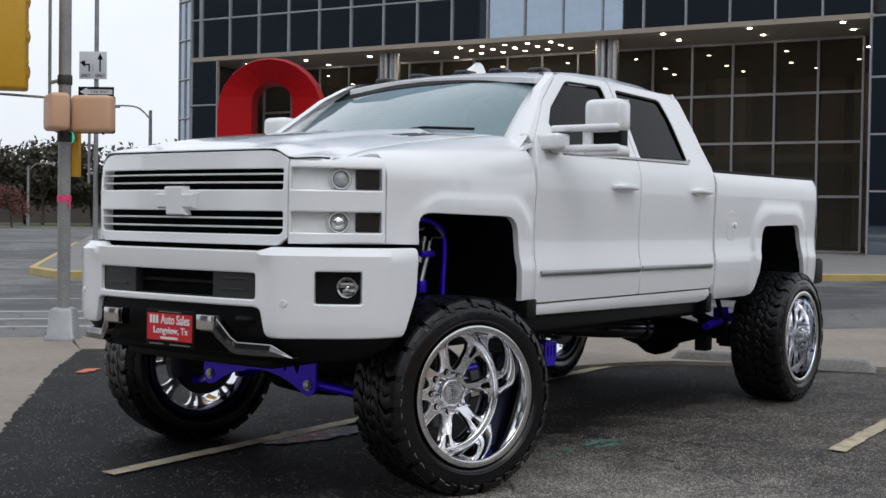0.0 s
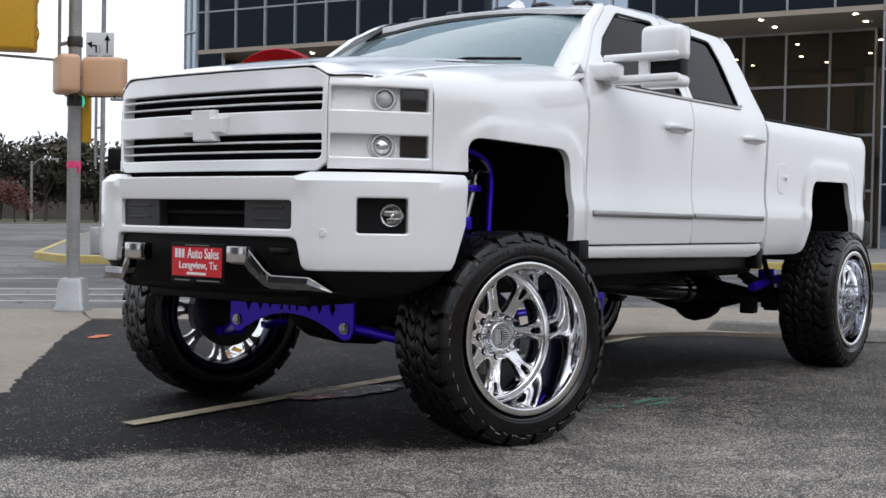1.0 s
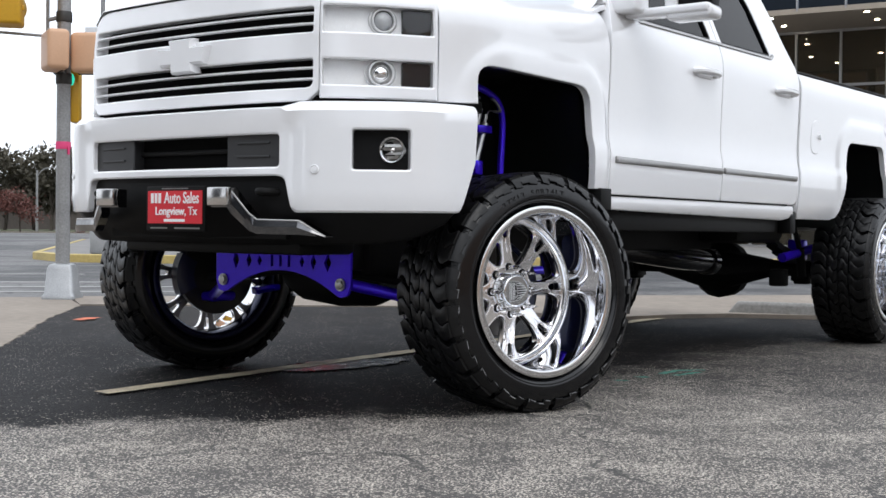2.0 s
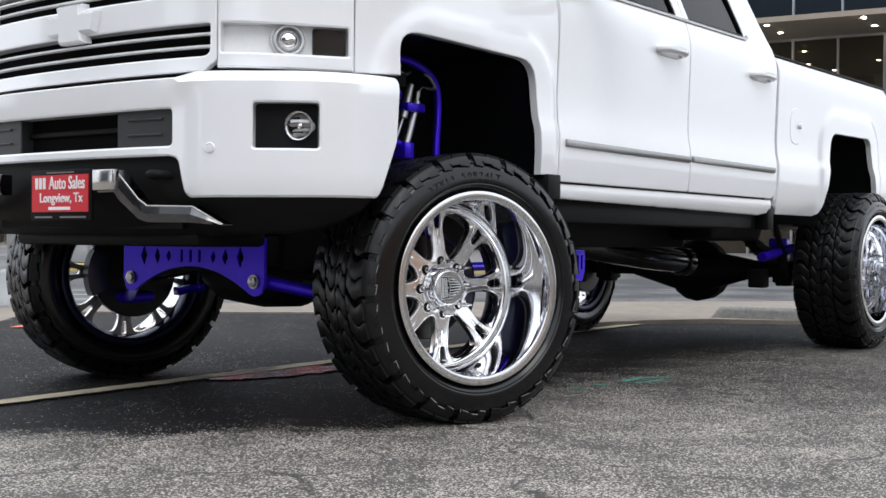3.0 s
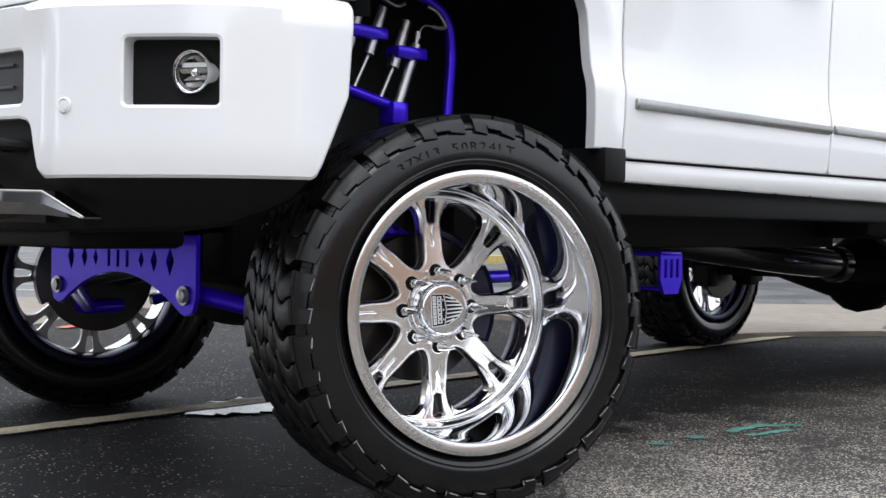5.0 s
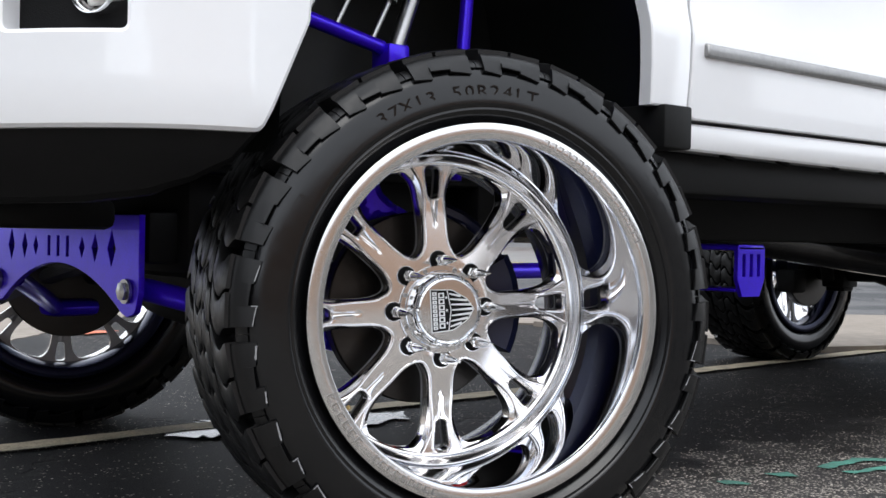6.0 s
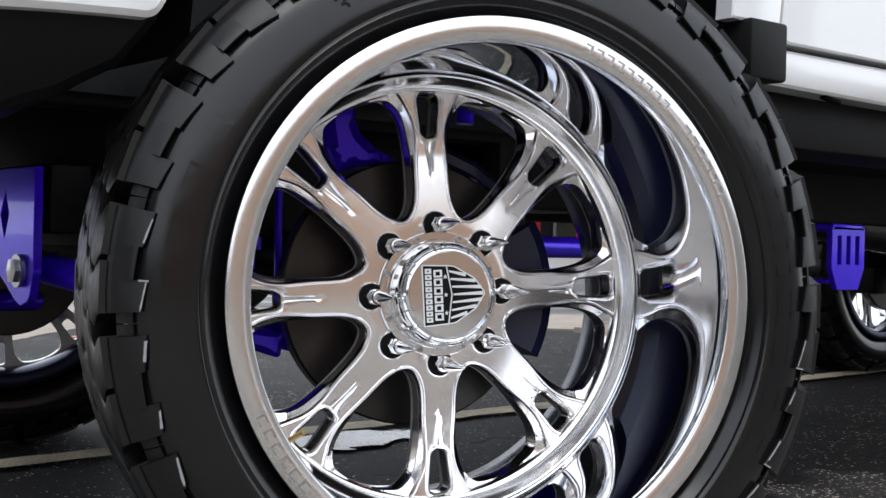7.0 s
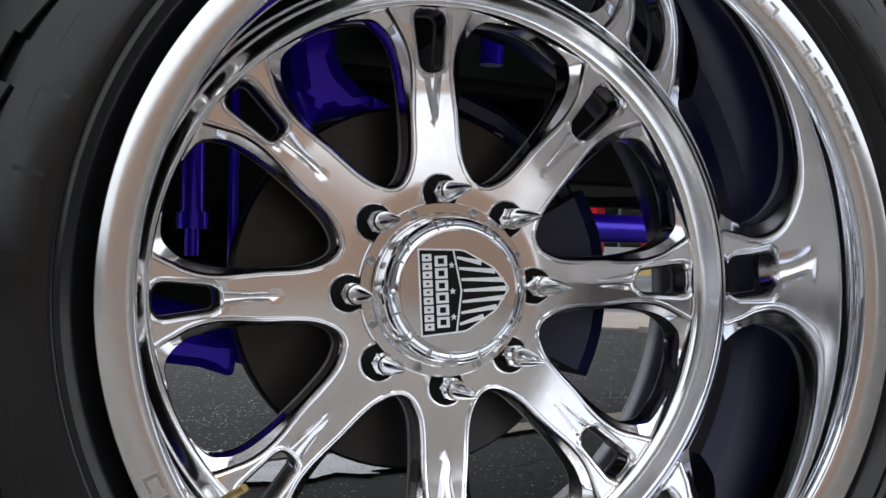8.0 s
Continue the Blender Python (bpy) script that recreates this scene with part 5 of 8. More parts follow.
ho += [[(u - 0.007, 0.066), (u + 0.007, 0.066), (u + 0.007, 0.112), (u - 0.007, 0.112)] for u in (-0.05, 0.0, 0.05)]
bm = bmesh.new()
pierced_plate(bm, co, ho, cm, 0.012)
part("crossmember", bm, "blue", truck, "blue steel crossmember plate with diamond cut-outs", angle=30)
bm = bmesh.new()
box(bm, (XM + 0.03, YC - 0.40, 0.53), (XM + 0.16, YC + 0.40, 0.64), bevel=0.01)
part("crossmember_tube", bm, "under", truck)
bm = bmesh.new()
box(bm, (-0.22, YC - 0.44, 0.50), (0.42, YC + 0.44, 0.80), bevel=0.04)
lathe(bm, [(0.10, -0.30), (0.14, -0.2), (0.15, 0.0), (0.13, 0.2), (0.08, 0.3)], 20, "Y", Matrix.Translation((0.1, YC, 0.50)))
part("front_differential", bm, "under", truck, "black front differential and cradle")
bm = bmesh.new()
pierced_plate(bm, co, ho[:6], Matrix.Translation((0.48, YC, 0.475)) @ pose(0, 0, 0, 90, 0, -90), 0.012)
part("rear_crossmember", bm, "blue", truck, "blue rear crossmember plate", angle=30)
STEER, CAMBER, WHEEL_Z = 18.58, 1.45, 0.4665
HUB_NEAR = pose(-0.0379, -0.1242, WHEEL_Z, 0, 0, -STEER) @ pose(0, 0, 0, -CAMBER, 0, 0)
HUB_FAR = pose(0.201, 2.212, WHEEL_Z, 0, 0, 180 - STEER)
for s in (-1, 1):
    bm = bmesh.new()
    lathe(bm, [(0.02, 0.0), (0.02, 0.012), (0.012, 0.014), (0.0005, 0.015)], 6, "Y", Matrix.Translation((XM - 0.004, YC - 0.02 + s * half, 0.472)) @ pose(0, 0, 0, 0, 0, 90))
    lathe(bm, [(0.026, -0.002), (0.026, 0.004), (0.0005, 0.004)], 20, "Y", Matrix.Translation((XM - 0.004, YC - 0.02 + s * half, 0.472)) @ pose(0, 0, 0, 0, 0, 90))
    part("bolt", bm, "steel", truck, "zinc-plated hex bolt")
    # lower control arm, knuckle, upper arm
    yb, yk = YC + s * (half + 0.0), YC + s * 0.80
    bm = bmesh.new()
    tube(bm, [(XM + 0.05, yb, 0.475), (0.05, yk, 0.36)], 0.025, 12)
    box(bm, (0.0, yk - 0.06, 0.34), (0.16, yk + 0.06, 0.39), bevel=0.02)
    part("control_arm", bm, "blue", truck, "blue lower control arm")
    hub = HUB_NEAR if s == -1 else HUB_FAR
    on_hub = lambda y0: (lambda u, v, k: tuple(hub @ Vector((u, y0 + k, v))))
    boot = rounded([(-0.132, 0.31), (-0.130, 0.235), (-0.124, 0.200), (-0.110, 0.168), (-0.078, 0.178), (-0.018, 0.189), (-0.052, 0.207), (-0.074, 0.226), (-0.081, 0.245), (-0.082, 0.31)], [0, 0.02, 0.02, 0.01, 0.02, 0.002, 0.03, 0.02, 0.01, 0])
    part("knuckle", sheet(boot, on_hub(0.352), step=0.012, edge=0.01, thick=0.05, soft=0.010), "blue", truck, "scuffed blue steering knuckle behind the wheel", angle=50)
    bm = bmesh.new()
    tube(bm, [hub @ Vector(p) for p in ((-0.220, 0.42, 0.030), (-0.220, 0.42, 0.058), (-0.220, 0.42, 0.0581), (-0.220, 0.42, 0.076), (-0.220, 0.42, 0.0761), (-0.221, 0.42, 0.24))], 0.01, 14, radii=[0.008, 0.008, 0.017, 0.017, 0.0125, 0.0125])
    part("damper", bm, "blue", truck, "blue damper behind the wheel", angle=40)
    bm = bmesh.new()
    tube(bm, [hub @ Vector((-0.176, 0.43, 0.02)), hub @ Vector((-0.176, 0.43, 0.24))], 0.0055, 10)
    part("brake_line", bm, "blue", truck)
    arm = rounded([(-0.30, -0.045), (-0.235, -0.050), (-0.172, -0.060), (-0.176, -0.098), (-0.212, -0.086), (-0.30, -0.075)], 0.008)
    part("arm_end", sheet(arm, on_hub(0.40), step=0.02, edge=0.015, thick=0.06, soft=0.006), "blue", truck, "blue end of the control arm", angle=50)
    bm = bmesh.new()
    tube(bm, [(-0.15, YC + s * 0.45, 0.80), (0.10, YC + s * 0.74, 0.78)], 0.03, 10)
    tube(bm, [(0.35, YC + s * 0.45, 0.80), (0.10, YC + s * 0.74, 0.78)], 0.03, 10)
    part("upper_arm", bm, "under", truck)
    bm = bmesh.new()
    tube(bm, [(-0.12, YC + s * 0.2, 0.52), (-0.02, YC + s * 0.72, 0.46)], 0.024, 10)
    part("tie_rod", bm, "under", truck, "black tie rod")
    bm = bmesh.new()
    tube(bm, [(0.12, YC + s * 0.15, 0.56), (0.11, YC + s * 0.70, 0.47)], 0.035, 10)
    part("half_shaft", bm, "under", truck)
    # hoop and the cluster of polished shocks in the wheel house
    ys = lambda y: y if s == -1 else 2 * YC - y
    hy = 0.31
    bm = bmesh.new()
    tube(bm, smooth_path([(-0.14, ys(hy), 1.21), (-0.03, ys(hy), 1.275), (0.05, ys(hy), 1.297), (0.16, ys(hy), 1.283), (0.25, ys(hy), 1.24), (0.280, ys(hy), 1.16), (0.272, ys(hy), 1.00), (0.255, ys(hy), 0.72)], 7), 0.0145, 14)
    part("shock_hoop", bm, "blue", truck, "blue shock hoop tube", angle=60)
    for pth, rr in (([(0.0, 1.263), (0.04, 1.249), (0.075, 1.242), (0.100, 1.252)], 0.0055), ([(0.182, 1.256), (0.212, 1.247), (0.238, 1.227), (0.251, 1.209), (0.236, 1.202), (0.205, 1.203)], 0.0062), ([(0.205, 1.203), (0.175, 1.203), (0.158, 1.188), (0.154, 1.165)], 0.003)):
        bm = bmesh.new()
        tube(bm, smooth_path([(x, ys(0.303), z) for x, z in pth], 5), rr, 10)
        part("shock_hose", bm, "steel", truck, "bright braided shock hose", angle=60)
    bm = bmesh.new()
    tube(bm, [(-0.16, ys(hy), 1.025), (0.05, ys(hy), 0.982)], 0.015, 12)
    part("shock_link", bm, "blue", truck, "blue lower shock link", angle=60)
    bm = bmesh.new()
    box(bm, (0.045, ys(hy) - 0.03, 0.93), (0.10, ys(hy) + 0.03, 0.99), bevel=0.006)
    part("shock_mount", bm, "blue", truck, "blue shock mount block")
    for (xt, zt), (xm, zm), (xb, zb), flip in (((-0.045, 1.245), (-0.09, 1.118), (-0.14, 1.027), 0), ((0.025, 1.232), (-0.02, 1.105), (-0.07, 1.01), 0), ((0.109, 1.207), (0.066, 1.08), (0.02, 0.99), 0), ((0.154, 1.185), (0.147, 1.148), (0.082, 0.975), 1)):
        t, mdl, b = Vector((xt, ys(hy), zt)), Vector((xm, ys(hy), zm)), Vector((xb, ys(hy), zb))
        bm = bmesh.new()
        tube(bm, [t, mdl], 0.008 if flip else 0.0165, 16)
        tube(bm, [mdl, b], 0.0165 if flip else 0.0065, 16)
        part("shock_absorber", bm, "steel", truck, "polished shock absorber", angle=60)
    for x0, x1, zz in ((-0.115, 0.028, 1.16), (0.062, 0.168, 1.122)):
        bm = bmesh.new()
        box(bm, (x0, ys(hy) - 0.028, zz - 0.016), (x1, ys(hy) + 0.028, zz + 0.016), bevel=0.006)
        part("shock_clamp", bm, "blue", truck, "blue clamp round the shocks")
    bm = bmesh.new()
    tube(bm, [(0.34, ys(0.245), 0.527), (0.70, ys(0.30), 0.527)], 0.018, 12)
    part("steering_link", bm, "blue", truck, "blue steering link behind the wheel", angle=60)
# blue bracket hanging under the cab, with slots
bm = bmesh.new()
bk = Matrix.Translation((1.39, 0.345, 0.525)) @ pose(0, 0, 0, 90, 0, 0)
pierced_plate(bm, [(-0.063, 0.06), (-0.063, -0.03), (-0.040, -0.078), (0.040, -0.078), (0.063, -0.03), (0.063, 0.06)], [[(u - 0.007, -0.022), (u + 0.007, -0.022), (u + 0.007, 0.04), (u - 0.007, 0.04)] for u in (-0.034, 0.0, 0.034)], bk, 0.012)
box(bm, (1.33, 0.345, 0.575), (1.45, 0.60, 0.592), bevel=0.004)
box(bm, (1.335, 0.36, 0.46), (1.445, 0.52, 0.47), bevel=0.004)
part("bracket", bm, "blue", truck, "blue steel bracket with slots", angle=30)

# ---- wheels ----
LIP = 0.3318
SPOKE_TURN = radians(2.73)


def wheel_face(bm, back):
    """The polished centre: eight spokes between eight windows, a slot and a pointed flute in each spoke."""
    face = lambda r: interp(r, [(0.0, 0.2355), (0.10, 0.2365), (0.14, 0.241), (0.19, 0.2465), (0.22, 0.248), (0.26, 0.2478), (0.30, 0.2478)])
    turn = SPOKE_TURN
    outer = [(0.288 * math.cos(2 * math.pi * k / 160), 0.288 * math.sin(2 * math.pi * k / 160)) for k in range(160)]
    # half a window: radius, and distance from the axis of the spoke beside it
    side = [(0.1175, 0.0338), (0.136, 0.0278), (0.175, 0.0268), (0.213, 0.0292), (0.2416, 0.0356), (0.2603, 0.0475), (0.2705, 0.064)]
    loops, kinds = [], []
    for k in range(8):
        a0 = turn + math.pi / 2 + k * math.pi / 4
        mid = a0 + math.pi / 8
        half = [(r, a0 + math.asin(w / r)) for r, w in side]
        pol = [(0.1115, mid)] + half + [(0.2748, mid)] + [(r, 2 * mid - a) for r, a in half[::-1]]
        pts = [(r * math.cos(a), r * math.sin(a), 0) for r, a in pol]
        loop = smooth_path([pts[-1]] + pts + pts[:2], 6)[6:-6]
        loops.append(resample([(p.x, p.y) for p in loop[:-1]], 0.007)); kinds.append(mid)
        d0 = Vector((math.cos(a0), math.sin(a0))); n0 = Vector((-d0.y, d0.x))
        sl = [d0 * 0.2147 - n0 * 0.0102, d0 * 0.2147 + n0 * 0.0102, d0 * 0.273 + n0 * 0.0162, d0 * 0.273 - n0 * 0.0162]
        loops.append(resample(rounded([tuple(p) for p in sl], [0.0085, 0.0085, 0.011, 0.011], 6), 0.004)); kinds.append(None)
    lines = []
    for k in range(8):
        a0 = turn + math.pi / 2 + k * math.pi / 4
        d0 = Vector((math.cos(a0), math.sin(a0))); n0 = Vector((-d0.y, d0.x))
        for q in (-1, -0.66, -0.33, 0.33, 0.66, 1):
            lines.append([tuple(d0 * (0.152 + 0.0545 * j / 14) + n0 * q * (0.0012 + 0.0080 * j / 14)) for j in range(15)])
        lines.append([tuple(d0 * (0.152 + 0.0545 * j / 14)) for j in range(15)])
    # width of the sloped border of each opening: narrow by the hub, wide in the outer corners of the windows
    rims = []
    for lp, mid in zip(loops, kinds):
        unit = [(Vector(q) - Vector(p)) / 0.001 for p, q in zip(lp, offset(lp, -0.001))]
        wid = []
        for p in lp:
            if mid is None:
                wid.append(0.0042); continue
            r = math.hypot(*p)
            da = abs((math.atan2(p[1], p[0]) - mid + math.pi) % (2 * math.pi) - math.pi)
            wid.append(0.0050 + 0.0058 * sstep(0.165, 0.23, r) * sstep(0.05, 0.14, da) + 0.0065 * sstep(0.25, 0.27, r) * sstep(0.03, 0.13, da))
        rims.append((unit, wid))
    big = [[tuple(Vector(p) + u * w) for p, u, w in zip(lp, un, wd)] for lp, (un, wd) in zip(loops, rims)]
    v, f = fill(outer, big, 0.005, lines)

    def depth(u, z):
        r = math.hypot(u, z)
        y = face(r)
        a = (math.atan2(z, u) - turn - math.pi / 2) % (math.pi / 4)
        a = min(a, math.pi / 4 - a)
        across, along = r * math.sin(a), r * math.cos(a)
        if 0.152 < along < 0.213:
            wdt = 0.0012 + 0.0080 * (along - 0.152) / 0.0545
            y += 0.006 * max(0, 1 - (across / wdt) ** 2) * sstep(0.152, 0.205, along)
        return y
    top = [bm.verts.new((p[0], depth(*p), p[1])) for p in v]
    for t in f:
        bm.faces.new([top[i] for i in t])
    for lp, bg, (un, wd) in zip(loops, big, rims):
        def ring(part_out, fixed, dy):
            return [bm.verts.new((q.x, depth(*bgp) + dy * (0.6 + 0.4 * min(1, w / 0.012)), q.y)) for q, bgp, w in
                    ((Vector(p) + u * (w * part_out + fixed), b, w) for p, u, w, b in zip(lp, un, wd, bg))]
        rings = [[bm.verts.new((p[0], depth(*p), p[1])) for p in bg], ring(1, -0.0012, -0.0016), ring(1, -0.0026, 0.0010),
                 ring(1, -0.0036, 0.0030), ring(0, 0.0009, 0.0080), ring(0, 0, 0.0100), ring(0, 0, 0.040)]
        for a, b in zip(rings, rings[1:]):
            for k in range(len(lp)):
                bm.faces.new((a[k], a[(k + 1) % len(lp)], b[(k + 1) % len(lp)], b[k]))
    # rough cast back of the spokes
    low = [back.verts.new((p[0], depth(*p) + 0.041, p[1])) for p in v]
    for t in f:
        back.faces.new([low[i] for i in t])
    for lp, bg in zip(loops, big):
        a, b = ([back.verts.new((p[0], depth(*q) + 0.041, p[1])) for p, q in zip(ring_pts, bg)] for ring_pts in (bg, lp))
        for k in range(len(lp)):
            back.faces.new((a[k], a[(k + 1) % len(lp)], b[(k + 1) % len(lp)], b[k]))
    bmesh.ops.remove_doubles(back, verts=back.verts, dist=0.00005)
    # a fine bead along the border of each opening
    for bg in big:
        mids = [Vector(p) for p in offset(bg, -0.0016)]
        n = len(mids)
        rr = []
        for k, p in enumerate(mids):
            d = (mids[(k + 1) % n] - mids[k - 1]).normalized()
            side_v = Vector((d.y, -d.x))
            c = Vector((p.x, depth(*bg[k]) + 0.0002, p.y))
            rr.append([bm.verts.new(c + Vector((side_v.x, 0, side_v.y)) * (0.0012 * math.cos(q)) - Vector((0, 0.0017 * math.sin(q), 0))) for q in (0.0, 0.8, 1.57, 2.34, math.pi)])
        for k in range(n):
            p, q = rr[k], rr[(k + 1) % n]
            for i in range(4):
                bm.faces.new((p[i], p[i + 1], q[i + 1], q[i]))
    bmesh.ops.remove_doubles(bm, verts=bm.verts, dist=0.00005)
    return bm


PITCHES, TREAD_W = 20, 0.372
PITCH = 2 * math.pi / PITCHES
CHANNEL = radians(4.0)          # a groove between two shoulder blocks
TEETH = ((0.10, 0.39, 0.4165, 0.4235), (0.39, 0.66, 0.4275, 0.4300), (0.66, 0.91, 0.4155, 0.4220))


def tyre_lugs(bm):
    """Hooked mud-terrain blocks, with stepped teeth that run down the shoulders."""
    R0, R1 = 0.439, 0.4700

    def crown(y, r):
        t = (y - TREAD_W / 2) / (TREAD_W / 2)
        return r - 0.006 * abs(t) ** 3

    def patch(rows, drop):
        """A raised piece from rows of (angle, radius, y), with sides that drop by (radius, y) or to a radius."""
        top = [[bm.verts.new((q * math.cos(g), y, q * math.sin(g))) for g, q, y in row] for row in rows]
        low = [[bm.verts.new(((q + drop[0]) * math.cos(g), y + drop[1], (q + drop[0]) * math.sin(g))) if drop[1] is not None else
                bm.verts.new((drop[0] * math.cos(g), y, drop[0] * math.sin(g))) for g, q, y in row] for row in rows]
        n, m = len(top), len(top[0])
        for j in range(n - 1):
            for i in range(m - 1):
                bm.faces.new((top[j][i], top[j + 1][i], top[j + 1][i + 1], top[j][i + 1]))
            for i in (0, m - 1):
                bm.faces.new((top[j][i], top[j + 1][i], low[j + 1][i], low[j][i]))
        for j in (0, n - 1):
            for i in range(m - 1):
                bm.faces.new((top[j][i], top[j][i + 1], low[j][i + 1], low[j][i]))

    for k in range(PITCHES):
        for s in (0, 1):
            a = CHANNEL + PITCH * (k + 0.5 * s)
            fy = (lambda y: y) if s == 0 else (lambda y: TREAD_W - y)
            way = 1 if s == 0 else -1
            # two long hooked shoulder blocks and two slanted inner blocks to a pitch
            for x0, x1, y0, y1, bend in ((0.085, 0.475, 0.0225, 0.116, 0), (0.520, 0.915, 0.0225, 0.112, 0), (0.03, 0.46, 0.122, 0.1835, 1), (0.53, 0.96, 0.122, 0.1835, 1)):
                rows = []
                for j in range(4):
                    row = []
                    for i in range(9):
                        u = i / 8
                        y = y0 + (y1 - y0) * u
                        if bend == 0:
                            lean = 0.014 * math.sin(math.pi * min(1, u / 0.8)) ** 2 - 0.030 * sstep(0.62, 1.0, u)
                        else:
                            lean = -0.006 - 0.036 * sstep(0.12, 0.62, u) + 0.016 * sstep(0.74, 0.98, u)
                        edge = 1 if i in (0, 8) or j in (0, 3) else 0
                        x = x0 + (x1 - x0) * (0, 0.07, 0.93, 1)[j]
                        row.append((a + x * PITCH + way * lean / 0.46, crown(y, R1) - 0.0022 * edge, fy(y)))
                    rows.append(row)
                patch(rows, (R0, None))
            # stepped teeth down the sidewall
            for x0, x1, t0, t1 in TEETH:
                rows = []
                for j in range(5):
                    x, tip = x0 + (x1 - x0) * j / 4, t0 + (t1 - t0) * j / 4
                    yt = -0.0030 + 0.10 * max(0.0, tip - 0.42)
                    rows.append([(a + x * PITCH, q, fy(y)) for q, y in ((0.4562, 0.0222), (0.4535, 0.0168), (0.4485, 0.0112), (0.4400, 0.0056), (tip + 0.006, yt + 0.0016), (tip + 0.0012, yt), (tip, yt + 0.0012))])
                patch(rows, (-0.0008, way * 0.010))
            # floor of the groove between the blocks, in two strips
            for x0, x1 in ((-0.088, -0.004), (0.008, 0.096)):
                rows = [[(a + x * PITCH, q, fy(y)) for q, y in ((0.4450, 0.0250), (0.4405, 0.0165), (0.4360, 0.0105), (0.4295, 0.0052))] for x in (x0, x1)]
                patch(rows, (-0.001, way * 0.004))
    return bm


def curved_text(parent, body, r, angle, height, mat, y, name, squeeze=1.0, depth=0.0012):
    """Raised letters round a circle on the outer face of a wheel, letter by letter."""
    step = height * 0.92 * squeeze / r
    verts, faces = [], []
    for i, ch in enumerate(body):
        if ch == " ":
            continue
        cu = bpy.data.curves.new("t", "FONT")
        cu.body, cu.size, cu.extrude, cu.align_x, cu.align_y, cu.resolution_u = ch, height / 0.7, depth, "CENTER", "CENTER", 2
        tmp = new("t", cu)
        me = bpy.data.meshes.new_from_object(tmp.evaluated_get(bpy.context.evaluated_depsgraph_get()))
        bpy.data.objects.remove(tmp); bpy.data.curves.remove(cu)
        a = angle - (i - (len(body) - 1) / 2) * step
        m = Matrix(((math.cos(a - math.pi / 2), -math.sin(a - math.pi / 2), 0, r * math.cos(a)), (0, 0, -1, y), (math.sin(a - math.pi / 2), math.cos(a - math.pi / 2), 0, r * math.sin(a)), (0, 0, 0, 1)))
        me.transform(m @ Matrix.Diagonal((squeeze, 1, 1, 1)))
        k = len(verts)
        verts += [tuple(q.co) for q in me.vertices]
        faces += [tuple(k + j for j in p.vertices) for p in me.polygons]
        bpy.data.meshes.remove(me)
    me = bpy.data.meshes.new(name)
    me.from_pydata(verts, [], faces)
    me.materials.append(M[mat])
    ob = new(name, me)
    ob.parent = parent
    return ob


def bars_on_circle(bm, rows, y, thick):
    """Plain raised bars round a circle: rows of start angle, end angle, inner and outer radius (degrees, metres)."""
    for a0, a1, r0, r1 in rows:
        n = max(2, int((a1 - a0) / 1.5))
        t, l = [], []
        for j in range(n + 1):
            a = radians(a0 + (a1 - a0) * j / n)
            for r in (r0, r1):
                base = y(r) if callable(y) else y
                t.append(bm.verts.new((r * math.cos(a), base - thick, r * math.sin(a))))
                l.append(bm.verts.new((r * math.cos(a), base + 0.003, r * math.sin(a))))
        for j in range(n):
            a, b, c, d = 2 * j, 2 * j + 1, 2 * j + 3, 2 * j + 2
            bm.faces.new((t[a], t[b], t[c], t[d]))
            bm.faces.new((t[a], t[d], l[d], l[a])); bm.faces.new((t[b], l[b], l[c], t[c]))
        bm.faces.new((t[0], l[0], l[1], t[1])); bm.faces.new((t[2 * n], t[2 * n + 1], l[2 * n + 1], l[2 * n]))
    return bm


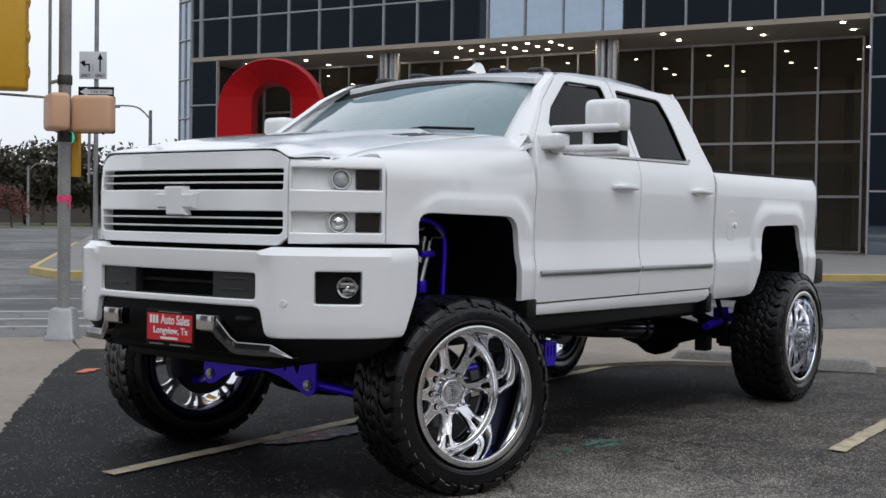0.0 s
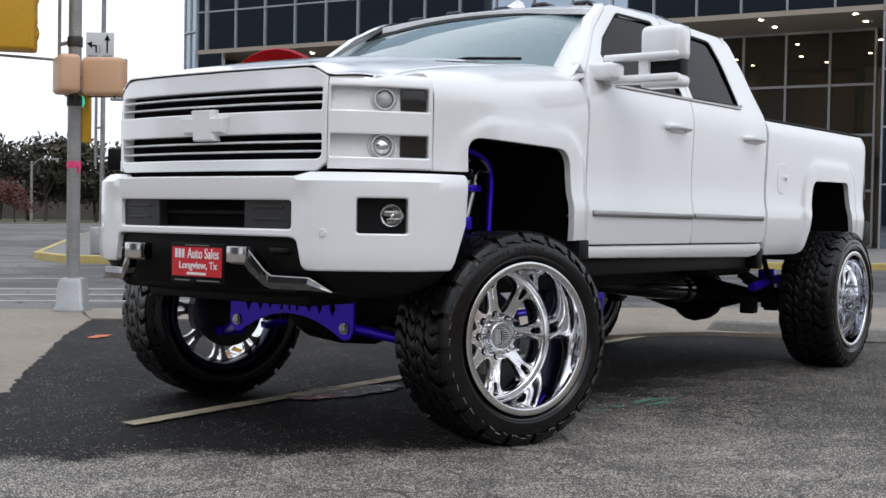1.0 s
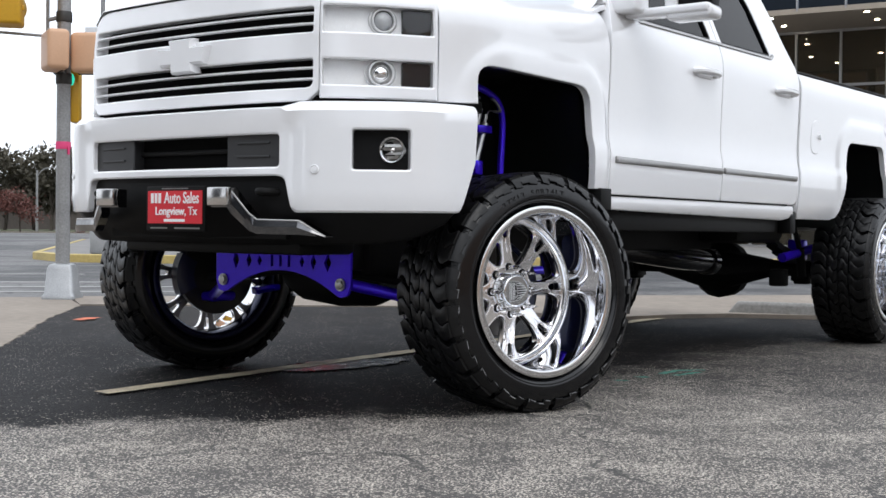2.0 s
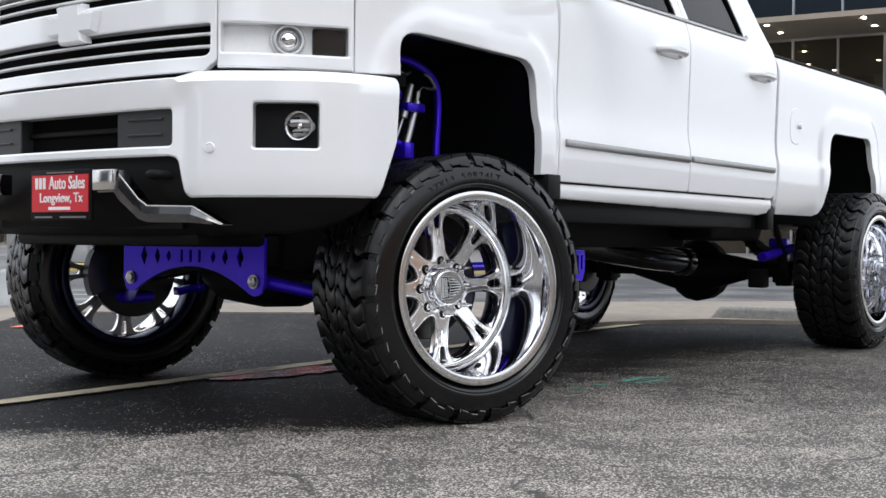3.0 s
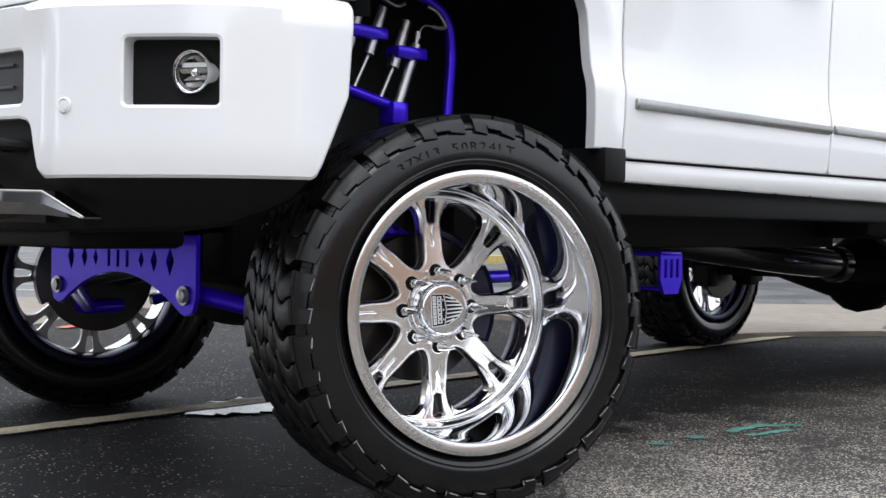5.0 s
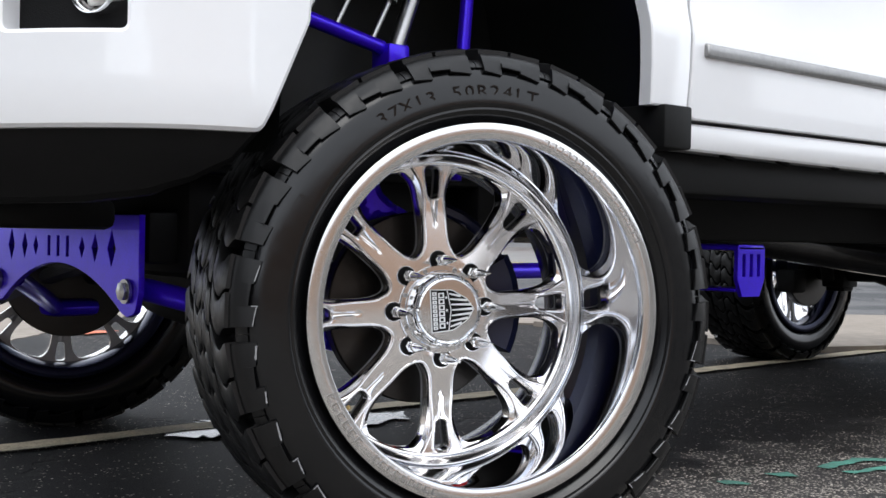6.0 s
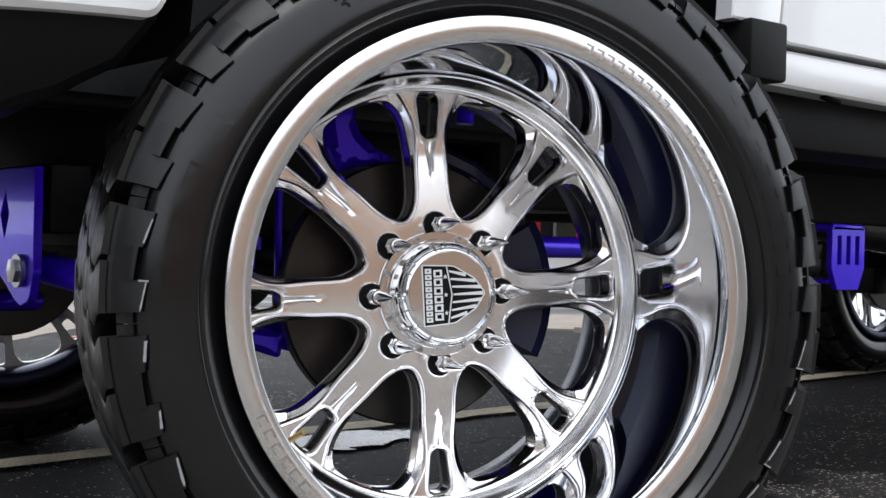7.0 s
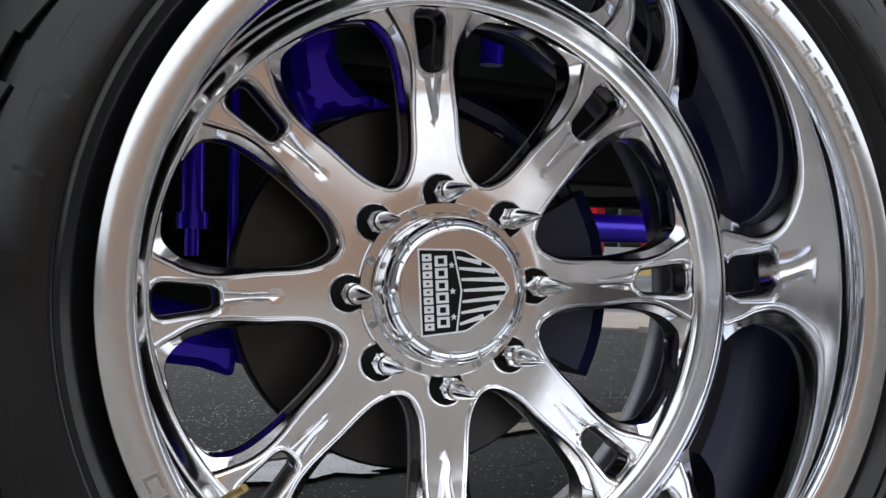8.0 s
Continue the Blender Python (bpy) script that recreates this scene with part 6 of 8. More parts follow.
def build_wheel(pose_m):
    """Local: the outer lip lies in y = 0, y goes inwards, z up."""
    w = new("wheel")
    w["label"] = "chrome eight-spoke deep-dish wheel with a mud tyre"
    w.parent, w.matrix_parent_inverse = truck, BASE[truck.name]
    w.matrix_basis = pose_m
    # tyre carcass
    prof = [(0.318, 0.032), (0.326, 0.018), (0.338, 0.014), (0.342, 0.007), (0.349, 0.001), (0.3555, -0.0042), (0.3582, -0.0030), (0.3600, -0.0030), (0.3630, -0.0068), (0.368, -0.0070), (0.376, -0.0062), (0.388, -0.0045), (0.40, -0.0022),
            (0.413, 0.0012), (0.424, 0.0055), (0.432, 0.014), (0.437, 0.034), (0.440, 0.10), (0.441, 0.186), (0.440, 0.272), (0.436, 0.336), (0.430, 0.352), (0.420, 0.362), (0.40, 0.371), (0.37, 0.373),
            (0.346, 0.369), (0.332, 0.36), (0.318, 0.34)]
    part("tyre", lathe(bmesh.new(), prof, 120, "Y", closed=True), "rubber", w, "black mud-terrain tyre", angle=50)
    part("tread", tyre_lugs(bmesh.new()), "tread", w, "chunky black mud-terrain tread blocks", angle=38)
    # lip and barrel
    prof = [(0.322, 0.024), (LIP - 0.002, 0.016), (LIP, 0.006), (LIP - 0.002, 0.001), (LIP - 0.005, 0.0), (0.3065, 0.0), (0.3045, 0.001), (0.303, 0.004)]
    bm = bmesh.new()
    lathe(bm, prof + [(0.3022, 0.012), (0.3008, 0.03), (0.2996, 0.06), (0.2988, 0.10), (0.2982, 0.14), (0.2978, 0.18), (0.2974, 0.210), (0.2970, 0.2275), (0.2945, 0.2320), (0.2780, 0.2560), (0.2750, 0.285), (0.290, 0.285),
                      (0.300, 0.26), (0.304, 0.2), (0.308, 0.06), (0.312, 0.03)], 160, "Y", closed=True)
    part("rim", bm, "alu", w, "mirror-polished deep-dish rim barrel", angle=40)
    bm = bmesh.new()
    lathe(bm, [(0.2966, 0.2330), (0.2964, 0.2240), (0.2958, 0.2212), (0.2946, 0.2200), (0.2934, 0.2206), (0.2922, 0.2226), (0.2890, 0.2288), (0.2852, 0.2348), (0.2815, 0.2395), (0.2790, 0.2418),
               (0.2778, 0.2420), (0.2768, 0.2428), (0.2756, 0.2452), (0.2750, 0.2500), (0.2750, 0.2600), (0.2890, 0.2600)], 160, "Y", closed=True)
    part("centre_ring", bm, "alu_ring", w, "polished ring round the wheel centre", angle=40)
    bm = bmesh.new()
    lathe(bm, [(0.2752, 0.283), (0.2765, 0.31), (0.279, 0.345), (0.288, 0.360), (0.307, 0.366), (0.319, 0.363), (0.321, 0.348), (0.300, 0.338), (0.2925, 0.31), (0.2905, 0.283)], 96, "Y", closed=True)
    part("inner_barrel", bm, "barrel", w, "navy-painted inner side of the rim", angle=40)
    part("lip_face", lathe(bmesh.new(), [(0.3326, 0.005), (0.3332, 0.0005), (0.3328, -0.0012), (0.3318, -0.002), (0.3060, -0.002), (0.3050, -0.0012), (0.3046, 0.004)], 160, "Y", closed=True), "alu_lip", w, "brushed aluminium outer lip", angle=40)
    spoke_back = bmesh.new()
    part("spokes", wheel_face(bmesh.new(), spoke_back), "alu_spoke", w, "polished eight-spoke wheel centre", angle=28)
    part("spoke_back", spoke_back, "cast_alu", w, "dull cast back of the spokes", angle=40)
    # hub: pad ring, cap, lug nuts
    bm = bmesh.new()
    lathe(bm, [(0.0845, 0.240), (0.0845, 0.2300), (0.0835, 0.2285), (0.0745, 0.2285), (0.0730, 0.2300), (0.0725, 0.236)], 80, "Y")
    part("hub_ring", bm, "chrome", w)
    bm = bmesh.new()
    lathe(bm, [(0.0745, 0.236), (0.0742, 0.226), (0.0728, 0.2245), (0.0712, 0.2245), (0.0702, 0.212), (0.0695, 0.2015), (0.0680, 0.1955), (0.0640, 0.1895), (0.0586, 0.1858), (0.0574, 0.1858), (0.0564, 0.1870), (0.0005, 0.1862)], 80, "Y")
    part("centre_cap", bm, "chrome", w, "chrome centre cap with a plain black shield")
    # notches in the bevel of the cap
    for k in range(8):
        b = bmesh.new()
        m = Matrix.Rotation(-radians(45 * k + 20), 4, "Y")
        box(b, (0.0595, 0.1850, -0.0007), (0.0675, 0.1945, 0.0007), m)
        part("cap_notch", b, "dull_chrome", w)
    # plain shield: black field, white border, block marks and rays
    on_cap = lambda lift: (lambda u, v, k: (u, 0.1858 - lift + k, v))
    rot = Matrix.Rotation(radians(3.5), 2)
    shp = lambda pts: [tuple(rot @ Vector(p)) for p in pts]
    shield = rounded([(-0.0385, -0.041), (0.006, -0.0385), (0.036, -0.0205), (0.0505, 0.0), (0.036, 0.0205), (0.006, 0.0385), (-0.0385, 0.041)], [0.001, 0.02, 0.02, 0.004, 0.02, 0.02, 0.001])
    part("cap_border", sheet(shp(shield), on_cap(0.0), holes=[shp(offset(shield, 0.0016))], step=0.05, edge=0.01, thick=0.0008, soft=0), "white_part", w, "white border of the shield print")
    part("cap_shield", sheet(shp(offset(shield, 0.0013)), on_cap(-0.0002), step=0.02, edge=0.01, thick=0.0006, soft=0), "print_black", w, "black shield print on the cap")
    bm = bmesh.new()
    marks = on_cap(0.0003)
    for x0, x1, n, z0, z1 in ((-0.0345, -0.0255, 9, -0.036, 0.036), (-0.0225, -0.0105, 6, -0.034, 0.034)):
        for j in range(n):
            c0, c1 = z0 + (z1 - z0) * j / n + 0.0007, z0 + (z1 - z0) * (j + 1) / n - 0.0007
            sheet(shp([(x0, c0), (x1, c0), (x1, c1), (x0, c1)]), marks, holes=[shp([(x0 + 0.0030, c0 + 0.0024), (x1 - 0.0030, c0 + 0.0024), (x1 - 0.0030, c1 - 0.0024), (x0 + 0.0030, c1 - 0.0024)])], step=0.1, edge=0.05, thick=0.0004, soft=0, bm=bm)
    for s1 in (-1, 1):
        sheet(shp([(0.0015, 0.0), (0.0032, 0.0), (-0.0030, 0.0372 * s1), (-0.0047, 0.0372 * s1)]), marks, step=0.1, edge=0.05, thick=0.0004, soft=0, bm=bm)
    for z in (-0.024, 0.0, 0.024):
        star = [(-0.0062 + q * math.sin(2 * math.pi * j / 10), z + q * math.cos(2 * math.pi * j / 10)) for j in range(10) for q in ((0.0034, 0.0014)[j % 2],)]
        sheet(shp(star), marks, step=0.1, edge=0.05, thick=0.0004, soft=0, bm=bm)
    for j in range(7):
        t = (j - 3) / 3
        a, b2 = Vector((0.0045 - 0.0052 * abs(t), 0.031 * t)), Vector((0.0470 - 0.024 * t * t, 0.025 * t))
        n = (b2 - a).normalized(); n = Vector((-n.y, n.x))
        sheet(shp([tuple(a - n * 0.0012), tuple(b2 - n * 0.0024), tuple(b2 + n * 0.0024), tuple(a + n * 0.0012)]), marks, step=0.1, edge=0.05, thick=0.0004, soft=0, bm=bm)
    part("shield_print", bm, "white_part", w, "white blocks, stars and rays on the shield print")
    for k in range(8):
        a = SPOKE_TURN + radians(90 + 45 * k)
        m = Matrix.Translation((0.0939 * math.cos(a), 0, 0.0939 * math.sin(a)))
        # flat disc whose black paints the shade inside the lug recess
        b = bmesh.new()
        lathe(b, [(0.0176, 0.2350), (0.0176, 0.2372)], 24, "Y", m)
        part("lug_hole", b, "print_black", w, "flat black disc for the shaded lug hole")
        b = bmesh.new()
        lathe(b, [(0.0192, 0.2380), (0.0190, 0.2346), (0.0184, 0.2338), (0.0176, 0.2342), (0.0172, 0.2380)], 28, "Y", m, closed=True)
        part("lug_seat", b, "alu_spoke", w)
        b = bmesh.new()
        lathe(b, [(0.0112, 0.2362), (0.0112, 0.221), (0.0105, 0.218)], 6, "Y", m)
        lathe(b, [(0.0104, 0.218), (0.0102, 0.212), (0.0085, 0.209), (0.0085, 0.205), (0.0096, 0.202), (0.0084, 0.190), (0.0058, 0.170), (0.0030, 0.152), (0.0006, 0.141)], 20, "Y", m)
        part("spike_lug_nut", b, "chrome", w, "chrome spike lug nut")
    for k in range(8):
        b = bmesh.new()
        a = SPOKE_TURN + radians(112.5 + 45 * k)
        m = Matrix.Translation((0.0790 * math.cos(a), 0, 0.0790 * math.sin(a)))
        lathe(b, [(0.0044, 0.2292), (0.0044, 0.2262), (0.0036, 0.2254), (0.0024, 0.2256), (0.0018, 0.2268), (0.0005, 0.2268)], 12, "Y", m)
        part("ring_screw", b, "dull_chrome", w)
    # valve
    b = bmesh.new()
    a = radians(222)
    tube(b, [(0.289 * math.cos(a), 0.215, 0.289 * math.sin(a)), (0.272 * math.cos(a), 0.20, 0.272 * math.sin(a)), (0.262 * math.cos(a), 0.19, 0.262 * math.sin(a))], 0.004, 8)
    part("valve_stem", b, "brass", w, "small brass valve stem")
    # brake disc and hub behind
    b = bmesh.new()
    lathe(b, [(0.06, 0.285), (0.098, 0.290), (0.105, 0.340), (0.187, 0.343), (0.19, 0.347), (0.19, 0.378), (0.186, 0.382), (0.05, 0.384)], 64, "Y")
    part("brake_disc", b, "disc", w, "brown-black iron brake disc")
    b = bmesh.new()
    pts = [(r, y) for r, y in ((0.128, 0.318), (0.196, 0.314), (0.214, 0.326), (0.214, 0.395), (0.196, 0.405), (0.128, 0.40))]
    rws = [[b.verts.new((r * math.cos(radians(aa)), y, r * math.sin(radians(aa)))) for r, y in pts] for aa in range(-26, 31, 7)]
    for p, q in zip(rws, rws[1:]):
        for k in range(6):
            b.faces.new((p[k], p[(k + 1) % 6], q[(k + 1) % 6], q[k]))
    b.faces.new(rws[0]); b.faces.new(rws[-1])
    part("brake_caliper", b, "navy", w, "navy painted brake caliper")
    b = bmesh.new()
    for r0, a0, r1, a1, rr in ((0.200, 20, 0.205, 76, 0.016), (0.140, 20, 0.150, 72, 0.012), (0.140, 50, 0.212, 62, 0.013)):
        tube(b, [(r * math.cos(radians(q)), 0.362, r * math.sin(radians(q))) for r, q in ((r0 + (r1 - r0) * j / 4, a0 + (a1 - a0) * j / 4) for j in range(5))], rr, 8)
    part("caliper_bracket", b, "navy", w, "navy caliper bracket")
    # sidewall writing: size marking, and plain bars for the maker's marks
    curved_text(w, "37X13.50R24LT", 0.3865, radians(100.5), 0.021, "letter", -0.0049, "size_lettering", 1.25, 0.0005)
    b = bmesh.new()
    rows = []
    for c0, cnt, wd, gap in ((150, 4, 6.0, 2.6), (178, 7, 4.4, 2.0), (232, 6, 4.4, 2.0), (330, 4, 6.0, 2.6), (-10, 11, 3.2, 1.6)):
        for j in range(cnt):
            s = c0 + j * (wd + gap)
            rows += [(s, s + wd * 0.72, 0.3745, 0.3760), (s, s + wd * 0.72, 0.3980, 0.3995), (s, s + wd * 0.10, 0.3760, 0.3980)]
    part("sidewall_mark", bars_on_circle(b, rows, lambda r: interp(r, [(0.368, -0.0070), (0.376, -0.0062), (0.388, -0.0045), (0.40, -0.0022)]), 0.0004), "letter", w, "raised rubber bars on the sidewall")["kind"] = "stuff"
    # chalky wear along the tips of the teeth, on the lower half
    rnd = random.Random(12)
    b = bmesh.new()
    for k in range(PITCHES):
        for x0, x1, t0, t1 in TEETH:
            mid_a = math.degrees(CHANNEL + PITCH * (k + x0)) % 360
            if not 160 < mid_a < 350 or rnd.random() < (0.15 if t0 < 0.42 else 0.7):
                continue
            u0, u1 = rnd.uniform(0.0, 0.3), rnd.uniform(0.7, 1.0)
            wd = rnd.uniform(0.0011, 0.0022)
            rows = []
            for j in range(7):
                u = u0 + (u1 - u0) * j / 6
                g, r = CHANNEL + PITCH * (k + x0 + (x1 - x0) * u), t0 + (t1 - t0) * u + 0.0012
                h = wd * (0.6 + 0.4 * rnd.random())
                rows.append([b.verts.new(((r + e) * math.cos(g), -0.0034 + 0.10 * max(0.0, r - 0.4212), (r + e) * math.sin(g))) for e in (-h, h)])
            for p, q in zip(rows, rows[1:]):
                b.faces.new((p[0], p[1], q[1], q[0]))
            if t0 < 0.42 and rnd.random() < 0.5:
                g = CHANNEL + PITCH * (k + x0)
                box(b, (t0 - 0.001, -0.0036, -0.0009), (t0 + 0.010, -0.0030, 0.0009), Matrix.Rotation(-g, 4, "Y"))
    part("scuff_mark", b, "scuff", w, "chalky scuffs on the tyre shoulder")["kind"] = "stuff"
    b = bmesh.new()
    rows = []
    for c0, cnt, st in ((48, 9, 2.75), (24, 6, 3.2), (204, 6, 3.2), (228, 9, 2.75)):
        for j in range(cnt):
            q = c0 + j * st
            rows += [(q, q + st * 0.68, 0.3135, 0.3150), (q, q + st * 0.68, 0.3235, 0.3250), (q, q + 0.55, 0.3150, 0.3235)]
    part("lip_mark", bars_on_circle(b, rows, -0.0018, 0.0009), "dull_chrome", w, "engraved marks on the lip")["kind"] = "stuff"
    return w


wheel = build_wheel(HUB_NEAR)
wheel["group"] = "wheels of the truck"
for m in (pose(RX, -0.165, WHEEL_Z + 0.003), HUB_FAR, pose(RX - 0.10, 2 * YC + 0.07, WHEEL_Z + 0.003, 0, 0, 180)):
    copy_thing(wheel, m)


# ---- lot: lines, stops, paint marks ----
M["grass"] = material("dry_grass", (0.10, 0.11, 0.05), 0.9, spread=0.5, scale=0.5)
M["leaf"] = material("dark_leaves", (0.10, 0.085, 0.06), 0.7, color2=(0.05, 0.048, 0.032), scale=0.6)
M["leaf_red"] = material("rust_leaves", (0.16, 0.05, 0.035), 0.7, color2=(0.08, 0.03, 0.025), scale=0.8)
M["bark"] = material("grey_bark", (0.09, 0.075, 0.06), 0.9, spread=0.4, scale=3, bump=0.5)
M["galv"] = material("galvanised_steel", (0.36, 0.36, 0.36), 0.5, metal=0.55, spread=0.35, scale=4, rough_spread=0.2)
M["cast"] = material("cast_aluminium_base", (0.45, 0.46, 0.47), 0.5, metal=0.5, spread=0.3, scale=6)
M["amber"] = material("signal_yellow_paint", (0.62, 0.34, 0.015), 0.45, spread=0.12, scale=3)
M["tan"] = material("tan_signal_housing", (0.66, 0.40, 0.25), 0.45, spread=0.08, scale=4)
M["ribbon"] = material("pink_tape", (0.75, 0.06, 0.2), 0.6, spread=0.1)
M["sign_white"] = material("white_sign_sheet", (0.62, 0.63, 0.64), 0.5, spread=0.06, scale=2)
M["green_light"] = material("green_signal_light", (0.02, 0.4, 0.3), 0.3, emit=(0.03, 0.75, 0.5), emit_strength=0.8)
M["facade_glass"] = material("mirror_facade_glass", (0.31, 0.37, 0.44), 0.015, metal=1.0, spread=0.12, scale=0.15)
M["lobby_glass"] = material("lobby_glass", (0.34, 0.315, 0.27), 0.02, transmission=0.9, ior=1.12)
M["mullion"] = material("grey_aluminium_mullion", (0.40, 0.40, 0.41), 0.4, metal=0.5, spread=0.1, scale=1)
M["soffit"] = material("tan_soffit", (0.36, 0.31, 0.25), 0.8, spread=0.1, scale=0.3)
M["lobby_wall"] = material("brown_lobby_wall", (0.17, 0.13, 0.085), 0.6, spread=0.55, scale=0.5)
M["wood"] = material("honey_wood", (0.28, 0.15, 0.065), 0.45, spread=0.4, scale=1.5)
M["lamp"] = material("downlight", (1, 0.95, 0.85), 0.4, emit=(1.0, 0.88, 0.66), emit_strength=80)
M["sculpture"] = material("red_sculpture_paint", (0.45, 0.004, 0.008), 0.42, coat=0.0, spread=0.12, scale=0.7)
M["sculpture"].node_tree.nodes["Principled BSDF"].inputs["Specular IOR Level"].default_value = 0.2
M["plaza"] = material("plaza_paving", (0.24, 0.23, 0.22), 0.8, spread=0.25, scale=0.4)
M["far_wall"] = material("tan_stucco", (0.50, 0.33, 0.23), 0.85, spread=0.2, scale=0.3)
M["dark_brick"] = material("dark_brick", (0.10, 0.085, 0.075), 0.85, spread=0.4, scale=0.4)
M["grey_wall"] = material("warm_grey_render", (0.36, 0.33, 0.30), 0.85, spread=0.3, scale=0.2)
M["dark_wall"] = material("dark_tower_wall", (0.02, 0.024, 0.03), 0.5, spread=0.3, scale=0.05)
M["green_mark"] = material("green_chalk_paint", (0.10, 0.36, 0.27), 0.9, color2=(0.06, 0.12, 0.1), scale=14)
M["orange_mark"] = material("orange_marking_paint", (0.75, 0.22, 0.12), 0.9, spread=0.4, scale=14)
M["puddle"] = material("shallow_water_film", (0.06, 0.06, 0.062), 0.17, color2=(0.10, 0.10, 0.10), scale=9, rough_spread=0.14, ior=1.4, bump=0.08, bump_scale=60)
# dull red that paints the sculpture's reflection on the wet line
M["rust"] = material("red_reflection_tint", (0.27, 0.15, 0.11), 0.7, color2=(0.30, 0.25, 0.19), scale=30)


def ragged(name, pts, z, mat, label, category, amp=0.02, step=0.06, seed=1, kind="structure"):
    """A flat painted mark with an uneven edge."""
    rnd = random.Random(seed)
    lp = [(x + rnd.uniform(-amp, amp), y + rnd.uniform(-amp, amp)) for x, y in resample(pts, step)]
    bm = bmesh.new()
    bm.faces.new([bm.verts.new((x, y, z)) for x, y in lp])
    bmesh.ops.triangulate(bm, faces=bm.faces)
    return tagged(part(name, bm, mat), label, category, kind=kind)


for i, (x0, y0, x1) in enumerate(((-0.85, 1.535, 5.15), (2.2, -1.065, 8.3))):
    y1 = y0 + (x1 - x0) * 0.068
    ragged("parking_line", [(x0, y0 - 0.052), (x1, y1 - 0.052), (x1, y1 + 0.052), (x0, y0 + 0.052)], 0.010, "line", "worn cream parking line on the asphalt", "parking line", 0.007, 0.07, 3 + i)
ragged("puddle", [(0.24, 1.55), (0.35, 1.44), (0.55, 1.38), (0.8, 1.36), (1.05, 1.40), (1.12, 1.5), (1.0, 1.6), (0.8, 1.66), (0.6, 1.73), (0.45, 1.70), (0.32, 1.64)], 0.0075, "puddle", "shallow shiny puddle across the parking line", "puddle", 0.034, 0.022, 7)
# the sculpture's red reflection, put into colour as a flat patch
ragged("stain", [(0.52, 1.648), (0.62, 1.640), (0.80, 1.655), (0.82, 1.678), (0.66, 1.684), (0.54, 1.676)], 0.0125, "rust", "red reflection of the sculpture painted on the parking line", "stain", 0.02, 0.05, 8)
ragged("orange_mark", [(1.55, 4.85), (1.8, 4.98), (1.74, 5.06), (1.5, 4.93)], 0.009, "orange_mark", "orange spray mark at the asphalt edge", "paint mark", 0.02, 0.05, 9)
for i, pts in enumerate(([(1.40, 0.02), (1.62, 0.0), (1.63, 0.03), (1.41, 0.06)], [(1.42, 0.10), (1.60, 0.12), (1.72, 0.03), (1.74, 0.05), (1.62, 0.16), (1.42, 0.14)], [(1.20, 0.12), (1.26, 0.10), (1.27, 0.15), (1.21, 0.16)], [(1.02, 0.12), (1.07, 0.11), (1.07, 0.17), (1.03, 0.18)])):
    ragged("green_mark", pts, 0.004, "green_mark", "green spray-paint scribble on the asphalt", "paint mark", 0.012, 0.03, 20 + i)


def wheel_stop(x, y, turn):
    bm = bmesh.new()
    sec = [(-0.075, 0), (0.075, 0), (0.06, 0.10), (0.035, 0.125), (-0.035, 0.125), (-0.06, 0.10)]
    rows = []
    for t, k in ((-0.9, 0.0), (-0.9, 0.25), (-0.82, 1.0), (0.82, 1.0), (0.9, 0.25), (0.9, 0.0)):
        rows.append([bm.verts.new((a * (0.9 + 0.1 * k), t, b * max(k, 0.02))) for a, b in sec])
    for a, b in zip(rows, rows[1:]):
        for k in range(6):
            bm.faces.new((a[k], a[(k + 1) % 6], b[(k + 1) % 6], b[k]))
    bm.faces.new(rows[0]); bm.faces.new(rows[-1])
    bmesh.ops.bevel(bm, geom=bm.edges[:], offset=0.006, segments=1, affect="EDGES")
    ob = part("wheel_stop", bm, "curb")
    ob.matrix_world = pose(x, y, 0.0, 0, 0, turn)
    return tagged(ob, "grey concrete wheel stop on the asphalt", "wheel stop")


wheel_stop(5.93, 0.82, 14)

# street lines beyond the pavement
for i, (b, a0, a1) in enumerate(((3.3, -16, -2.2), (4.4, -16, -2.2), (5.6, -16, -3.0), (8.2, -20, -4))):
    p = [on_street(a0, b), on_street(a1, b), on_street(a1, b + 0.16), on_street(a0, b + 0.16)]
    flat("street_line", [tuple(q[:2]) for q in p], -0.026, "white_line", "worn white street line", "street line")

# far corner: raised plaza with a yellow kerb
PZ = [tuple(on_street(a, b)[:2]) for a, b in ((-5.2, 40), (-5.2, 16.5), (-4.6, 14.6), (-2.9, 13.9), (70, 13.9), (70, 90), (-5.2, 90))]
flat("plaza", PZ, 0.12, "plaza", "grey paved plaza in front of the glass building", "plaza", 0.2)
KB = [(-5.36, 40), (-5.36, 16.4), (-4.72, 14.45), (-2.95, 13.75), (70, 13.75)]
KI = [(-5.2, 40), (-5.2, 16.5), (-4.6, 14.6), (-2.9, 13.9), (70, 13.9)]
bm = bmesh.new()
rows = []
for (a, b), (c, d) in zip(KB, KI):
    o, n = on_street(a, b), on_street(c, d)
    rows.append([bm.verts.new((o.x, o.y, -0.1)), bm.verts.new((o.x, o.y, 0.115)), bm.verts.new((o.x * 0.85 + n.x * 0.15, o.y * 0.85 + n.y * 0.15, 0.13)), bm.verts.new((n.x, n.y, 0.13)), bm.verts.new((n.x, n.y, -0.1))])
for a, b in zip(rows, rows[1:]):
    for k in range(5):
        bm.faces.new((a[k], a[(k + 1) % 5], b[(k + 1) % 5], b[k]))
tagged(part("kerb", bm, "yellow_curb"), "yellow painted kerb along the plaza", "kerb", kind="structure")

